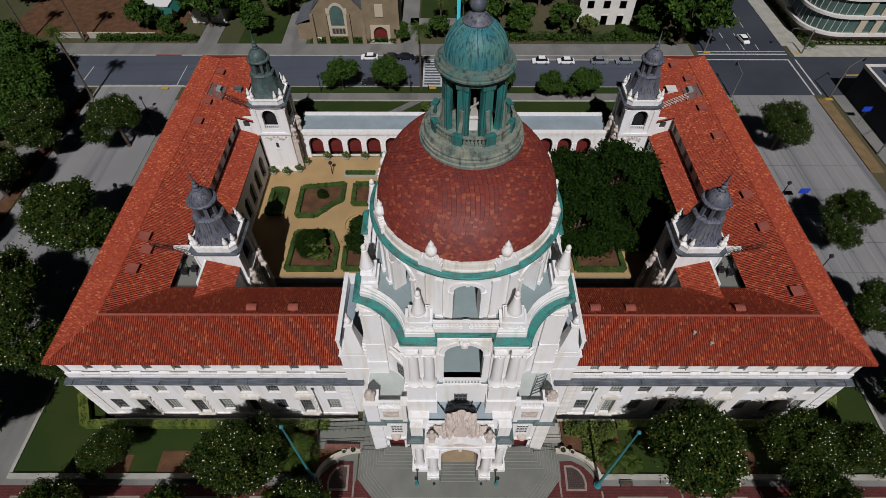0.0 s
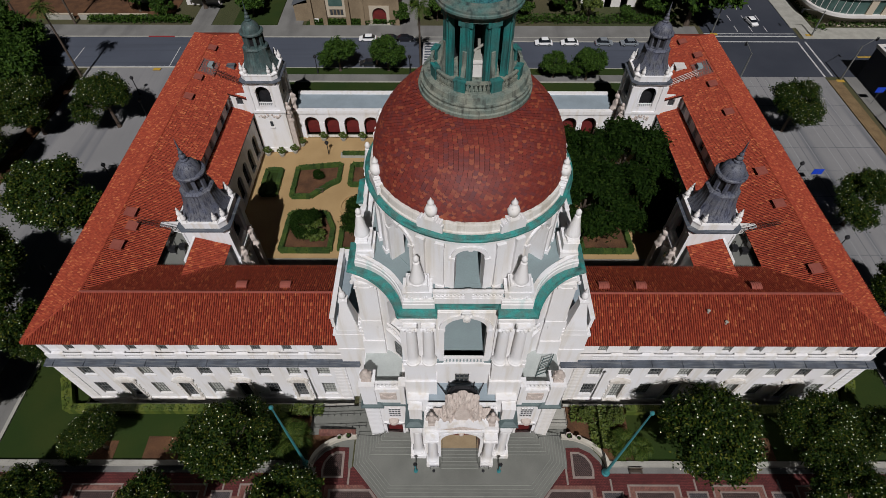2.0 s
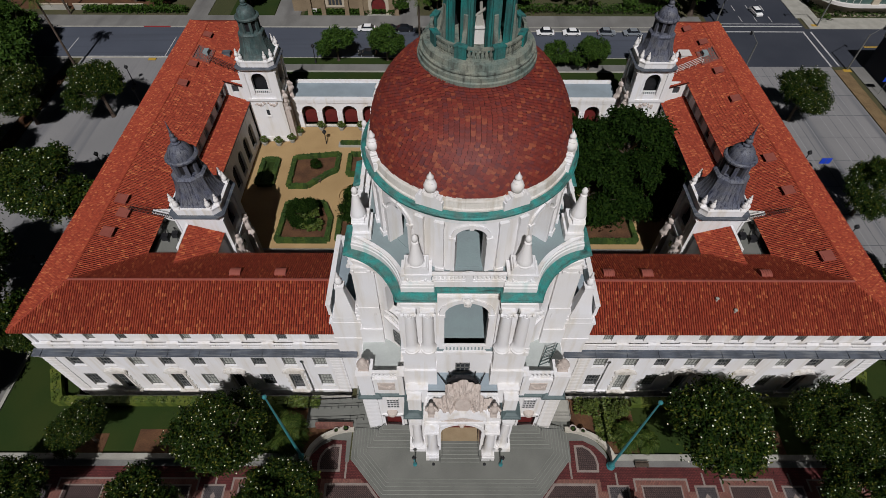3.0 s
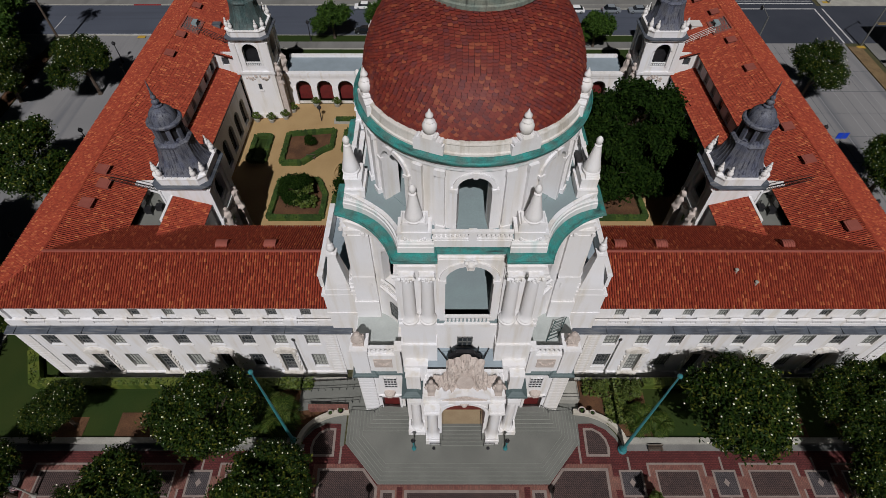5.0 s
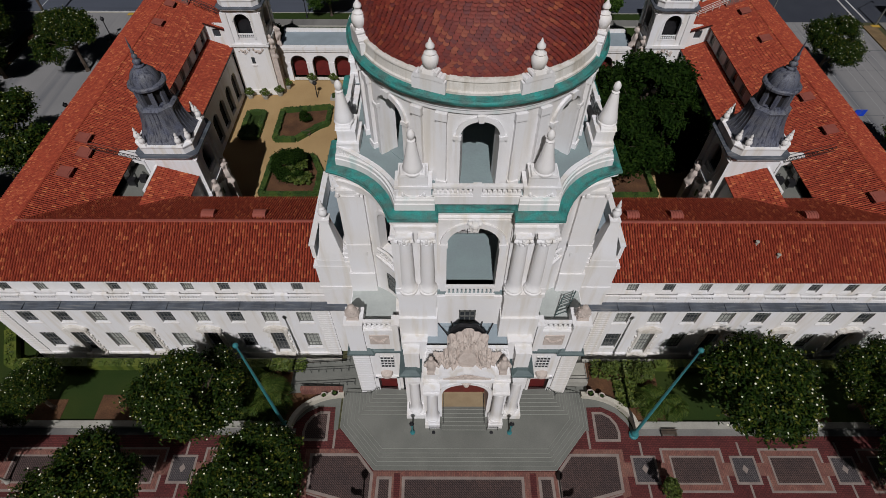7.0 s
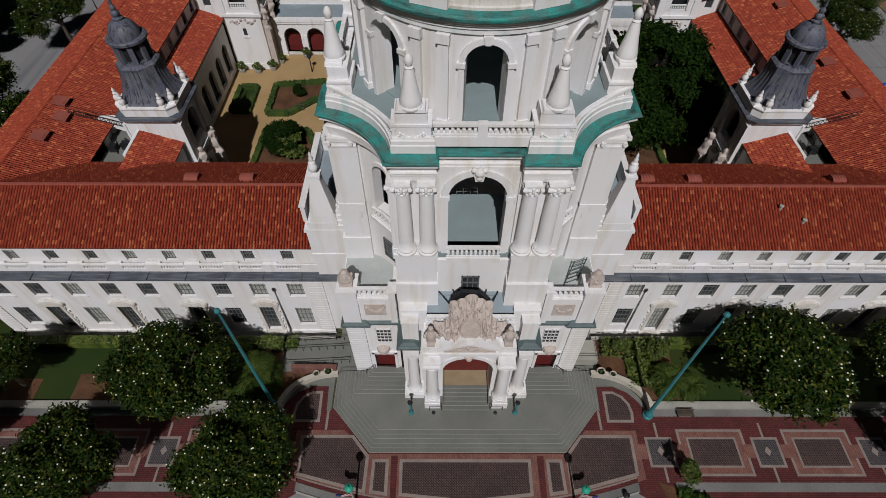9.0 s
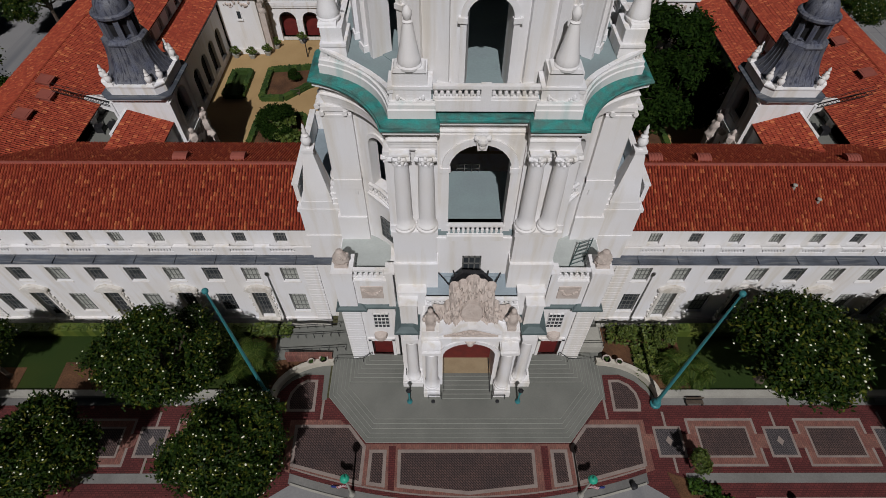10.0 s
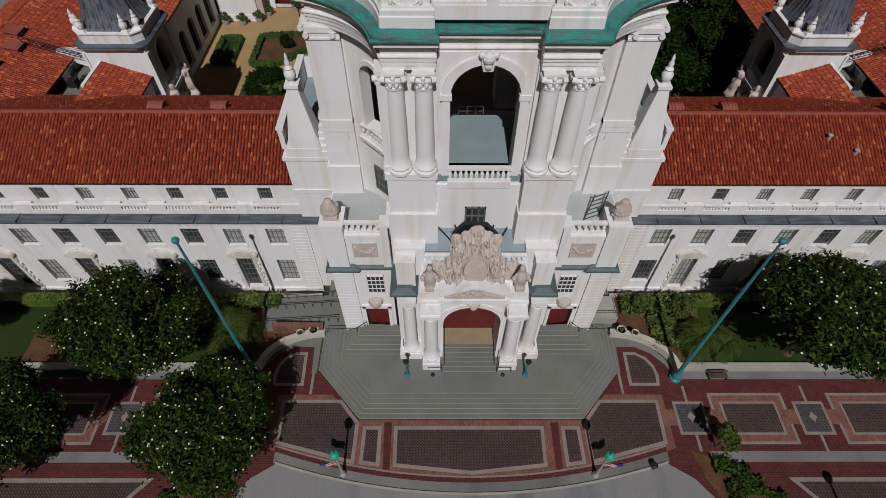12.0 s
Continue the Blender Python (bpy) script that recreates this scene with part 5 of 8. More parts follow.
        part("roof_vent_cap", Shape().add([m(x + a, y + b, z + c) for a, b, c in ((-0.75, -0.8, 0.22), (0.7, -0.8, 0.58), (0.7, 0.8, 0.58), (-0.75, 0.8, 0.22), (-0.75, -0.8, 0.34), (0.7, -0.8, 0.7), (0.7, 0.8, 0.7), (-0.75, 0.8, 0.34))],
                                          [(0, 3, 2, 1), (4, 5, 6, 7), (0, 1, 5, 4), (1, 2, 6, 5), (2, 3, 7, 6), (3, 0, 4, 7)]), VENT, p)
    # walled plant well and hatch near the far end
    lie = lambda x: RZ - (SX - x) * (RZ - IZ) / (SX - IX)
    s = Shape()
    for x0, x1, y0, y1 in ((46.0, 46.15, 56.4, 60.8), (48.65, 48.8, 56.4, 60.8), (46.15, 48.65, 56.4, 56.55), (46.15, 48.65, 60.65, 60.8)):
        s.add([m(x, y, lie(x) + h) for x in (x0, x1) for y in (y0, y1) for h in (-0.2, 0.32)], [(0, 1, 3, 2), (4, 6, 7, 5), (0, 4, 5, 1), (2, 3, 7, 6), (0, 2, 6, 4), (1, 5, 7, 3)])
    w = part("plant_well", s, VENT, wing, "walled plant well sunk in the roof")
    part("well_lining", plane_of([m(x, y, lie(x) + 0.14) for x, y in ((46.15, 56.55), (48.65, 56.55), (48.65, 60.65), (46.15, 60.65))], 0.1), COVER, w, "grey plant deck")
    part("plant_unit", Shape().box(46.7, 47.6, 58.6, 60.0, 16.7, 17.75, m), DECK, w, "pale grey plant unit")
    if sg > 0:
        part("hatch", Shape().box(43.5, 45.3, 60.4, 62.2, 15.4, 16.25, m).box(43.35, 45.45, 60.25, 62.35, 16.25, 16.37, m), WHITEPAINT, wing, "white roof hatch")
    else:
        part("hatch", Shape().box(43.5, 45.3, 60.6, 62.0, 15.4, 16.2, m), LEDGE, wing, "dark roof light with a pale edge")
    s = Shape()
    for d in (0, 0.9):
        s.rod(m(40.5, 55.8 + d, 15.6), m(46.0, 56.6 + d, 17.8), 0.05).rod(m(40.5, 55.8 + d, 15.2), m(46.0, 56.6 + d, 17.4), 0.04)
    for i in range(6):
        s.rod(m(40.5 + 1.1 * i, 55.8 + 0.16 * i, 14.7 + 0.44 * i), m(40.5 + 1.1 * i, 55.8 + 0.16 * i, 15.6 + 0.44 * i), 0.04)
    part("roof_rail", s, WHITEPAINT if sg > 0 else IRON, wing, "metal handrail over the roof")
    # link beside the far tower
    s = Shape().wall(39.2, 43.2, 10.6, 15.2, 52.9, 53.4, [(40.6, 41.8, 12.9, 14.4, False)], m)
    lw = part("link_wall", s, STUCCO, wing)
    part("link_window", Shape().box(40.6, 41.8, 53.2, 53.26, 12.9, 14.4, m), GLASS, lw)
    r = part("link_roof", plane_of([m(39.0, 52.7, 14.1), m(43.0, 52.7, 15.5), m(43.0, 59.5, 15.5), m(39.0, 59.5, 14.1)]), TERRABED, wing)
    tagged(part("roof_tiles", tile_slope(m(39.0, 52.7, 14.16), (0, 1, 0), m(4.0, 0, 1.4), 6.8, lambda e: (-0.1, 4.24)), TERRA, r), kind="stuff")
    # lower aisle towards the court
    s = Shape().wall(22.8, 52.6, 1.5, 11.0, 0, 0.5, [(25 + 3.9 * i, 27.4 + 3.9 * i, 2.6, 6.6, True) for i in range(7)], lambda u, d, z: (sg * (39.6 + d), u, z))
    s.box(40.1, 43.2, 22.8, 23.3, 1.5, 11.2, m)
    aisle = part("aisle_wall", s, STUCCO, wing)
    part("aisle_glass", Shape().box(40.2, 40.3, 23.5, 52.4, 1.5, 9.5, m), GLASS, aisle)
    La = math.hypot(4.0, 1.5)
    r = part("aisle_roof", plane_of([m(39.3, 22.6, 10.94), m(43.3, 22.6, 12.44), m(43.3, 52.8, 12.44), m(39.3, 52.8, 10.94)]), TERRA, wing)
    s = tile_slope(m(39.3, 22.6, 11.0), (0, 1, 0), m(4.0, 0, 1.5), 30.2, lambda e: (-0.1, La), slim=0.84)
    tagged(part("roof_tiles", s, TERRA, r), kind="stuff")
    part("gutter", Shape().box(39.1, 39.3, 22.6, 52.8, 10.7, 10.95, m), LEDGE, wing)
    # link between front wing and corner tower
    s = Shape().box(33.9, 38.0, 12.2, 16.6, 1.5, 14.4, m)
    part("link_wall", s, STUCCO, wing)
    Lk = math.hypot(4.4, 1.7)
    r = part("link_roof", plane_of([m(33.6, 9.0, 14.54), m(38.0, 9.0, 16.24), m(38.0, 16.6, 16.24), m(33.6, 16.6, 14.54)]), TERRABED, wing)
    s = tile_slope(m(33.6, 9.0, 14.6), (0, 1, 0), m(4.4, 0, 1.7), 7.6, lambda e: (-0.1, Lk))
    tagged(part("roof_tiles", s, TERRA, r), kind="stuff")
    part("link_coping", Shape().box(38.0, 38.35, 12.3, 16.6, 13.6, 16.45, m), STUCCO, wing)
    s = Shape().box(38.4, 43.6, 13.0, 23.0, 13.2, 13.6, m).box(39.5, 40.1, 14.2, 15.2, 13.6, 14.2, m)
    part("well_floor", s, CONCRETE, wing, "grey floor of the light well")
    for q in range(3):
        s = Shape().box(39.0 + 1.3 * q, 39.9 + 1.3 * q, 16.9 - 0.5 * q, 17.7 - 0.5 * q, 13.6, 14.4, m).rod(m(39.4 + 1.3 * q, 17.6 - 0.5 * q, 14.3), m(40.3 + 1.3 * q, 18.3, 13.8), 0.07).rod(m(39.1 + 1.3 * q, 16.9 - 0.5 * q, 14.2), m(38.8 + 1.3 * q, 15.6, 13.7), 0.06)
        part("air_unit", s, IRON, wing, "dark air handling unit in the well")
    part("well_wall", Shape().box(43.2, 43.7, 13.0, 16.8, 11.0, 15.0, m), STUCCO, wing)
    s = Shape().add([m(x, y, z) for x, z0, z1 in ((39.4, 13.0, 16.2), (44.2, 15.2, 15.95)) for y in (19.3, 19.9) for z in (z0, z1)], [(0, 1, 3, 2), (4, 6, 7, 5), (0, 4, 5, 1), (2, 3, 7, 6), (0, 2, 6, 4), (1, 5, 7, 3)])
    part("well_wall", s, STUCCO, wing)
    s = Shape()
    for d in (0, 0.55):
        s.rod(m(40.0, 18.6 - d, 15.6), m(46.5, 18.9 - d, 17.6), 0.04).rod(m(40.0, 18.6 - d, 16.2), m(46.5, 18.9 - d, 18.2), 0.03)
    for i in range(14):
        q = i / 13
        s.rod(m(40 + 6.5 * q, 18.6 + 0.3 * q, 15.6 + 2.0 * q), m(40 + 6.5 * q, 18.05 + 0.3 * q, 15.6 + 2.0 * q), 0.035)
        s.rod(m(40 + 6.5 * q, 18.05 + 0.3 * q, 15.6 + 2.0 * q), m(40 + 6.5 * q, 18.05 + 0.3 * q, 16.2 + 2.0 * q), 0.025)
    part("roof_ladder", s, IRON, wing, "dark metal catwalk over the roof")

# ---- corner towers ----
def corner_tower(base, open_front=True, sheet=LEAD):
    t = thing("corner_tower", "square white corner tower with grey lead roof and domed lantern", "tower", base, "corner towers")
    x, y, z0 = base
    H = 3.15
    s = Shape()
    for a in SIDES:
        to = spin(x, y, a)
        e = H if a in (SIDES[0], SIDES[2]) else 2.6
        s.wall(-e, e, 1.5, 17.6, 2.6, H, [(-1.35, 1.35, 12.7, 15.8, True)] if a or open_front else [], to)
    body = part("shaft", s, STUCCO, t)
    for a in SIDES if open_front else SIDES[1:]:
        to = spin(x, y, a)
        s = Shape()
        for e in (-1, 1):
            part("corner_pilaster", Shape().box(e * 2.3, e * 3.3, H - 0.05, H + 0.22, 11.8, 17.3, to), STUCCO, body)
            s.box(e * 1.35, e * 1.7, H - 0.05, H + 0.12, 12.7, 15.9, to)
        for i in range(12):
            g0, g1 = math.pi * i / 12, math.pi * (i + 1) / 12
            s.slab([(-1.35 * math.cos(g0), 15.8 + 1.35 * math.sin(g0)), (-1.35 * math.cos(g1), 15.8 + 1.35 * math.sin(g1)), (-1.65 * math.cos(g1), 15.8 + 1.6 * math.sin(g1)), (-1.65 * math.cos(g0), 15.8 + 1.6 * math.sin(g0))], H - 0.05, H + 0.12, to)
        part("arch_trim", s, STUCCO, body)
        part("string_course", Shape().box(-3.4, 3.4, H - 0.05, H + 0.3, 11.3, 11.8, to), STUCCO, body)
        part("base_course", Shape().box(-3.25, 3.25, H - 0.05, H + 0.12, 1.5, 2.6, to), STUCCO, body)
        s = baluster_row(Shape(), -1.3, 1.3, H - 0.1, 12.7, 13.6, to, 0.34, 0.15, 0.24)
        part("balustrade", s, STUCCO, body)
        s = Shape()
        for q in range(22):
            u = random.uniform(-2.1, 2.1)
            s.ball(to(u, H + 0.03, 10.5 + 0.35 * math.cos(u * 2.4) + random.uniform(-0.35, 0.3)), random.uniform(0.14, 0.3), 6)
        part("carved_scroll", s, CARVED, body, "carved stone scrollwork")
        s = Shape().box(-0.3, 0.3, H - 0.02, H + 0.05, 8.0, 9.2, to)
        w = part("slit_window", s, GLASS, body)
        part("window_frame", Shape().box(-0.45, -0.3, H, H + 0.1, 7.8, 9.3, to).box(0.3, 0.45, H, H + 0.1, 7.8, 9.3, to).box(-0.5, 0.5, H, H + 0.2, 7.6, 7.85, to), STUCCO, w)
    # added black box that stands in for the shade inside the belfry
    part("belfry_screen", Shape().box(x - 1.9, x + 1.9, y - 1.9, y + 1.9, 12.6, 17.3), IRON, t, "black box added to darken the belfry")
    part("belfry_floor", Shape().box(x - 2.6, x + 2.6, y - 2.6, y + 2.6, 12.2, 12.6), DECK, t)
    part("belfry_ceiling", Shape().box(x - 2.9, x + 2.9, y - 2.9, y + 2.9, 17.3, 17.6), STUCCO, t)
    c = 0.9
    octo = lambda r: [(x - r, y - r + c), (x - r + c, y - r), (x + r - c, y - r), (x + r, y - r + c), (x + r, y + r - c), (x + r - c, y + r), (x - r + c, y + r), (x - r, y + r - c)]
    ring = lambda rows: Shape().loft([[(p, q, z) for p, q in octo(r)] for r, z in rows])
    part("cornice", ring([(3.2, 17.4), (3.4, 17.6), (3.45, 17.9), (3.75, 18.0), (3.75, 18.1)]), STUCCO, t)
    part("cornice_flashing", ring([(3.78, 18.1), (3.85, 18.15), (3.85, 18.3), (3.3, 18.45)]), LEDGE, t, "grey metal cornice flashing")
    part("parapet", ring([(3.35, 18.4), (3.35, 19.35), (3.45, 19.4), (3.45, 19.55), (2.9, 19.6)]), STUCCO, t)
    urn = Shape().taper(0, 0, 0.42, 0.42, 19.5, 19.8, 0.3, 0.3).lathe([(0.2, 19.8), (0.36, 20.1), (0.38, 20.4), (0.2, 20.65), (0.26, 20.75), (0.13, 20.95), (0.17, 21.15), (0.02, 21.45)], 0, 0, 8)
    me = data_of("urn", urn, STUCCO, True)
    for sx in (-1, 1):
        for sy in (-1, 1):
            for dx, dy in ((3.05, 2.15), (2.15, 3.05)):
                piece("urn", me, t, pose(x + sx * dx, y + sy * dy, 0))
    rows = [(3.12, 19.5), (2.88, 19.85), (2.55, 20.5), (2.3, 21.3), (2.12, 22.2), (2.04, 22.9), (2.02, 23.5)]
    s = Shape().loft([[(x + r * sx, y + r * sy, z) for sx, sy in ((-1, -0.55), (-0.55, -1), (0.55, -1), (1, -0.55), (1, 0.55), (0.55, 1), (-0.55, 1), (-1, 0.55))] for r, z in rows])
    roof = part("lead_roof", s, sheet, t, "streaked grey lead roof")
    for a in SIDES:
        to = spin(x, y, a)
        for u in (-0.5, -0.25, 0, 0.25, 0.5):
            part("lead_roll", Shape().loft([[to(u * r + e * 0.06, r + f, z) for e, f in ((-1, -0.03), (-0.6, 0.05), (0.6, 0.05), (1, -0.03))] for r, z in rows]), sheet, roof)
    lan = part("lantern", Shape().lathe([(2.3, 23.4), (2.35, 23.6), (2.1, 23.8), (1.85, 23.9), (1.85, 24.0), (1.5, 24.0), (1.5, 25.9), (1.8, 25.9)], x, y, 8, math.pi / 8), sheet, t)
    for k in range(8):
        to = spin(x, y, 2 * math.pi * (k + 0.5) / 8)
        part("lantern_pilaster", Shape().box(-0.26, 0.26, 1.4, 1.82, 23.9, 26.1, to), sheet, lan)
    for k in range(8):
        to = spin(x, y, 2 * math.pi * k / 8)
        # black panel painted for the dark inside of each opening
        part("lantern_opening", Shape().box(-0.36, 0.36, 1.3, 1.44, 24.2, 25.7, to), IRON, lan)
    s = Shape().lathe([(1.5, 25.95), (1.9, 26.0), (2.1, 26.15), (2.12, 26.4), (1.95, 26.55)] + [(1.62 * math.cos(g), 26.55 + 1.75 * math.sin(g)) for g in np.linspace(0, 1.25, 8)] + [(0.5, 28.25), (0.42, 28.4)], x, y, 20)
    part("lantern_dome", s, sheet, lan, smooth=True)
    s = Shape().lathe([(0.55, 28.2), (0.6, 28.4), (0.35, 28.55), (0.48, 28.8), (0.45, 29.0), (0.22, 29.2), (0.32, 29.4), (0.28, 29.6), (0.14, 29.8), (0.2, 30.0), (0.09, 30.3), (0.12, 30.6), (0.02, 31.7)], x, y, 10)
    part("spire", s, sheet, lan, smooth=True)
    return t


ct = [corner_tower((sx * 36.2, y, 0), y > 30, DARKCOPPER if sx < 0 and y > 30 else LEAD) for sx in (-1, 1) for y in (19.8, 55.8)]
# carved groups on brackets at the towers' inner corners
rs = random.Random(4)
for sx in (-1, 1):
    for y in (19.8, 55.8):
        for oy in (-1, 1):
            cx, cy = sx * (36.2 - 3.55), y + oy * 2.1
            s = Shape().box(cx - 0.55, cx + 0.55, cy - 0.55, cy + 0.55, 1.5, 8.6)
            prof = [(0.62, 8.6), (0.7, 9.0), (0.5, 9.5), (0.62, 10.1), (0.66, 10.7), (0.45, 11.2), (0.56, 11.6), (0.5, 12.0), (0.24, 12.25), (0.3, 12.55), (0.26, 12.8), (0.05, 13.0)]
            ph = rs.uniform(0, 50)
            rings = []
            for j in range(len(prof) - 1):
                for f in (0.0, 0.5):
                    r, z = prof[j][0] + (prof[j + 1][0] - prof[j][0]) * f, prof[j][1] + (prof[j + 1][1] - prof[j][1]) * f
                    rings.append([(cx + 0.12 * math.sin(z * 1.7 + ph) + r * (1 + 0.6 * noise.noise(Vector((math.cos(g) * 1.6, math.sin(g) * 1.6, z * 1.5 + ph)))) * math.cos(g),
                                   cy + r * (1 + 0.6 * noise.noise(Vector((math.cos(g) * 1.6 + 7, math.sin(g) * 1.6, z * 1.5 + ph)))) * math.sin(g), z) for g in np.linspace(0, 2 * math.pi, 14, endpoint=False)])
            s.loft(rings)
            solo("statue", s, CARVED, "weathered grey carved statue on a tall corner pier", "statue", group="corner statues", smooth=True)

# ---- arcade across the court ----
arc = thing("arcade", "white one-storey arcade with round arches closing the court", "arcade", (0, 60, 1.5))
CZ = 1.5
cents = [-29.65 + 4.12 * i for i in range(15)]
s = Shape().wall(-32.6, 32.2, CZ, 8.3, 57.2, 57.8, [(c - 1.5, c + 1.5, CZ, 5.3, True) for c in cents]).box(-32.6, 32.2, 57.0, 57.9, 7.6, 8.0).box(-32.8, 32.4, 56.9, 57.9, 8.0, 8.5)
s.box(-32.8, 32.4, 63.0, 63.7, 0, 8.7)
part("arch_wall", s, STUCCO, arc)
part("back_wall", Shape().box(-32.6, 32.2, 61.8, 62.0, CZ, 8.0), STUCCO_B, arc)
part("flat_roof", Shape().box(-32.8, 32.4, 57.9, 63.0, 8.0, 8.25), FLATROOF, arc, "pale blue grey flat roof")
for c in cents:
    part("gate", Shape().box(c - 1.5, c + 1.5, 59.0, 59.12, CZ, 5.2), REDDOOR, arc, "dark red panelled gate")
    part("arch_trim", Shape().box(c - 1.85, c - 1.5, 57.05, 57.3, CZ, 5.4).box(c + 1.5, c + 1.85, 57.05, 57.3, CZ, 5.4), STUCCO, arc)
part("rail", Shape().box(-32, 32, 57.35, 57.5, CZ, CZ + 0.55), STUCCO_B, arc)

# ---- ground ----
def inset(poly, d):
    """A convex polygon drawn in by d."""
    area = sum(a[0] * b[1] - b[0] * a[1] for a, b in zip(poly, poly[1:] + poly[:1]))
    sg = 1 if area > 0 else -1
    n = len(poly)
    lines = []
    for i in range(n):
        (x0, y0), (x1, y1) = poly[i], poly[(i + 1) % n]
        l = math.hypot(x1 - x0, y1 - y0)
        nx, ny = -(y1 - y0) / l * sg, (x1 - x0) / l * sg
        lines.append((x0 + nx * d, y0 + ny * d, x1 - x0, y1 - y0))
    out = []
    for i in range(n):
        ax, ay, adx, ady = lines[i - 1]
        bx, by, bdx, bdy = lines[i]
        det = adx * bdy - ady * bdx
        if abs(det) < 1e-9:
            out.append((bx, by))
            continue
        t = ((bx - ax) * bdy - (by - ay) * bdx) / det
        out.append((ax + adx * t, ay + ady * t))
    return out


def rect(x0, x1, y0, y1):
    x0, x1 = min(x0, x1), max(x0, x1)
    return [(x0, y0), (x1, y0), (x1, y1), (x0, y1)]


GROUND = mat("rough dry ground", (0.10, 0.085, 0.045), (0.05, 0.062, 0.02), 0.03, 0.95, 0.3, 2, grain=0.3)
s = Shape()
XW, XA = 2400, 15.2
for x0, x1, y0, y1 in ((-XW, XW, -XW, -1.6), (-XW, -54.4, -1.6, 0.5), (-XA, XA, -1.6, 0.5), (54.4, XW, -1.6, 0.5), (-XW, XW, 0.5, XW)):
    s.add([(x0, y0, -0.02), (x1, y0, -0.02), (x1, y1, -0.02), (x0, y1, -0.02)], [(0, 1, 2, 3)])
solo("ground", s, GROUND, "flat dry ground of the town", "ground", "structure")


def slab(name, poly, z0, z1, material, label, category="pavement"):
    return solo(name, Shape().prism(poly, z0, z1), material, label, category, "structure")


for sg in (-1, 1):
    a, b = sorted((sg * 15.2, sg * 54.4))
    s = Shape().box(a, b, -1.9, -1.6, -3.6, 0.5).box(a, b, -1.6, 1.0, -3.9, -3.5)
    solo("area_wall", s, PALECON, "pale concrete wall of the sunken area along the facade", "wall", "structure")

# streets
slab("road", rect(-600, 67.5, 86.0, 100.4), -0.3, 0.0, ROADBLUE, "grey asphalt street behind the building", "road")
slab("road", rect(67.5, 600, 82.6, 100.4), -0.3, 0.0, ASPHALT, "dark asphalt crossing", "road")
slab("road", rect(68, 93, 100.4, 600), -0.3, 0.0, ASPHALT, "dark asphalt side street", "road")
slab("road", rect(67.5, 91.5, -200, 82.6), -0.3, 0.004, ROADPALE, "pale concrete street", "road")
slab("road", rect(-91, -69.5, -200, 86.0), -0.3, 0.004, ROADPALE, "pale concrete street", "road")
slab("pavement", rect(-67.8, 66.0, 80.0, 83.0), -0.3, 0.14, WALK, "grey concrete pavement")
slab("pavement", rect(-600, -94, 73.4, 85.7), -0.3, 0.14, WALK, "grey concrete pavement")
slab("pavement", rect(-600, 66.5, 100.6, 106.5), -0.3, 0.15, WALK, "grey concrete pavement")
slab("pavement", rect(94, 600, 100.6, 106.0), -0.3, 0.15, PALECON, "grey concrete pavement")
slab("pavement", rect(92.6, 98.5, 106.0, 300), -0.3, 0.15, PALECON, "grey concrete pavement")
slab("pavement", rect(55.5, 67.3, -11.2, 80.0), -0.3, 0.12, WALK, "grey concrete side pavement")
slab("pavement", rect(-69.3, -55.5, -11.2, 80.0), -0.3, 0.12, WALK, "grey concrete side pavement")
slab("pavement", rect(96, 104, -200, 82.4), -0.3, 0.14, WALK, "grey concrete pavement")
slab("pavement", rect(-100, -94.5, -200, 73), -0.3, 0.14, WALK, "grey concrete pavement")
slab("planting_strip", rect(91.6, 94.6, 54, 81), -0.3, 0.16, DRYSOIL, "brown planting strip beside the street", "planting")
slab("planting_strip", rect(-94.3, -91.2, -50, 78), -0.3, 0.16, SOIL, "brown planting strip beside the street", "planting")
slab("verge", rect(-67.8, 66, 83.0, 85.7), -0.3, 0.16, GRASS, "grass verge with street trees", "lawn")
slab("kerb", rect(-600, 67, 85.7, 86.0), -0.3, 0.17, PALECON, "pale concrete kerb", "kerb")
slab("kerb", rect(-600, 66.5, 100.4, 100.7), -0.3, 0.17, PALECON, "pale concrete kerb", "kerb")
slab("kerb", rect(94, 600, 100.4, 100.7), -0.3, 0.17, PALECON, "pale concrete kerb", "kerb")
slab("kerb", rect(-81, -74, 100.38, 100.72), -0.3, 0.175, REDKERB, "red painted kerb", "kerb")
slab("pavement", rect(-9.5, 66.5, 98.7, 100.75), -0.3, 0.152, WALK, "kerb extension beside the crosswalk")
slab("kerb", rect(-9.5, 66.5, 98.4, 98.7), -0.3, 0.17, PALECON, "pale concrete kerb", "kerb")
slab("path", [(-18.5, 73.0), (-15.5, 73.0), (-7.5, 79.4), (-10.5, 79.4)], -0.3, 0.205, WALK, "pale diagonal path over the lawn")
slab("lawn", rect(-64, 63, 63.8, 79.5), -0.3, 0.2, GRASS, "mown lawn behind the arcade", "lawn")
slab("garden_kerb", rect(-64, 63, 79.5, 80.0), -0.3, 0.3, PALECON, "low pale garden wall", "wall")
slab("lawn", rect(-66.5, -57.2, 12, 62), -0.3, 0.2, GRASS, "grass strip beside the pavement", "lawn")
slab("lawn", rect(57.2, 62.5, 12, 70), -0.3, 0.2, GRASS, "grass strip beside the pavement", "lawn")
slab("planting_bed", rect(-66.4, -60.5, 48, 57), -0.3, 0.22, SOIL, "bare red-brown planting bed", "planting")

# road markings
s = Shape()
for i in range(10):
    s.box(-7.2, -3.0, 86.4 + 1.25 * i, 86.95 + 1.25 * i, 0.0, 0.008)
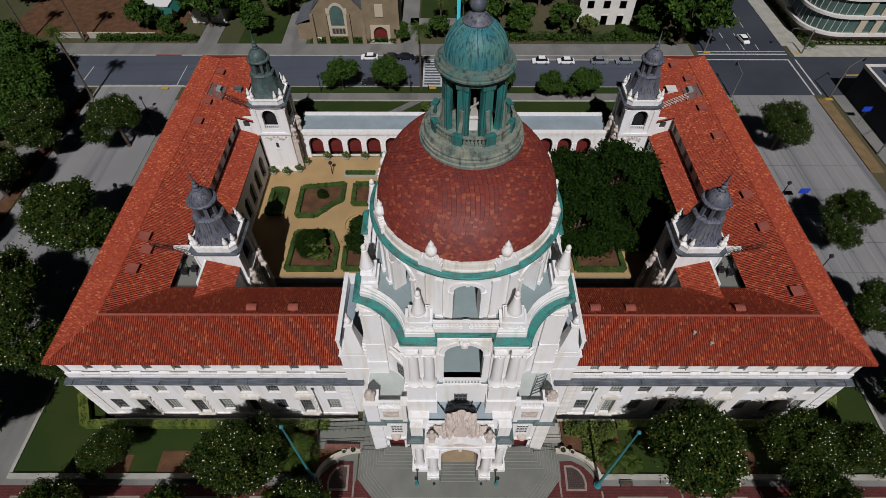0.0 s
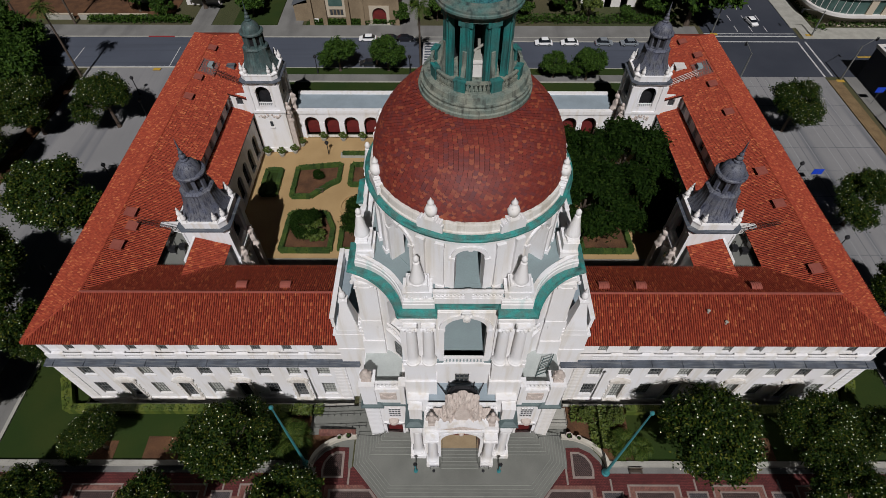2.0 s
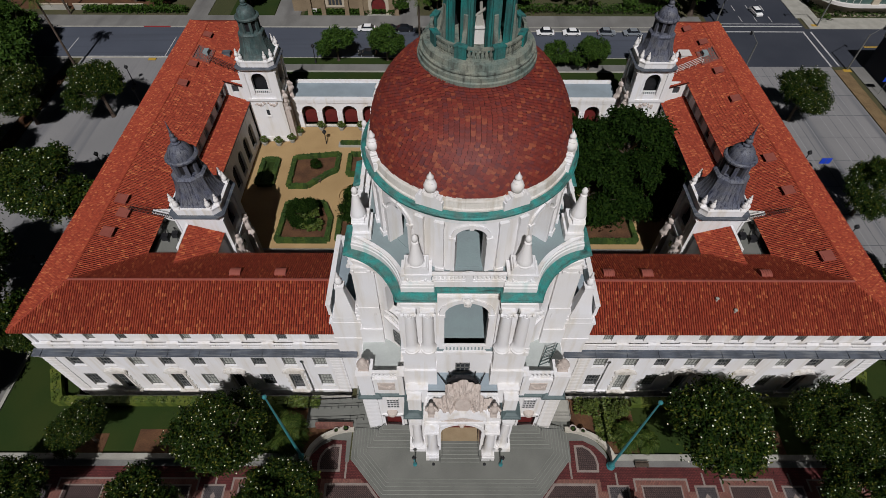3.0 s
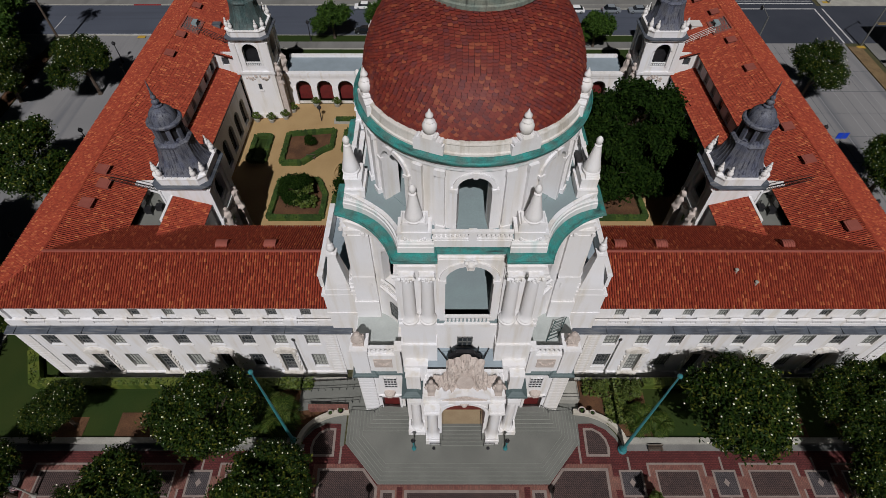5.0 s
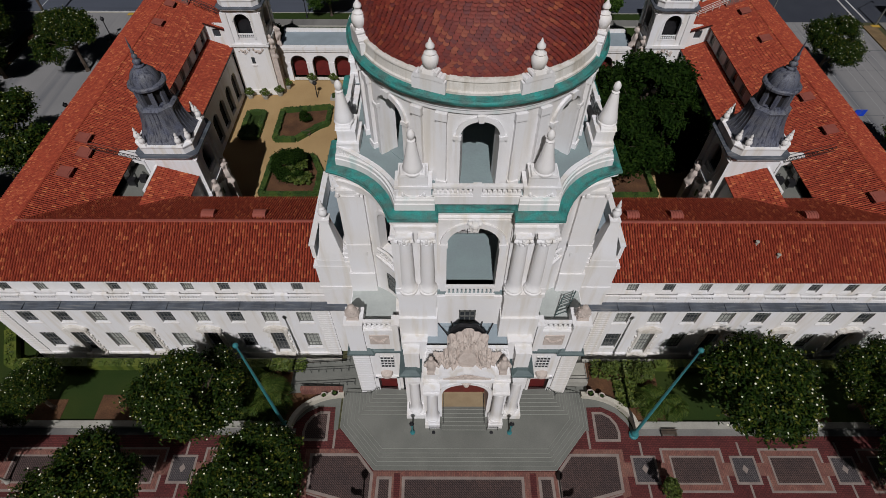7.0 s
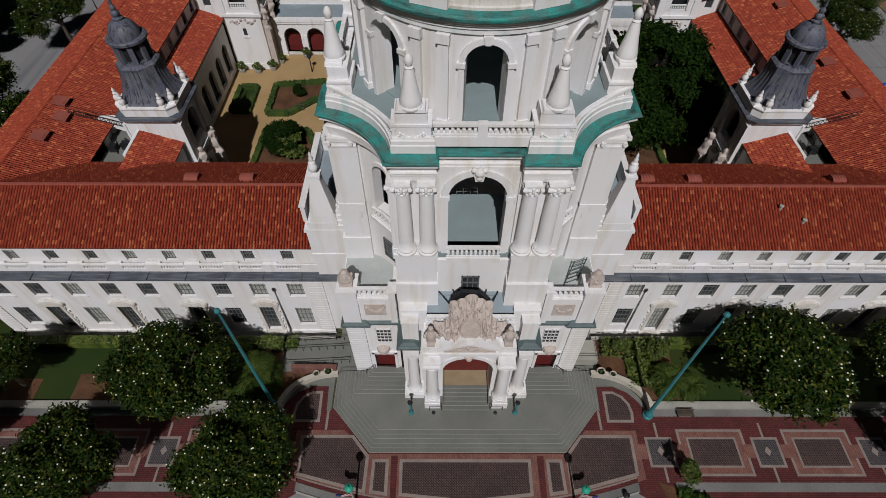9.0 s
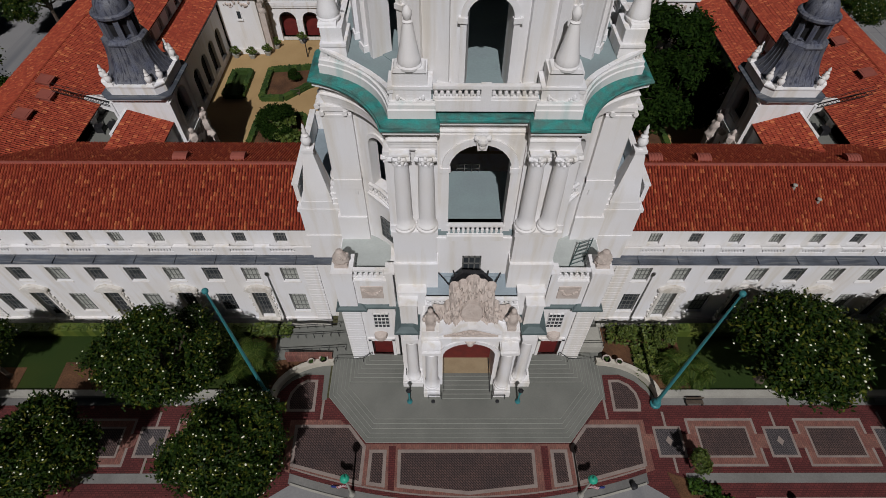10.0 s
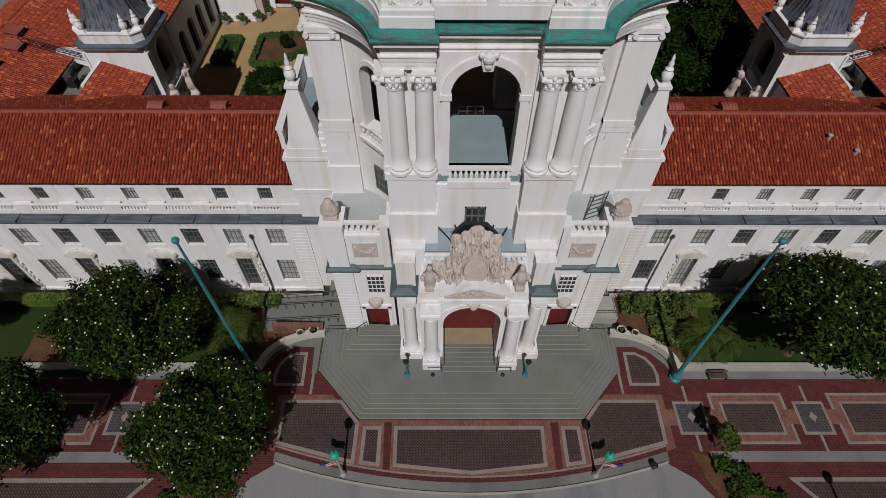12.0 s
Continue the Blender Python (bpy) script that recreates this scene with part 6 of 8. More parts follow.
s.box(-7.6, -7.2, 86.2, 98.3, 0.0, 0.008).box(-3.0, -2.6, 86.2, 98.3, 0.0, 0.008)
solo("crosswalk", s, PAINT, "white ladder crosswalk on the street", "road marking", "structure")
s = Shape()
s.box(68.3, 68.7, 83, 99, 0, 0.008).box(68.3, 92, 98.7, 99.1, 0, 0.008).box(91.5, 91.9, 82.7, 99, 0, 0.008).box(93.5, 93.9, 83, 99, 0, 0.008)
s.box(68, 92.5, 101.4, 101.9, 0, 0.008).box(68, 92.5, 102.8, 103.1, 0, 0.008)
for i in range(10):
    for x in (77.5, 81.5, 85.5):
        s.box(x, x + 0.18, 104 + 6 * i, 107 + 6 * i, 0, 0.008)
for x in (-71.1, -96.0):
    s.box(x, x + 0.2, 88.5, 95, 0, 0.008) if x < -80 else s.box(x, x + 0.2, 86.2, 95.5, 0, 0.008)
s.box(-90, -69, 86.3, 86.6, 0.004, 0.01)
solo("lane_marking", s, PAINT, "white painted lane lines", "road marking", "structure")
s = Shape()
for x in (72.6, 76.4, 80.2, 84.0, 87.8):
    s.box(x, x + 0.1, -60, 81.5, 0.0, 0.008)
solo("lane_marking", s, WALK2, "faint pale lines along the concrete street", "road marking", "structure")
s = Shape()
for i in range(17):
    s.box(67.6, 91.4, -40 + 7.4 * i, -39.92 + 7.4 * i, 0.0, 0.007)
for x in (70.7, 74.5, 82.1, 86.0):
    s.box(x, x + 0.07, -60, 82, 0.0, 0.0065)
solo("street_joint", s, ASPHALT, "dark joints between the concrete slabs", "road marking", "structure")
s = Shape().box(104, 116, 91.3, 91.6, 0, 0.008).box(104, 116, 91.9, 92.1, 0, 0.008)
solo("lane_marking", s, YELLOW, "double yellow lane line", "road marking", "structure")
for x, y in ((70.5, 102.5), (96, 102), (94.5, 80.8), (-73.5, 85.0), (-5, 85.4)):
    slab("tactile_plate", rect(x - 0.9, x + 0.9, y - 0.5, y + 0.5), 0.1, 0.19, YELLOW, "yellow tactile kerb ramp plate", "paving")

# front garden
for sg in (-1, 1):
    slab("lawn", rect(sg * 20.5, sg * 54.4, -9.7, -1.9), -0.3, 0.16, GRASS, "mown front lawn under the trees", "lawn")
    slab("lawn", rect(sg * 54.4, sg * 64.0, -9.7, 11.5), -0.3, 0.162, GRASS, "mown corner lawn", "lawn")
    slab("garden_kerb", rect(sg * 20.2, sg * 64.4, -10.4, -9.7), -0.3, 0.55, PALECON, "low cream garden wall along the lawn", "wall")
    slab("garden_kerb", rect(sg * 64.0, sg * 64.5, -9.7, 40), -0.3, 0.4, PALECON, "low cream garden wall along the lawn", "wall")
    slab("pavement", rect(sg * 19.5, sg * 70, -11.2, -10.4), -0.3, 0.05, WALK, "grey concrete strip")
    slab("planting_bed", rect(sg * 36, sg * 43.5, -9.6, -6.4), 0.1, 0.2, SOIL, "bare soil under the trees", "planting")
    slab("planting_bed", rect(sg * 47.5, sg * 54, -9.6, -7), 0.1, 0.2, SOIL, "bare soil under the trees", "planting")
    slab("planting_bed", [(sg * x, y) for x, y in ((15.2, -2.0), (15.2, -6.2), (17.4, -6.8), (19.2, -8.3), (20.0, -9.7), (24, -9.6), (24, -2.0))][::-sg], 0.0, 0.21, SOIL, "planting bed beside the terrace", "planting")
    # curved cheek wall
    s = Shape()
    pts = [(14.3 + 5.9 * math.sin(g), -6.4 - 4.1 * (1 - math.cos(g))) for g in np.linspace(0, math.pi / 2, 24)]
    for (x0, y0), (x1, y1) in zip(pts, pts[1:]):
        d = Vector((y1 - y0, -(x1 - x0))).normalized() * 0.27
        q = [(x0 - d.x, y0 - d.y), (x1 - d.x, y1 - d.y), (x1 + d.x, y1 + d.y), (x0 + d.x, y0 + d.y)]
        s.prism([(sg * x, y) for x, y in q][::sg], -0.2, 0.85)
    solo("cheek_wall", s, CREAM, "low curved cream wall beside the terrace", "wall", "structure")
    for k, (x, y) in enumerate(((15.3, -6.55), (16.6, -6.85))):
        q = 1.5 - 0.4 * k
        t = thing("garden_urn", "round buff bowl with a low plant on the curved wall", "planter", (sg * x, y, 0.85), "bowls on the wall")
        part("bowl", Shape().lathe([(0.16 * q, 0.85), (0.2 * q, 0.95), (0.14 * q, 1.05), (0.3 * q, 1.3), (0.34 * q, 1.4), (0.28 * q, 1.41), (0.24 * q, 1.3)], sg * x, y, 16), CARVED, t)
        part("soil", Shape().lathe([(0.25 * q, 1.24), (0.25 * q, 1.3)], sg * x, y, 14), SOIL, t, "dark soil in the bowl")
        plantlet = Shape()
        for _ in range(14):
            g, r = random.uniform(0, 6.28), random.uniform(0, 0.2) * q
            plantlet.ball((sg * x + r * math.cos(g), y + r * math.sin(g), 1.36 + random.uniform(0, 0.12)), 0.07 * q, 5)
        part("plant", plantlet, HEDGE, t, "low plant in the bowl")
slab("pavement", rect(-14.4, -11.9, -6.2, 0.3), -0.2, 0.98, CONCRETE, "grey landing beside the entrance")
slab("pavement", rect(11.9, 15.2, -6.2, 0.3), -0.2, 0.25, CONCRETE, "grey yard beside the entrance")
# ramp on one side
t = thing("ramp", "grey concrete ramp with black handrails and a white parapet", "ramp", (-18, -4, 0))
part("ramp_deck", Shape().add([(-22, -6.3, 0.1), (-14.4, -5.6, 1.0), (-14.4, -2.2, 1.0), (-22, -2.2, 0.1), (-22, -6.3, -0.1), (-14.4, -5.6, -0.1), (-14.4, -2.2, -0.1), (-22, -2.2, -0.1)], [(0, 1, 2, 3), (7, 6, 5, 4), (0, 4, 5, 1), (1, 5, 6, 2), (2, 6, 7, 3), (3, 7, 4, 0)]), CONCRETE, t)
part("ramp_wall", Shape().box(-19.5, -14.4, -6.3, -5.8, 0, 1.5), BRICKPINK, t)
s = Shape()
for y in (-5.4, -3.6, -2.4):
    s.rod((-21.5, y, 1.05), (-13, y, 1.95), 0.04)
    for i in range(10):
        s.rod((-21.5 + 0.94 * i, y, 0.1 + 0.1 * i), (-21.5 + 0.94 * i, y, 1.05 + 0.1 * i), 0.03)
part("handrail", s, IRON, t)
t = thing("service_steps", "small white landing with a black rail by the side door", "steps", (13.6, -3.5, 0))
part("landing", Shape().box(12.2, 15.2, -5.2, -2.6, 0, 1.4), PALECON, t)
part("rail", Shape().rod((12.4, -5.1, 2.3), (15.1, -5.1, 2.3), 0.04).rod((15.1, -5.1, 1.4), (15.1, -5.1, 2.3), 0.03).rod((12.4, -5.1, 1.4), (12.4, -5.1, 2.3), 0.03).rod((15.1, -2.7, 2.3), (15.1, -5.1, 2.3), 0.04), IRON, t)

# plaza
plaza = tagged(new("plaza", data_of("plaza", Shape().prism(rect(-90, 90, -40, -10.4), -0.3, 0.015), BRICKRED)), "red brick plaza with pale stone bands and dark brick panels", "pavement", kind="structure")


def panel(poly, edge=0.32, fill=None, name="panel", z=0.0):
    part("stone_band", Shape().prism(poly, 0.01, 0.045 + z), BAND, plaza)
    part(name, Shape().prism(inset(poly, edge), 0.02, 0.052 + z), fill or BRICKDARK, plaza)


def walkway(poly, fill):
    part("brick_field", Shape().prism(poly, 0.005, 0.03), fill, plaza)


walkway([(-18.0, -12.75), (-12.9, -12.75), (-10.2, -15.2), (10.4, -15.2), (12.7, -12.75), (18.1, -12.75), (18.1, -17.7), (12, -19.6), (0, -20.6), (-12, -19.6), (-18.0, -17.7)], BRICKPINK)
panel([(-6.9, -15.75), (6.6, -15.75), (6.55, -19.3), (0, -19.95), (-6.85, -19.3)])
for sg in (-1, 1):
    P = lambda pts: [(sg * x + (0.15 if sg > 0 else 0), y) for x, y in pts][::sg]
    part("red_strip", Shape().prism(P([(7.1, -15.4), (7.8, -15.4), (7.7, -19.6), (7.1, -19.7)]), 0.01, 0.047), BRICKRED, plaza)
    panel(P([(8.0, -15.75), (9.7, -15.75), (9.8, -19.05), (8.0, -19.3)]))
    panel(P([(11.9, -13.25), (17.45, -13.25), (17.3, -17.35), (10.2, -19.1), (10.1, -15.4)]))
    o = 0.0 if sg > 0 else -0.45
    part("concrete_strip", Shape().prism([(sg * x + o, y) for x, y in ((14.2, -6.2), (14.2, -10.6), (20.0, -10.6), (19.3, -9.0), (18.0, -7.4), (16.4, -6.6))][::-sg], 0.0, 0.03), CONCRETE, plaza)
    part("red_strip", Shape().prism([(sg * x + o, y) for x, y in ((14.8, -7.8), (14.6, -12.7), (20.0, -12.7), (19.9, -11.3), (19.2, -9.7), (18.1, -8.5), (16.6, -7.75))][::-sg], 0.0, 0.042), BRICKRED, plaza)
    panel([(sg * x + o, y) for x, y in ((15.35, -8.35), (16.55, -8.35), (17.5, -8.9), (18.1, -9.8), (18.3, -10.8), (18.15, -11.88), (15.25, -11.88))][::-sg], 0.3)
    part("stone_line", Shape().prism([(sg * x + o, y) for x, y in ((14.35, -10.6), (14.35, -12.7), (14.6, -12.7), (14.6, -10.6))][::sg], 0.0, 0.05), BAND, plaza)
    # curved lower border
    pts = [(x, -21.55 + 0.0088 * x * x) for x in np.linspace(0, 17.2, 12)]
    for w0, w1, fill, z in ((0.0, 0.95, WALK, 0.06), (0.95, 1.35, BRICKRED, 0.05), (1.35, 1.5, BAND, 0.055)):
        s = Shape()
        for (x0, y0), (x1, y1) in zip(pts, pts[1:]):
            s.prism([(sg * x0, y0 + w0), (sg * x1, y1 + w0), (sg * x1, y1 + w1), (sg * x0, y0 + w1)][::sg], 0.01, z)
        part("curved_border", s, fill, plaza)
    # walk along the lawn
    walkway(rect(sg * 19.2, sg * 80, -18.0, -11.9), BRICKRED)
    for i in range(5):
        c = 20.25 + 11.2 * i
        panel(rect(sg * (c - 1.4), sg * (c + 1.45), -16.54, -13.44), 0.25, PANELGREY)
        part("diamond", Shape().prism([(sg * c - 0.35, -14.9), (sg * c, -15.4), (sg * c + 0.35, -14.9), (sg * c, -14.4)], 0.03, 0.062), BAND, plaza)
        part("stone_line", Shape().prism(rect(sg * c - 0.12, sg * c + 0.12, -13.44, -11.9), 0.01, 0.043), BAND, plaza)
        part("stone_line", Shape().prism(rect(sg * c - 0.12, sg * c + 0.12, -18, -16.54), 0.01, 0.043), BAND, plaza)
        part("stone_band", Shape().prism(rect(sg * (c + 2.1), sg * (c + 9.1), -17.4, -12.6), 0.005, 0.036), BAND, plaza)
        part("salmon_band", Shape().prism(rect(sg * (c + 2.35), sg * (c + 8.85), -17.15, -12.85), 0.01, 0.04), BRICKPINK, plaza)
        panel(rect(sg * (c + 3.0), sg * (c + 8.2), -16.55, -13.45), 0.2)
        part("salmon_band", Shape().prism(rect(sg * (c + 1.45), sg * (c + 2.35), -15.6, -14.2), 0.01, 0.041), BRICKPINK, plaza)
        part("salmon_band", Shape().prism(rect(sg * (c + 8.85), sg * (c + 9.8), -15.6, -14.2), 0.01, 0.041), BRICKPINK, plaza)
    part("salmon_band", Shape().prism(rect(sg * 18.0, sg * 18.85, -15.7, -14.2), 0.01, 0.042), BRICKPINK, plaza)
    part("concrete_strip", Shape().prism(rect(sg * 21.0, sg * 80, -18.9, -18.0), 0.01, 0.05), WALK, plaza)
    walkway([(sg * x, y) for x, y in ((24, -19.6), (80, -19.6), (80, -30), (33, -30))][::sg], BRICKRED)
    panel([(sg * x, y) for x, y in ((27, -20.2), (60, -20.2), (60, -28), (34, -28))][::sg], 0.35)
    part("soil_bed", Shape().prism([(sg * 19.2, -17.9), (sg * 22.0, -18.9), (sg * 26, -22.5), (sg * 30, -28), (sg * 22, -24), (sg * 20, -20.5)][::sg], 0.01, 0.07), SOIL, plaza)
bay = [(x, -21.6 + 0.0088 * x * x) for x in np.linspace(-17.0, 17.0, 17)]
road = [(20.2, -21.8), (21.0, -40), (-21.0, -40), (-20.2, -21.8), (-19.0, -20.3)] + bay + [(19.0, -20.3)]
solo("road", Shape().prism(road, 0.0, 0.03), ROADPALE, "pale grey street in front of the plaza", "road", "structure")
s = Shape()
for (x0, y0), (x1, y1) in zip(bay, bay[1:]):
    s.prism([(x0, y0), (x1, y1), (x1, y1 + 0.18), (x0, y0 + 0.18)], 0.0, 0.16)
solo("kerb", s, PALECON, "curved pale kerb of the plaza", "kerb", "structure")

# ---- court garden ----
slab("court_floor", rect(-39.6, 39.6, 24.3, 57.2), 0, 1.5, PATH, "tan paved courtyard floor", "floor")
slab("court_kerb", rect(-39.6, 39.6, 24.05, 24.3), 0, 1.62, PALECON, "pale edge of the courtyard", "kerb")
slab("basement_floor", rect(-39.6, 39.6, 13.0, 24.05), -0.02, 0.03, WALK, "low dark yard behind the front wing", "floor")


def leaf_strip(s, poly, z, rng, dens=26, size=0.16):
    """Small leaves over the top and sides of a clipped hedge."""
    n = len(poly)
    for i in range(n):
        (x0, y0), (x1, y1) = poly[i], poly[(i + 1) % n]
        l = math.hypot(x1 - x0, y1 - y0)
        for _ in range(int(l * dens)):
            t, w, h = rng.random(), rng.uniform(-0.42, 0.42), rng.random()
            nx, ny = -(y1 - y0) / l, (x1 - x0) / l
            top = rng.random() < 0.6
            c = Vector((x0 + (x1 - x0) * t + nx * (w if top else math.copysign(0.42, w)), y0 + (y1 - y0) * t + ny * (w if top else math.copysign(0.42, w)), z[0] + (z[1] - z[0]) * (1 if top else h) + rng.uniform(-0.03, 0.08)))
            a, b = Vector((rng.uniform(-1, 1), rng.uniform(-1, 1), rng.uniform(-0.5, 0.5))).normalized() * size, Vector((rng.uniform(-1, 1), rng.uniform(-1, 1), rng.uniform(0, 1))).normalized() * size
            s.add([tuple(c - a), tuple(c + b), tuple(c + a), tuple(c - b)], [(0, 1, 2, 3)])


HR = random.Random(11)


def hedge(poly, z0, z1, w=0.42, closed=True, label="clipped green box hedge", material=None):
    t = Shape()
    n = len(poly)
    for i in range(n if closed else n - 1):
        (x0, y0), (x1, y1) = poly[i], poly[(i + 1) % n]
        l = math.hypot(x1 - x0, y1 - y0)
        nx, ny, ex, ey = -(y1 - y0) / l * w, (x1 - x0) / l * w, (x1 - x0) / l * w, (y1 - y0) / l * w
        k = max(1, int(l / 0.7))
        for j in range(k):
            a, b = j / k, (j + 1) / k
            h = z1 + HR.uniform(-0.06, 0.06)
            q = [(x0 + (x1 - x0) * f + sx * nx, y0 + (y1 - y0) * f + sx * ny) for f, sx in ((a, 1), (a, -1), (b, -1), (b, 1))]
            t.prism([q[0], q[1], q[2], q[3]], z0, h)
    if closed:
        leaf_strip(t, poly, (z0, z1), HR)
    else:
        for p, q in zip(poly, poly[1:]):
            leaf_strip(t, [p, q], (z0, z1), HR, 16)
    return solo("hedge", t, material or HEDGE, label, "hedge", "stuff")


for sg in (-1, 1):
    beds = [[(31.0, 25.9), (22.3, 25.9), (22.3, 31.0), (24.0, 34.8), (30.6, 34.8)], [(31.4, 39.2), (27.8, 39.2), (24.5, 42.6), (22.9, 43.6), (22.9, 48.3), (31.4, 47.2)],
            [(37.4, 39.8), (34.6, 39.8), (34.6, 46.6), (37.4, 46.6)], [(20.6, 42.5), (14, 42.5), (14, 48.2), (20.6, 48.2)], [(20.6, 26), (14, 26), (14, 31), (20.6, 31)]]
    for i, b in enumerate(beds):
        poly = [(sg * x, y) for x, y in b]
        if i != 2:
            slab("garden_bed", poly, 1.5, 1.56, SOIL, "bare soil bed inside the clipped hedge", "planting")
        else:
            slab("garden_bed", poly, 1.5, 1.57, GRASS, "small grass plot in the court", "lawn")
        hedge(poly, 1.5, 2.25)
    slab("planter_box", rect(sg * 16.3, sg * 23.4, 50.7, 52.0), 1.5, 1.95, PALECON, "long pale planter box", "planter")
    hedge([(sg * 16.7, 51.35), (sg * 23.0, 51.35)], 1.9, 2.5, 0.4, False, "low planting in the long box")
t = thing("fountain", "round tan stone fountain basin in the court garden", "fountain", (-18.6, 36.8, 1.5))
part("basin", Shape().lathe([(3.3, 1.5), (3.3, 2.0), (2.9, 2.0), (2.9, 1.6), (0.4, 1.6)], -18.6, 36.8, 32), PATH, t)
part("pedestal", Shape().lathe([(0.5, 1.6), (0.3, 2.2), (0.9, 2.6), (1.0, 2.7), (0.3, 2.7), (0.2, 3.4), (0.02, 3.6)], -18.6, 36.8, 14), CARVED, t)
t = thing("bench", "dark wooden garden bench", "bench", (-26.3, 40.6, 1.5), "benches")
part("seat", Shape().box(-27.1, -25.5, 40.4, 40.85, 1.9, 1.97), BARK, t)
part("backrest", Shape().box(-27.1, -25.5, 40.85, 40.92, 1.97, 2.4), BARK, t)
part("leg", Shape().box(-27.0, -26.9, 40.4, 40.9, 1.5, 1.9), BARK, t)
part("leg", Shape().box(-25.7, -25.6, 40.4, 40.9, 1.5, 1.9), BARK, t)
for sg in (-1, 1):
    hedge([(sg * 24, -2.6), (sg * 52, -2.6)], 0.1, 1.25, 0.55, False, "yellow-green hedge along the sunken area", LEAF3)
    hedge([(sg * 56.2, -2.6), (sg * 58.6, 2.2), (sg * 58.6, 11)], 0.1, 1.2, 0.7, False, "yellow-green hedge round the corner", LEAF3)
    hedge([(sg * 52, -2.6), (sg * 56.2, -2.6)], 0.1, 1.25, 0.55, False, "yellow-green hedge along the sunken area", LEAF3)

# ---- trees ----
def crown_shape(rng, rx, rz, zc, clumps, leaves, size, bloom=0):
    """Leaf clumps scattered through an uneven crown; returns leaves and flowers."""
    s, fl = [], Shape()
    vs, fs = [], []
    lobes = []
    lobes.append((Vector((0, 0, zc + 0.42 * rz)), 0.5))
    for i in range(12):
        g, zz = i * 2.4 + rng.uniform(-0.4, 0.4), -0.35 + 1.3 * ((i * 0.618 + rng.uniform(0, 0.2)) % 1.0)
        q = math.sqrt(max(0.05, 1 - min(1, abs(zz)) ** 2))
        k = rng.uniform(0.5, 0.68)
        lobes.append((Vector((math.cos(g) * q * rx * k, math.sin(g) * q * rx * k, zc + zz * rz * k)), rng.uniform(0.3, 0.46)))
    for c in range(clumps):
        ctr0, lr = lobes[c % 13]
        d = Vector((rng.gauss(0, 1), rng.gauss(0, 1), rng.gauss(0.2, 0.9))).normalized()
        d = (d + 0.55 * (ctr0 - Vector((0, 0, zc))).normalized()).normalized()
        r = lr * (0.9 + 0.4 * noise.noise(d * 2.3 + ctr0)) * rng.uniform(0.7, 1.08)
        ctr = ctr0 + Vector((d.x * rx * r, d.y * rx * r, d.z * rz * r))
        cr = rx * rng.uniform(0.07, 0.15)
        for _ in range(leaves):
            o = Vector((rng.gauss(0, 1), rng.gauss(0, 1), rng.gauss(0, 0.7)))
            p = ctr + o * cr * 0.6
            n = (d * 0.7 + Vector((rng.gauss(0, 0.85), rng.gauss(0, 0.85), rng.gauss(0.3, 0.85)))).normalized()
            a = n.orthogonal().normalized()
            a = (a * math.cos(rng.uniform(0, 6.3)) + n.cross(a) * math.sin(rng.uniform(0, 6.3))).normalized()
            b = n.cross(a) * size * 0.45
            a = a * size * rng.uniform(0.7, 1.2)
            k = len(vs)
            vs += [tuple(p - a), tuple(p - b - n * size * 0.08), tuple(p + a), tuple(p + b - n * size * 0.08)]
            fs.append((k, k + 1, k + 2, k + 3))
        if bloom and rng.random() < bloom and d.z > -0.3:
            p = ctr + d * cr * 1.15
            fl.ball(tuple(p), rng.uniform(0.05, 0.1), 5, rng.uniform(0.5, 1.0))
    s = Shape()
    s.v, s.f = vs, fs
    return s, fl


def tree_kind(name, label, rng, rx, rz, h, leaf, clumps=230, leaves=34, size=0.3, bloom=0.0, trunk=0.3):
    t = thing(name, label, "tree", (0, 0, 0))
    zc = h - rz
    s = Shape().lathe([(trunk * 1.6, -0.1), (trunk * 1.1, 0.5), (trunk * 0.9, zc * 0.55), (trunk * 0.7, zc)], 0, 0, 8)
    for i in range(9):
        g = i * 2.4 + rng.uniform(-0.3, 0.3)
        q = Vector((math.cos(g), math.sin(g), 0)) * rx * rng.uniform(0.45, 0.75)
        m1 = Vector((q.x * 0.45, q.y * 0.45, zc * rng.uniform(0.75, 1.05)))
        s.rod((0, 0, zc * rng.uniform(0.4, 0.8)), m1, trunk * 0.5, 6, trunk * 0.32)
        s.rod(m1, (q.x, q.y, zc + rz * rng.uniform(0.0, 0.55)), trunk * 0.32, 5, trunk * 0.1)
    part("trunk", s, BARK, t)
    lv, fl = crown_shape(rng, rx, rz, zc, clumps, leaves, size, bloom)
    c = part("crown", lv, leaf, t)
    if bloom:
        tagged(part("blossom", fl, BLOOM, c, "white flowers"), kind="stuff")
    return t


TR = random.Random(21)
MAG = [tree_kind("magnolia_tree", "dark green magnolia tree with scattered white flowers", random.Random(30 + i), 5.3, 5.1, 11.4, LEAF, 520, 80, 0.2, 0.42) for i in range(3)]
OAK = [tree_kind("shade_tree", "dense green street tree", random.Random(50 + i), 5.0, 4.2, 9.5, LEAF2, 300, 40, 0.32) for i in range(2)]
FAR = [tree_kind("shade_tree", "dense green street tree", random.Random(60 + i), 5.0, 4.2, 9.5, LEAF2, 170, 26, 0.5) for i in range(2)]
YOUNG = tree_kind("young_tree", "small yellow-green young tree", random.Random(70), 2.0, 2.1, 4.6, LEAF3, 90, 26, 0.24, 0.0, 0.1)
BIGOAK = tree_kind("court_oak", "large dark green oak filling the courtyard", random.Random(80), 8.2, 5.6, 13.0, LEAFDARK, 520, 46, 0.38)
used = set()


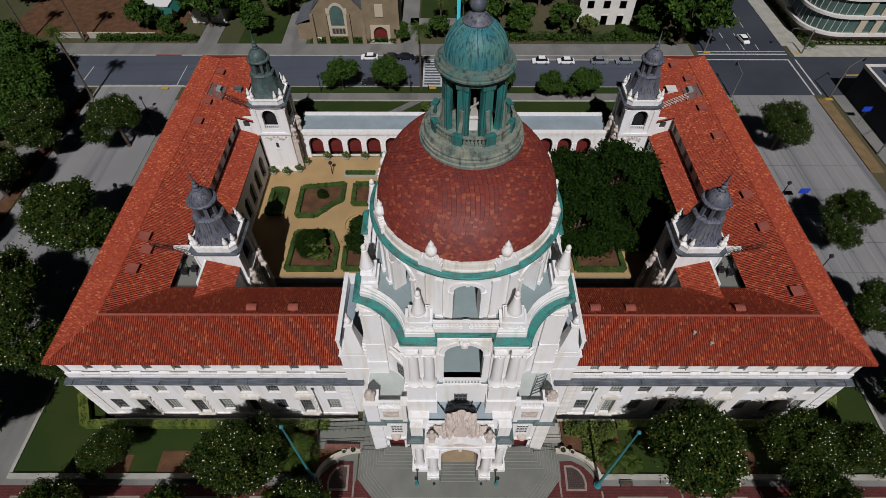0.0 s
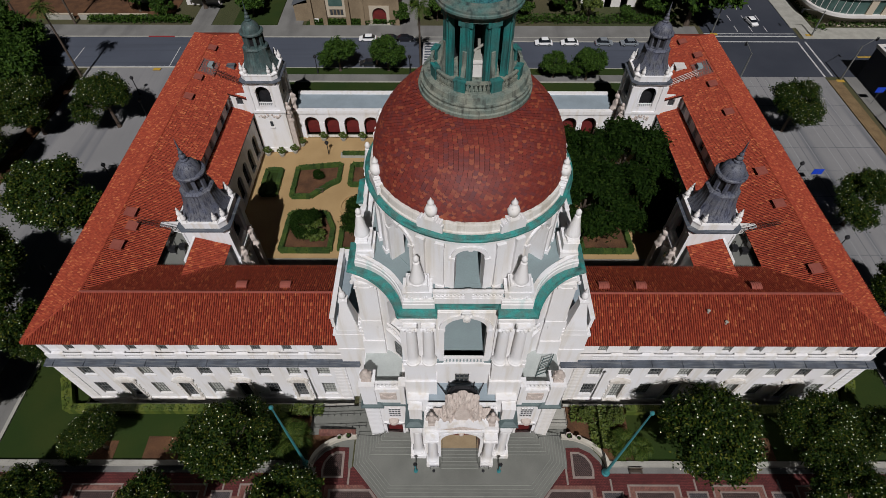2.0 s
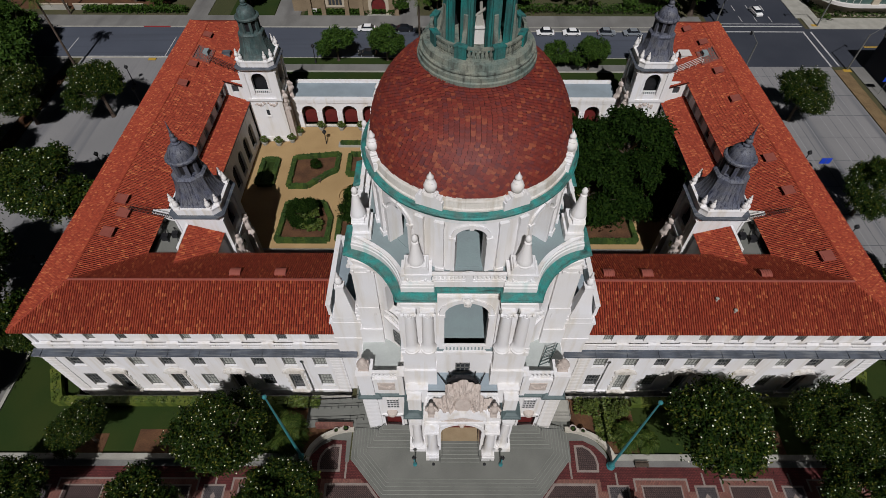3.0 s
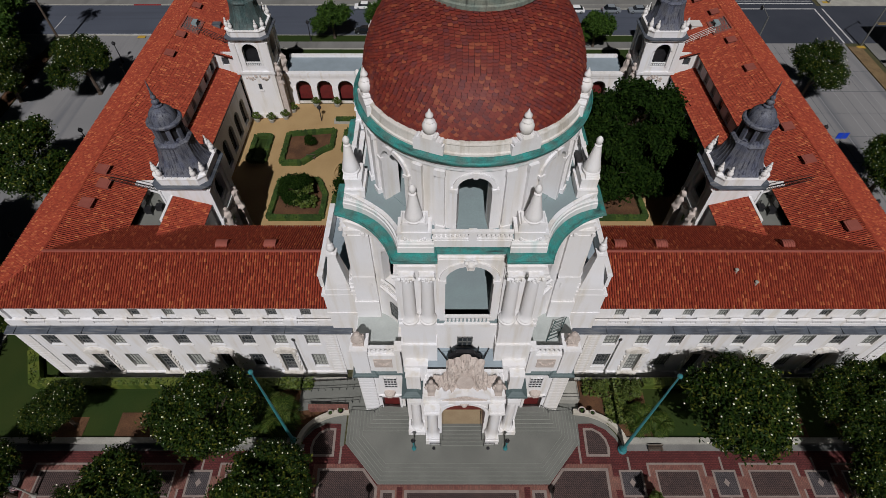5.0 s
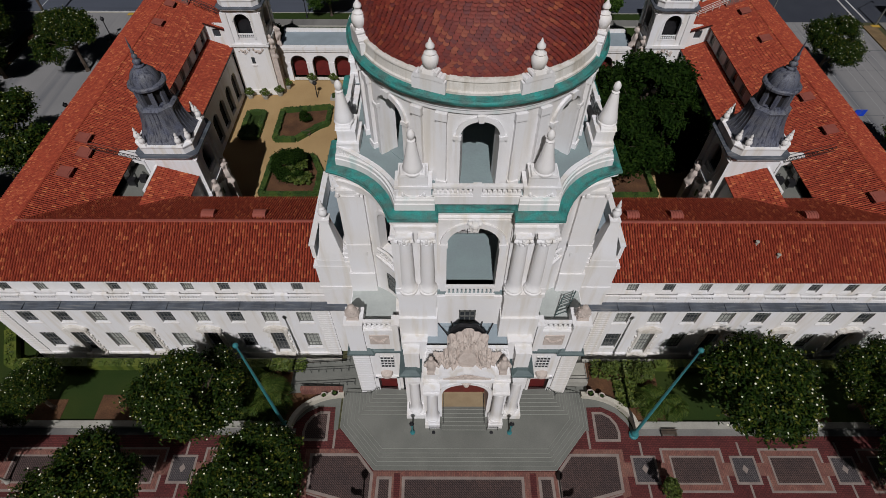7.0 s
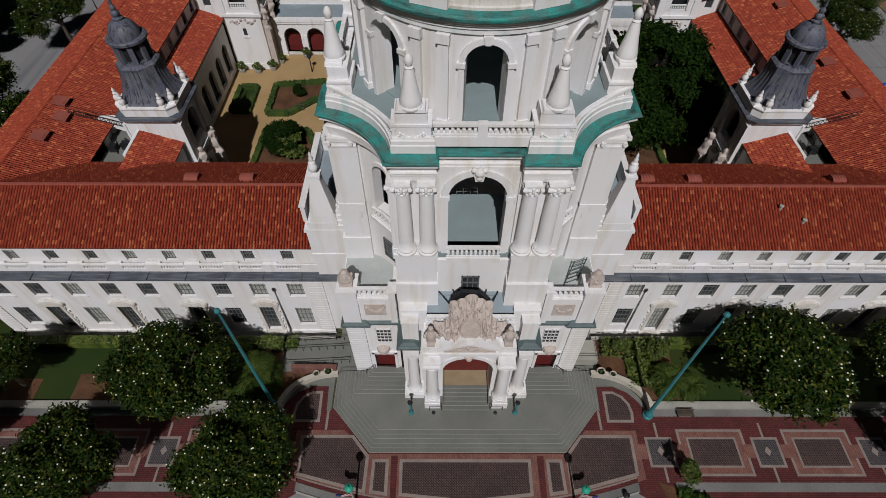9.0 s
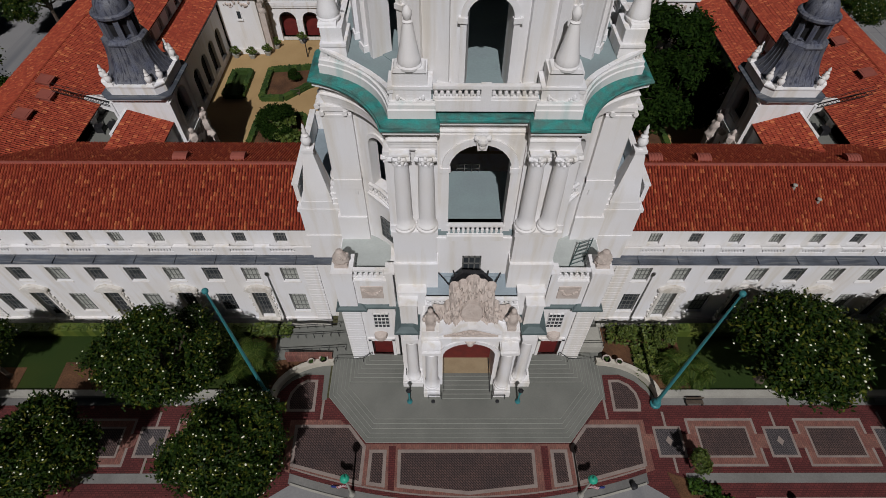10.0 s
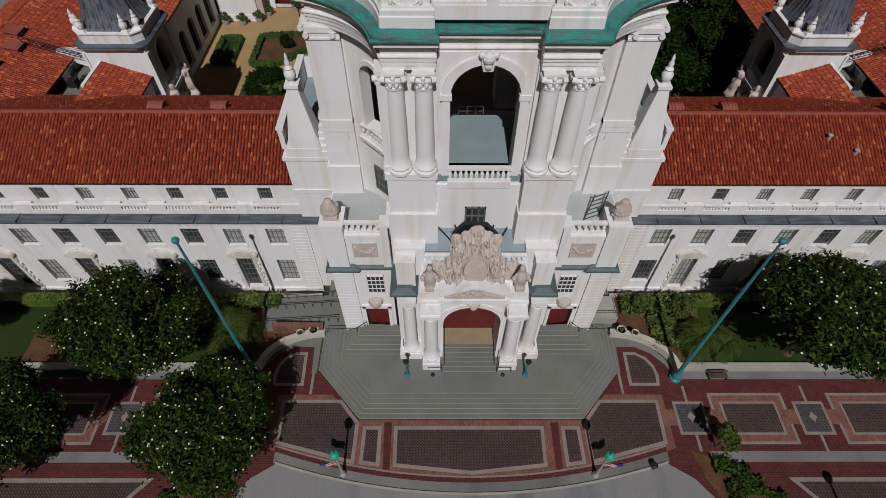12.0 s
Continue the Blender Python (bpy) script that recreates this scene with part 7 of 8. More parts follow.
def plant(kind, x, y, scale=1.0, z=0.0, group="street trees", tall=1.0):
    if kind.name not in used:
        used.add(kind.name)
        ob = kind
        ob.matrix_basis = pose(x, y, z, 0, 0, TR.uniform(0, 360)) @ Matrix.Diagonal((scale, scale, scale * tall, 1))
    else:
        ob = copy_thing(kind, pose(x, y, z, 0, 0, TR.uniform(0, 360)))
        ob.scale = (scale, scale, scale * tall)
    return tagged(ob, group=group)


for i, (x, y, k) in enumerate(((-29.6, -9.3, 1.04), (-48.8, -8.0, 0.7), (-37.4, -18.8, 1.0), (-21.4, -17.9, 1.06), (31.6, -8.4, 1.34), (46.6, -7.8, 0.95), (47.0, -16.0, 0.9), (-52.5, -16.5, 0.9), (55, -8.0, 0.8), (-61, 6, 0.7),
                               (-70.4, 33.0, 1.5), (-75.0, 17.5, 1.25), (-74.2, 62.6, 1.12), (-78.5, 1.5, 1.15), (-89.5, 60.0, 1.15), (-93.5, 46.0, 1.2), (-94, 29, 1.15), (-92, 13, 1.1), (72.6, 61.8, 1.0), (73.0, 34.0, 1.0), (69.5, 14.0, 0.95), (68.5, 0.5, 0.9), (-67.5, 8.5, 1.2), (-70.0, -4.5, 1.2))):
    plant(MAG[i % 3], x, y, k, 0.1, "magnolia trees", 0.8 if k > 1.3 or k == 1.06 else 1.0)
for i, (x, y, k) in enumerate(((-27.8, 84.6, 0.9), (-15.9, 84.8, 0.88), (24.5, 82.0, 0.66), (32.3, 81.0, 0.85), (12.3, 84.4, 0.8), (-98, 68, 1.3), (-106, 87, 1.35), (-115, 94, 1.3), (-36.2, 69.5, 0.62), (-98, 70, 1.5), (-110, 62, 1.5), (-104, 80, 1.2), (-112, 45, 1.3), (64.5, 107.5, 1.9), (73, 122, 2.0), (59, 121, 1.6), (-48.5, 124, 1.5), (-70, 116, 1.5), (-64, 122, 1.2), (-55.5, 112.5, 0.9),
                               (13, 117, 1.4), (20, 112, 0.9), (32, 113, 0.9), (57, 112, 1.0), (48, 109.5, 0.45), (27, 128, 1.4), (8, 126, 1.2), (-88, 114, 0.9), (-80, 111, 0.6), (-14, 108.3, 0.55), (-4, 109.5, 0.7), (62, 130, 1.5), (86, 138, 1.2), (-120, 95, 1.3), (106, 128, 0.8), (118, 112, 0.7), (40, 135, 1.5), (-8, 135, 1.4), (-30, 148, 1.8), (0, 150, 1.8), (28, 152, 1.8), (58, 155, 1.8), (-60, 150, 1.8), (-95, 150, 1.8), (-130, 130, 1.8), (-140, 70, 1.6), (-135, 100, 1.6))):
    plant((FAR if y > 106 or abs(x) > 116 else OAK)[i % 2], x, y, k, 0.1, "street trees")
for x, y, k in ((-63.2, 75.0, 1.2), (64.6, 71.8, 1.3), (63.5, 66, 0.8), (-61.5, 44, 1.3), (-25.5, 29.5, 1.2), (37.5, 108.5, 1.7), (22, -4.3, 0.7), (17.8, -3.6, 0.6), (-6.5, 74.5, 0.7)):
    plant(YOUNG, x, y, k, 0.1, "young trees")
plant(YOUNG, 21.6, -17.6, 0.64, 0.1, "young trees", 1.35)
for x, y, k in ((22.5, 32, 0.95), (31.5, 42.5, 1.02), (20.0, 46.0, 0.8), (32.2, 34.0, 0.86)):
    plant(BIGOAK, x, y, k, 1.5, "court trees")
SMALLOAK = tree_kind("court_tree", "dark green tree in a garden bed", random.Random(90), 5.0, 4.0, 8.6, LEAFDARK, 280, 40, 0.3)
for x, y, k in ((-26.6, 30.4, 0.62), (-16.6, 31.0, 0.85), (-27.0, 44.5, 0.24)):
    plant(SMALLOAK, x, y, k, 1.5, "court trees")


def palm(name, label, rng, h, n, l, thick=0.28):
    t = thing(name, label, "palm", (0, 0, 0))
    part("trunk", Shape().lathe([(thick * 1.5, -0.1), (thick, 0.6), (thick * 0.8, h * 0.6), (thick * 0.75, h)], 0, 0, 8), BARK, t)
    s = Shape()
    for i in range(n):
        g, el = rng.uniform(0, 6.283), rng.uniform(-0.5, 1.15)
        d = Vector((math.cos(g), math.sin(g), 0))
        side = Vector((-d.y, d.x, 0))
        spine = [Vector((0, 0, h)) + d * l * f * math.cos(el * (1 - 0.3 * f)) + Vector((0, 0, l * (f * math.sin(el) - 0.55 * f * f))) for f in (j / 12 for j in range(13))]
        for j in range(12):
            p, q = spine[j], spine[j + 1]
            s.add([tuple(p - side * 0.025), tuple(q - side * 0.02), tuple(q + side * 0.02), tuple(p + side * 0.025)], [(0, 1, 2, 3)])
            if j > 1:
                w = l * 0.26 * math.sin(math.pi * (0.16 + 0.72 * j / 12))
                for e in (-1, 1):
                    tip = p + side * e * w + (q - p) * 2.4 - Vector((0, 0, w * rng.uniform(0.25, 0.6)))
                    s.add([tuple(p), tuple(p.lerp(q, 0.5)), tuple(tip), tuple(p.lerp(tip, 0.5) - (q - p) * 0.18)], [(0, 1, 2, 3)])
    part("fronds", s, PALMLEAF, t)
    return t


tall = palm("palm_tree", "tall thin palm tree beside the street", random.Random(5), 18.0, 34, 2.6)
place(tall, (-90.3, 81.0, 0))
for x, y, z in ((-103.5, 107.2, 0), (-119, 108.0, 0), (-7.9, 84.5, -1), (-3, 116, -8), (3.5, 118, -8)):
    copy_thing(tall, pose(x, y, z))
low = palm("garden_palm", "low bushy palm by the flagpole", random.Random(6), 2.4, 90, 3.0, 0.35)
place(low, (-23.2, -7.4, 0.1))
for x, y, k in ((22.6, -7.6, 0.72), (25.0, -8.2, 0.55), (-25.6, -5.4, 0.75)):
    copy_thing(low, pose(x, y, 0.1, 0, 0, 70)).scale = (k, k, k)


def shrub_bed(name, label, boxes, leaf, n, size, seed, bloom=0.0):
    rng = random.Random(seed)
    s = Shape()
    for x0, x1, y0, y1, z, h in boxes:
        for _ in range(n):
            c = Vector((rng.uniform(x0, x1), rng.uniform(y0, y1), z + h * rng.random() ** 0.6))
            a = Vector((rng.uniform(-1, 1), rng.uniform(-1, 1), rng.uniform(-0.4, 0.6))).normalized() * size
            b = Vector((rng.uniform(-1, 1), rng.uniform(-1, 1), rng.uniform(-0.2, 0.8))).normalized() * size * 0.6
            s.add([tuple(c - a), tuple(c + b), tuple(c + a), tuple(c - b)], [(0, 1, 2, 3)])
    return solo(name, s, leaf, label, "shrubs", "stuff")


shrub_bed("shrubs", "mixed green shrubs beside the terrace", [(16, 23.5, -4.4, -2.2, 0.1, 1.5), (-23.8, -19.5, -3.4, -2.0, 0.1, 1.1), (18.5, 21.5, -8.0, -4.5, 0.1, 0.8)], LEAF3, 900, 0.26, 1)
shrub_bed("shrubs", "low shrubs in the plaza bed", [(sg * x - 0.8, sg * x + 0.8, y - 0.7, y + 0.7, 0.05, 0.6) for sg in (-1, 1) for x, y in ((21.6, -19.3), (22.9, -19.9), (23.8, -21.0), (25.3, -22.2), (26.6, -23.8), (22.2, -21.4))], LEAF2, 190, 0.22, 2)
shrub_bed("shrubs", "dark hedges in front of the church", [(-39, -15.5, 106.9, 108.6, 0.1, 1.3), (-100, -72, 107.3, 109.5, 0.1, 1.6), (14, 62, 107.3, 110.5, 0.1, 1.8)], LEAF2, 2600, 0.36, 3)
shrub_bed("shrubs", "planting along the modern building", [(98.6, 101.5, 104, 140, 0.1, 1.2), (103, 130, 106.2, 108, 0.1, 1.4)], LEAF2, 900, 0.36, 4)

# potted plants in the court
pot = thing("potted_plant", "round clipped bush in a pale pot", "planter", (0, 0, 0), "pots in the court")
part("pot", Shape().lathe([(0.45, 1.5), (0.62, 2.1), (0.66, 2.2), (0.5, 2.2)], 0, 0, 12), PALECON, pot)
lv, _ = crown_shape(random.Random(9), 0.85, 0.65, 2.75, 60, 16, 0.16)
part("bush", lv, LEAF3, pot)
pots = [(-38.4, 51.6), (-35.5, 51.4), (-33.0, 52.4), (-31.9, 54.6)] + [(c + 2.06, 56.4) for c in cents[:5]] + [(38.4, 51.6), (35.5, 51.4)]
place(pot, (*pots[0], 0))
for p in pots[1:]:
    copy_thing(pot, pose(*p, 0))

# ---- flagpoles and lamps ----
for x, y, top in ((-20.85, -10.1, 19.5), (19.75, -11.1, 20.7)):
    t = thing("flagpole", "tall tapered teal flagpole with a ball top", "flagpole", (x, y, 0), "flagpoles")
    part("base", Shape().lathe([(0.55, 0), (0.55, 0.3), (0.42, 0.4), (0.38, 0.9), (0.28, 1.1), (0.22, 1.5)], x, y, 14), TEALPAINT, t)
    part("pole", Shape().lathe([(0.2, 1.4), (0.15, 12), (0.085, top - 0.2)], x, y, 12), TEALPAINT, t, smooth=True)
    part("ball", Shape().ball((x, y, top), 0.27, 10), TEALPAINT, t)
lamp = thing("terrace_lamp", "teal iron lamp standard with a dark lantern on the terrace", "lamp", (0, 0, 0), "terrace lamps")
part("post", Shape().lathe([(0.28, 0), (0.28, 0.15), (0.16, 0.3), (0.1, 0.6), (0.08, 2.0), (0.16, 2.1), (0.1, 2.25)], 0, 0, 10), TEALPAINT, lamp)
h = part("lamp_head", Shape().lathe([(0.1, 2.2), (0.26, 2.7), (0.3, 2.75), (0.1, 3.0), (0.02, 3.15)], 0, 0, 6), IRON, lamp)
place(lamp, (-5.85, -11.2, FZ))
copy_thing(lamp, pose(5.25, -11.2, FZ))


def street_lamp(x, y, out, group="plaza lamps", banner=False, h=5.2):
    t = thing("street_lamp", "black iron street lamp with a hanging flag", "lamp", (x, y, 0), group) if banner else thing("street_lamp", "dark iron street lamp", "lamp", (x, y, 0), group)
    part("post", Shape().lathe([(0.3, 0), (0.3, 0.2), (0.16, 0.5), (0.11, 1.2), (0.08, h - 0.6), (0.14, h - 0.5)], x, y, 10), PALECON if banner else IRON, t)
    part("globe", Shape().lathe([(0.14, h - 0.5), (0.36, h - 0.25), (0.42, h), (0.3, h + 0.22), (0.14, h + 0.3), (0.03, h + 0.55)], x, y, 12), BANNERGREEN if banner else IRON, t, "teal lamp top" if banner else "")
    if banner:
        f = part("bracket", Shape().rod((x, y, 2.9), (x + out * 1.4, y - 0.1, 3.5), 0.03), IRON, t)
        s = Shape()
        for i in range(7):
            z = 2.55 + 0.11 * i
            s.add([(x + out * a, y - 0.1 + 0.12 * math.sin(a * 5), z + a * 0.42 - 0.1 + dz) for a, dz in ((0.15, 0), (0.5, 0), (0.9, 0), (1.35, 0))] + [(x + out * a, y - 0.1 + 0.12 * math.sin(a * 5), z + a * 0.42 - 0.1 + 0.055) for a in (0.15, 0.5, 0.9, 1.35)],
                  [(0, 1, 5, 4), (1, 2, 6, 5), (2, 3, 7, 6)])
        part("flag_stripes", s, FLAGRED, f, "red stripes of the hanging flag")
        s = Shape()
        for i in range(6):
            z = 2.605 + 0.11 * i
            s.add([(x + out * a, y - 0.1 + 0.12 * math.sin(a * 5), z + a * 0.42 - 0.1) for a in (0.15, 0.5, 0.9, 1.35)] + [(x + out * a, y - 0.1 + 0.12 * math.sin(a * 5), z + a * 0.42 - 0.1 + 0.055) for a in (0.15, 0.5, 0.9, 1.35)],
                  [(0, 1, 5, 4), (1, 2, 6, 5), (2, 3, 7, 6)])
        part("flag_white", s, FLAGWHITE, f)
        part("flag_canton", Shape().box(min(x + out * 0.95, x + out * 1.38), max(x + out * 0.95, x + out * 1.38), y - 0.24, y - 0.2, 3.25, 3.75), FLAGBLUE, f)
    return t


street_lamp(-11.0, -19.9, -1, banner=True)
street_lamp(10.5, -20.0, 1, banner=True)
street_lamp(-50.1, -16.4, -1, banner=True)
for x, y in ((30.4, -24.6),):
    street_lamp(x, y, 1)
for x, y in ((-33.3, 83.6), (-10.5, 83.6), (14.5, 83.6), (-69.2, 66), (-68.6, 45), (-74, 74.5), (68.2, 46), (68.0, 27), (-68.6, 20), (-26, 51.8)):
    street_lamp(x, y, 1, "street lamps", h=4.6)
# traffic signals and tall street lights at the crossing
for x, y, dx, dy, h in ((96.5, 101.8, -6, 0, 7), (70.2, 103.2, 5, 0, 7), (94.8, 81.4, 5, 3, 9), (70.2, 81.6, 0, 4, 7), (96.0, 60.0, 3.5, 1.5, 8)):
    t = thing("traffic_signal", "grey steel signal mast with a long arm", "traffic signal", (x, y, 0), "signal masts")
    part("mast", Shape().lathe([(0.2, 0), (0.14, h)], x, y, 8), FRAME, t)
    part("arm", Shape().rod((x, y, h - 0.2), (x + dx, y + dy, h + 0.5), 0.07), FRAME, t)
    part("signal_head", Shape().box(x + dx - 0.2, x + dx + 0.2, y + dy - 0.2, y + dy + 0.2, h - 0.4, h + 0.5), IRON, t)
for x, y in ((70.9, 44.3), (97.2, 71.5)):
    t = thing("street_sign", "plain blue banner sign on a thin post", "sign", (x, y, 0), "blue signs")
    part("post", Shape().rod((x, y, 0), (x, y, 4.6), 0.06), FRAME, t)
    part("sign_plate", Shape().box(x - 1.1, x + 0.9, y - 0.04, y + 0.04, 3.3, 4.6), SIGNBLUE, t, "plain blue plate")
t = thing("banner_pole", "turquoise vertical banner on a pole", "banner", (2.0, 113, 0))
part("pole", Shape().rod((2.0, 113, 0), (2.0, 113, 14), 0.12), FRAME, t)
part("banner", Shape().box(1.5, 2.5, 112.75, 112.85, 1.0, 13.5), CYAN, t, "turquoise cloth banner")
for x, y in ((23.8, -10.25), (-4.6, 78.4)):
    t = thing("bench", "dark slatted park bench", "bench", (x, y, 0.05), "benches")
    for i in range(4):
        part("seat_slat", Shape().box(x - 0.9, x + 0.9, y - 1.05 + 0.13 * i, y - 0.95 + 0.13 * i, 0.45, 0.5), BARK, t)
    for i in range(3):
        part("back_slat", Shape().box(x - 0.9, x + 0.9, y - 0.5, y - 0.45, 0.55 + 0.14 * i, 0.65 + 0.14 * i), BARK, t)
    for e in (-0.8, 0.8):
        part("leg", Shape().box(x + e - 0.04, x + e + 0.04, y - 1.05, y - 0.45, 0.05, 0.45), IRON, t)
t = thing("litter_bin", "dark round litter bin near the kerb", "bin", (15.6, -19.35, 0.06))
part("body", Shape().lathe([(0.22, 0.06), (0.26, 0.6)], 15.6, -19.35, 12), IRON, t)
part("lid", Shape().lathe([(0.29, 0.6), (0.29, 0.64), (0.1, 0.7)], 15.6, -19.35, 12), IRON, t)
t = thing("bollard", "dark post at the end of the crosswalk", "bollard", (-6.0, 84.4, 0.16))
part("post", Shape().lathe([(0.2, 0.16), (0.16, 1.2), (0.1, 1.4)], -6.0, 84.4, 8), IRON, t)

for x, y in ((-3.45, -11.2), (3.15, -11.2)):
    t = thing("floor_light", "small dark round light set beside the steps", "light", (x, y, FZ), "lights by the steps")
    part("rim", Shape().lathe([(0.2, FZ), (0.2, FZ + 0.09), (0.14, FZ + 0.12)], x, y, 10), IRON, t)
for x, y in ((31.6, 3.7), (33.7, 2.4)):
    z = EZ + (RZ - EZ) * y / RY
    t = thing("vent_pipe", "short pale vent pipe through the tile roof", "vent", (x, y, z), "roof pipes")
    part("pipe", Shape().lathe([(0.16, z - 0.2), (0.16, z + 0.5), (0.22, z + 0.5), (0.22, z + 0.6), (0.05, z + 0.66)], x, y, 8), PALECON, t)

# ---- vehicles ----
def car(x, y, turn, paint, label, tall=1.5, group="parked cars"):
    t = thing("car", label, "car", (0, 0, 0), group)
    prof = [(-2.25, 0.35), (-2.3, 0.75), (-1.5, 0.95), (1.6, 0.98), (2.2, 0.85), (2.25, 0.35)]
    body = part("body", Shape().slab(prof, -0.88, 0.88), paint, t)
    cab = [(-1.35, 0.95), (-0.75, tall - 0.08), (1.1, tall - 0.04), (1.85, 0.97)]
    part("cabin", Shape().slab(cab, -0.76, 0.76), CARGLASS, t)
    part("car_roof", Shape().slab([(-0.7, tall - 0.1), (-0.6, tall), (1.0, tall + 0.02), (1.12, tall - 0.06)], -0.74, 0.74), paint, t)
    for wx in (-1.4, 1.4):
        for wy in (-0.82, 0.82):
            w = part("wheel", Shape().rod((wx, wy - 0.1, 0.33), (wx, wy + 0.1, 0.33), 0.33, 12), RUBBER, t)
            part("rim", Shape().rod((wx, wy - 0.12, 0.33), (wx, wy + 0.12, 0.33), 0.18, 8), CARSILVER, w)
    for e in (-0.6, 0.6):
        part("headlight", Shape().box(-2.32, -2.22, e - 0.18, e + 0.18, 0.62, 0.76), WHITEPAINT, t)
        part("tail_light", Shape().box(2.18, 2.27, e - 0.18, e + 0.18, 0.66, 0.8), FLAGRED, t)
    t.matrix_basis = pose(x, y, 0, 0, 0, turn)
    return t


car(24.0, 97.2, 0, CARWHITE, "white sport utility car parked at the kerb", 1.75)
car(30.8, 97.2, 0, CARWHITE, "white hatchback parked at the kerb")
car(39.8, 97.2, 180, CARSILVER, "silver minivan parked at the kerb", 1.7)
car(46.5, 97.2, 0, CARSILVER, "silver saloon parked at the kerb")
car(-22.3, 99.0, 0, CARWHITE, "white saloon parked at the kerb")
car(-16.2, 99.0, 180, CARBLACK, "black saloon parked at the kerb")
car(-12.5, 99.0, 180, CARBLACK, "black hatchback parked at the kerb")
car(-21.0, 87.2, 0, CARBLACK, "black saloon parked near the lawn")
car(82.6, 108.5, 98, CARWHITE, "white saloon stopped at the crossing")
car(103.5, 78.0, 90, CARWHITE, "white car on the parking roof").location.z = 8.3

# ---- church and neighbours ----
ch = thing("church", "buff stone church with a tall traceried window and arched door", "church", (-27, 120, 0))
s = Shape().wall(-38.5, -24.6, 0, 9, 110, 110.8, [(-33.9, -29.6, 5.2, 8.0, False)])
s.slab([(-38.5, 9), (-24.6, 9), (-31.6, 17)], 110, 110.8).box(-38.5, -37.7, 110.8, 140, 0, 9).box(-25.4, -24.6, 110.8, 140, 0, 9)
nave = part("nave_wall", s, STONE, ch)
s = Shape().wall(-24.6, -14.8, 0, 18, 109.2, 110.0, [(-22.0, -18.2, 0.4, 3.2, True)]).box(-24.6, -23.8, 110, 119, 0, 18).box(-15.6, -14.8, 110, 119, 0, 18)
tw = part("porch_tower", s, STONE, ch)
part("church_door", Shape().box(-22, -18.2, 109.7, 109.85, 0.4, 5.2), REDDOOR, tw, "dark red arched door")
s = Shape().wall(-22.8, -17.4, 0.4, 5.6, 109.0, 109.25, [(-22.0, -18.2, 0.4, 3.2, True)])
part("door_trim", s, STONETRIM, tw)
s = Shape().box(-21.2, -19.0, 108.95, 109.25, 8.0, 11.4)
part("niche", s, STONETRIM, tw)
for i in range(4):
    part("church_step", Shape().box(-23.2 - 0.3 * (3 - i), -17.0 + 0.3 * (3 - i), 107.2 + 0.45 * i, 109.2, 0.02, 0.12 * (i + 1)), PALECON, ch)
s = Shape().wall(-34.6, -28.9, 2.0, 9.8, 109.85, 110.05, [(-33.6, -29.9, 2.6, 4.2, False)])
for i in range(12):
    g0, g1 = math.pi * i / 12, math.pi * (i + 1) / 12
    s.slab([(-31.75 - 1.9 * math.cos(g0), 8.3 + 2.4 * math.sin(g0)), (-31.75 - 1.9 * math.cos(g1), 8.3 + 2.4 * math.sin(g1)), (-31.75 - 2.5 * math.cos(g1), 8.3 + 3.0 * math.sin(g1)), (-31.75 - 2.5 * math.cos(g0), 8.3 + 3.0 * math.sin(g0))], 109.7, 110.05)
w = part("window_trim", s, STONETRIM, nave)
poly = [(-33.6, 5.2), (-29.9, 5.2), (-29.9, 8.3)] + [(-31.75 + 1.85 * math.cos(g), 8.3 + 2.4 * math.sin(g)) for g in np.linspace(0, math.pi, 9)][1:-1] + [(-33.6, 8.3)]
part("stained_glass", Shape().slab(poly, 109.7, 109.84), GREENGLASS, w, "dark green stained glass")
for i in range(4):
    part("window_slit", Shape().box(-33.4 + 0.95 * i, -32.8 + 0.95 * i, 109.78, 109.9, 2.7, 4.1), GLASS, w)
s = Shape().add([(-39, 109.9, 8.7), (-31.6, 109.9, 17.2), (-31.6, 140, 17.2), (-39, 140, 8.7)], [(0, 1, 2, 3)]).add([(-24.2, 109.9, 8.7), (-31.6, 109.9, 17.2), (-31.6, 140, 17.2), (-24.2, 140, 8.7)], [(0, 3, 2, 1)])
part("church_roof", s, SLATE, ch)
s = Shape().box(-43.5, -38.5, 111.0, 122, 0, 5.0)
p = part("side_chapel", s, STONE, ch)
part("chapel_roof", Shape().add([(-43.9, 110.6, 4.9), (-38.5, 110.6, 6.8), (-38.5, 122.4, 6.8), (-43.9, 122.4, 4.9)], [(0, 1, 2, 3)]), SLATE, p)
for x in (-38.6, -34.9, -28.6, -24.7, -15.2):
    part("buttress", Shape().taper(x, 109.4, 0.6, 0.9, 0, 8.5, 0.45, 0.4), STONE, ch)
ch.location = (-26.6, 118.0, -0.3)
s = Shape().box(-37.5, -36.4, 107.2, 107.3, 0.8, 1.7).box(-37, -36.9, 107.25, 107.3, 0, 0.8)
solo("notice_board", s, WHITEPAINT, "small white notice board on the church lawn", "sign")
slab("lawn", rect(-60, -48, 106.8, 125), -0.3, 0.17, GRASS, "church side lawn with a dry patch", "lawn")
slab("lawn", rect(-40, -25, 106.6, 110), -0.3, 0.16, GRASS, "church front lawn", "lawn")
slab("path", rect(-47.8, -41, 106.5, 125), -0.3, 0.12, WALK, "pale driveway beside the church")
slab("path", rect(-14.5, -9.5, 106.5, 135), -0.3, 0.12, WALK, "pale path beside the church")
slab("path", rect(-71.5, -66, 106.5, 150), -0.3, 0.12, WALK, "pale driveway")
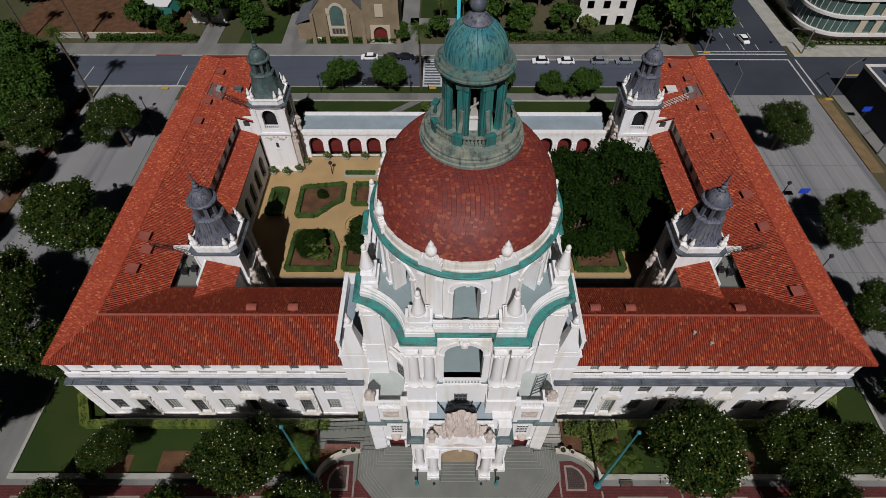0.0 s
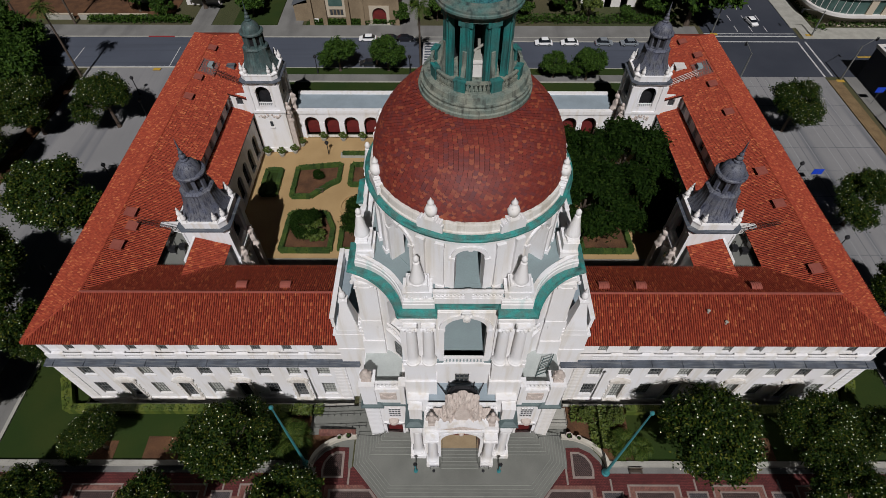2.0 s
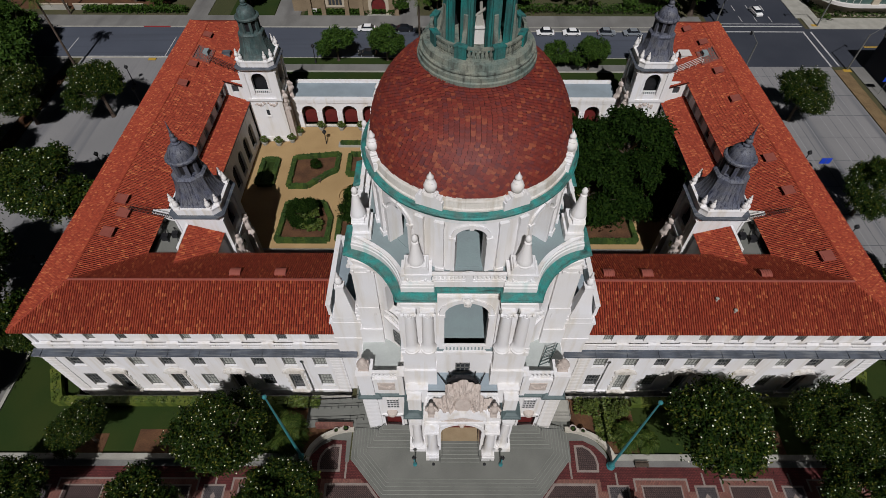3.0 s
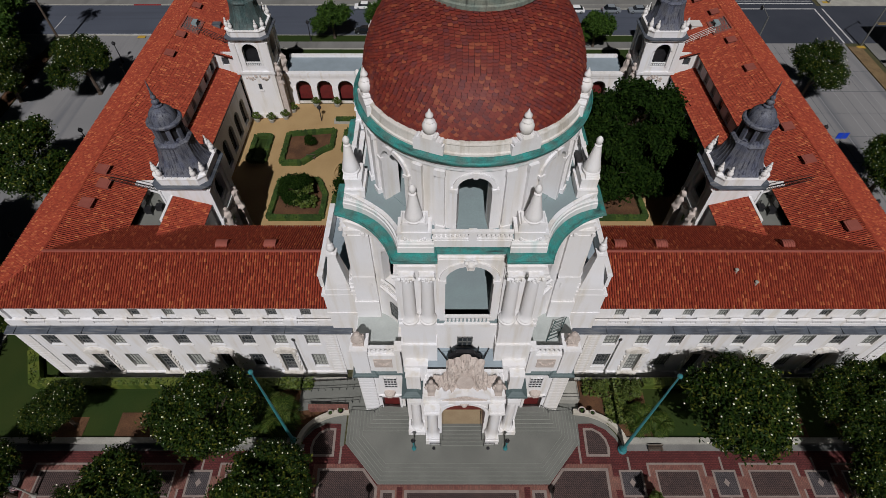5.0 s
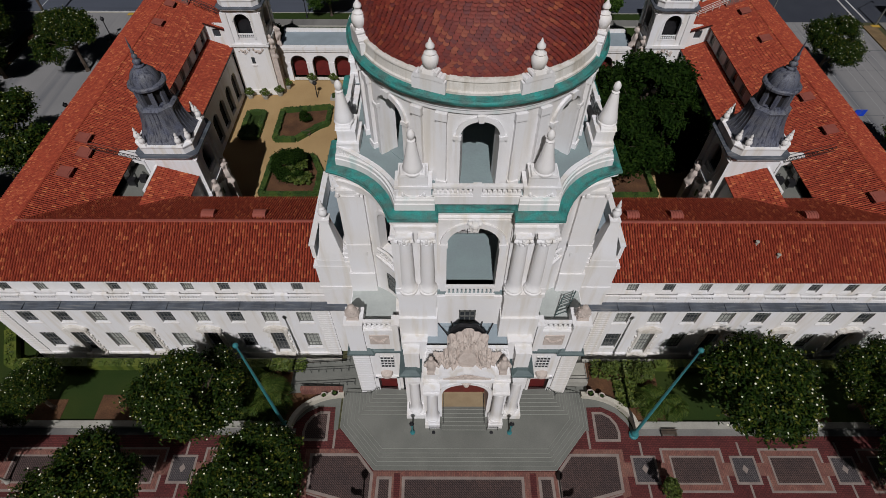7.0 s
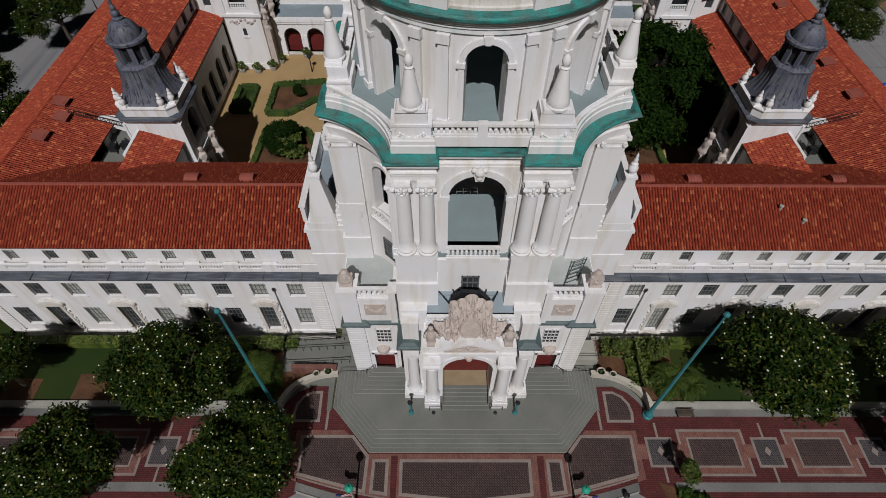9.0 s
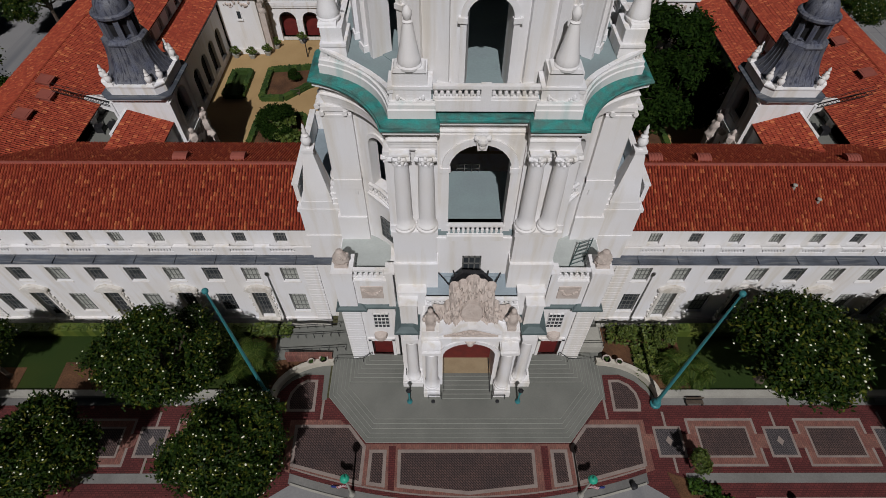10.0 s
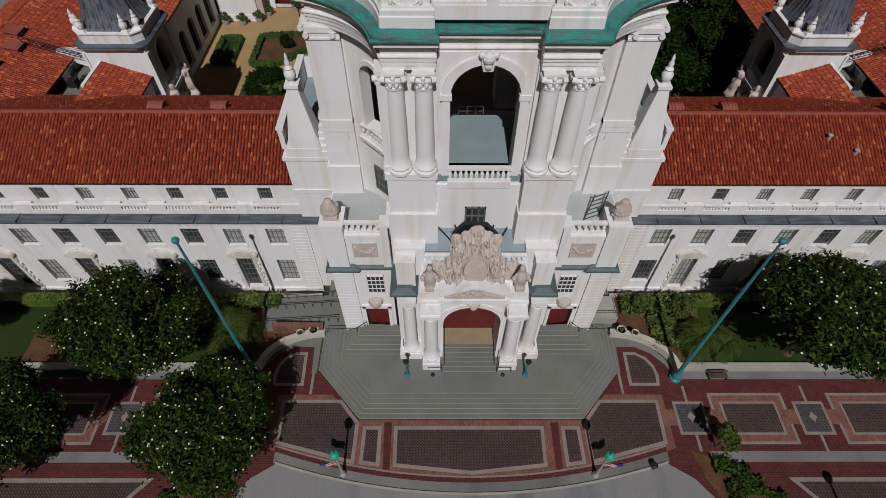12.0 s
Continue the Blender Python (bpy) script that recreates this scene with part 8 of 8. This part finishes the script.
slab("lot", rect(-128, -78, 110, 150), -0.3, 0.1, SOIL, "bare red-brown building lot", "ground")
slab("path", rect(-12, 14, 117, 121), -0.3, 0.12, WALK, "pale cross path")
slab("lawn", rect(-9, 12, 121.5, 140), -0.3, 0.14, GRASS, "lawn behind the palms", "lawn")
t = thing("lot_wall", "low cream wall along the vacant lot", "wall", (-100, 107.6, 0))
for x0, x1 in ((-112, -104.6), (-103, -93.5), (-92, -84)):
    part("wall_panel", Shape().box(x0, x1, 109.4, 109.8, 0, 1.5), PALECON, t)
    part("coping", Shape().box(x0 - 0.1, x1 + 0.1, 109.3, 109.9, 1.5, 1.65), STONETRIM, t)


def house(name, label, x0, x1, y0, y1, h, wallm, roofm, rise, wins, flat_roof=False):
    t = thing(name, label, "house", ((x0 + x1) / 2, (y0 + y1) / 2, 0))
    part("wall", Shape().wall(x0, x1, 0, h, y0, y0 + 0.4, [(a, b, c, d, False) for a, b, c, d in wins]).box(x0, x0 + 0.4, y0 + 0.4, y1, 0, h).box(x1 - 0.4, x1, y0 + 0.4, y1, 0, h).box(x0, x1, y1 - 0.4, y1, 0, h), wallm, t)
    for a, b, c, d in wins:
        w = part("window", Shape().box(a, b, y0 + 0.2, y0 + 0.26, c, d), GLASS, t)
        part("window_frame", Shape().box(a, b, y0 + 0.12, y0 + 0.2, (c + d) / 2 - 0.06, (c + d) / 2 + 0.06).box((a + b) / 2 - 0.06, (a + b) / 2 + 0.06, y0 + 0.12, y0 + 0.2, c, d), WHITEPAINT, w)
        part("window_sill", Shape().box(a - 0.15, b + 0.15, y0 - 0.2, y0, c - 0.2, c), WHITEPAINT, w)
    if flat_roof:
        part("roof", Shape().box(x0 - 0.3, x1 + 0.3, y0 - 0.3, y1 + 0.3, h, h + 0.5), roofm, t)
    else:
        xm = (x0 + x1) / 2
        part("roof", plane_of([(x0 - 0.5, y0 - 0.5, h - 0.2), (xm, y0 - 0.5, h + rise), (xm, y1 + 0.5, h + rise), (x0 - 0.5, y1 + 0.5, h - 0.2)]), roofm, t)
        part("roof", plane_of([(x1 + 0.5, y1 + 0.5, h - 0.2), (xm, y1 + 0.5, h + rise), (xm, y0 - 0.5, h + rise), (x1 + 0.5, y0 - 0.5, h - 0.2)]), roofm, t)
        part("gable", Shape().slab([(x0, h - 0.05), (x1, h - 0.05), (xm, h + rise - 0.2)], y0, y0 + 0.4), wallm, t)
    return t


house("house", "white three-storey stucco apartment house", 36.8, 52.6, 117.5, 135, 11, WHITEPAINT, LEDGE, 0, [(39 + 4.6 * i, 40.9 + 4.6 * i, z, z + 1.9) for i in range(3) for z in (3.0, 7.4)], True)
house("house", "pale house with a grey shingle gable roof", -76, -66.5, 118, 132, 5.5, WHITEPAINT, SLATE, 4.0, [(-73, -71.5, 2, 3.6), (-70, -68.5, 2, 3.6)])
t = thing("market_stall", "white roofed pavilion with a green canvas awning", "pavilion", (-86, 122, 0))
part("wall", Shape().box(-91, -82.5, 119, 132, 0, 4.5), WHITEPAINT, t)
part("roof", Shape().box(-91.4, -82, 118.6, 132.5, 4.5, 4.8), FLAGWHITE, t)
part("awning", Shape().add([(-91, 118.6, 4.2), (-81, 118.6, 4.2), (-80.2, 115.0, 3.0), (-91.6, 115.0, 3.0)], [(0, 1, 2, 3)]).add([(-82.0, 118.6, 4.2), (-82, 132, 4.2), (-79.8, 132, 3.0), (-79.8, 118.6, 3.0)], [(0, 1, 2, 3)]), AWNING, t, "green canvas awning")
for x in (-91, -81):
    part("awning_post", Shape().rod((x, 115.2, 0), (x, 115.2, 3.0), 0.06), IRON, t)

# modern building with a rounded corner
mb = thing("office_building", "modern office with a rounded green glass corner and white bands", "building", (118, 125, 0))


def corner_outline(off, deep=True):
    pts = [(101.5 - off, 180 if deep else 124)]
    for g in np.linspace(math.pi, 1.5 * math.pi, 10):
        pts.append((110 + (8.5 + off) * math.cos(g), 118 + (8.5 + off) * math.sin(g)))
    return pts + [(180, 109.5 - off), (180, 180 if deep else 124)]


part("glass_body", Shape().prism(corner_outline(0), 3.6, 20), GREENGLASS, mb, "dark green curtain glass")
part("base_wall", Shape().prism(corner_outline(-1.5), 0, 3.6), STONETRIM, mb)
for z in (3.5, 8.4, 13.2, 18.2):
    part("white_band", Shape().prism(corner_outline(0.9, False), z, z + 0.75), WHITEPAINT, mb, "white curved floor band")
for z0 in (4.25, 9.15, 13.95):
    for i in range(12):
        part("fin", Shape().box(113 + 4.2 * i, 114.9 + 4.2 * i, 109.05, 109.55, z0, z0 + 4.1), STONETRIM, mb)
    for g in np.linspace(math.pi, 1.5 * math.pi, 9):
        x, y = 110 + 8.55 * math.cos(g), 118 + 8.55 * math.sin(g)
        part("mullion", Shape().rod((x, y, z0), (x, y, z0 + 4.2), 0.09, 4), WHITEPAINT, mb)
    for i in range(12):
        part("mullion", Shape().rod((101.45, 120 + 3 * i, z0), (101.45, 120 + 3 * i, z0 + 4.2), 0.09, 4), WHITEPAINT, mb)
db = thing("low_building", "low building with a dark facade and white roof edge", "building", (120, 70, 0))
part("wall", Shape().box(99.4, 150, -20, 82.6, 0, 8), ASPHALT, db, "dark facade wall")
part("roof", Shape().box(99.9, 150.4, -20, 82.2, 8.0, 8.3), ROADBLUE, db, "grey flat roof")
part("parapet", Shape().box(99.2, 99.9, -20, 82.8, 8.0, 8.7).box(99.9, 150, 82.2, 82.8, 8.0, 8.7), WHITEPAINT, db, "white roof edge")

mb.location = (115, 121, 0)

# ---- single dome tiles, nearest ----
if singles:
    a0, g0, dg0, da0 = singles[len(singles) // 2]
    w0 = da0 * 0.465 * RC * math.cos(g0)
    h0 = dg0 * RC
    prof = [(-1, 1.2, 0.0), (1, 1.2, 0.0), (1, 0.25, 0.09), (0.62, -0.12, 0.12), (0, -0.3, 0.13), (-0.62, -0.12, 0.12), (-1, 0.25, 0.09)]
    vs = [(u * w0, w * h0, h) for u, w, h in prof] + [(u * w0, w * h0, -0.03) for u, w, h in prof[2:]]
    tile = Shape().add(vs, [(0, 6, 5, 4, 3, 2, 1)[::-1]] + [(2 + q, 3 + q, 8 + q, 7 + q) for q in range(4)])
    tile_me = data_of("dome_tile", tile, DOMETILE_1)
    for a, g, dg, da in singles:
        n = Vector((math.cos(g) * math.cos(a), math.cos(g) * math.sin(a), math.sin(g)))
        e = Vector((-math.sin(a), math.cos(a), 0))
        up = n.cross(e)
        m = Matrix((e, up, n)).transposed().to_4x4()
        k = da * 0.465 * RC * math.cos(g) / w0
        piece("dome_tile", tile_me, tower, Matrix.Translation(Vector((TX, DY, ZC)) + n * (RC - 0.02)) @ m @ Matrix.Diagonal((k, 1, 1, 1)))
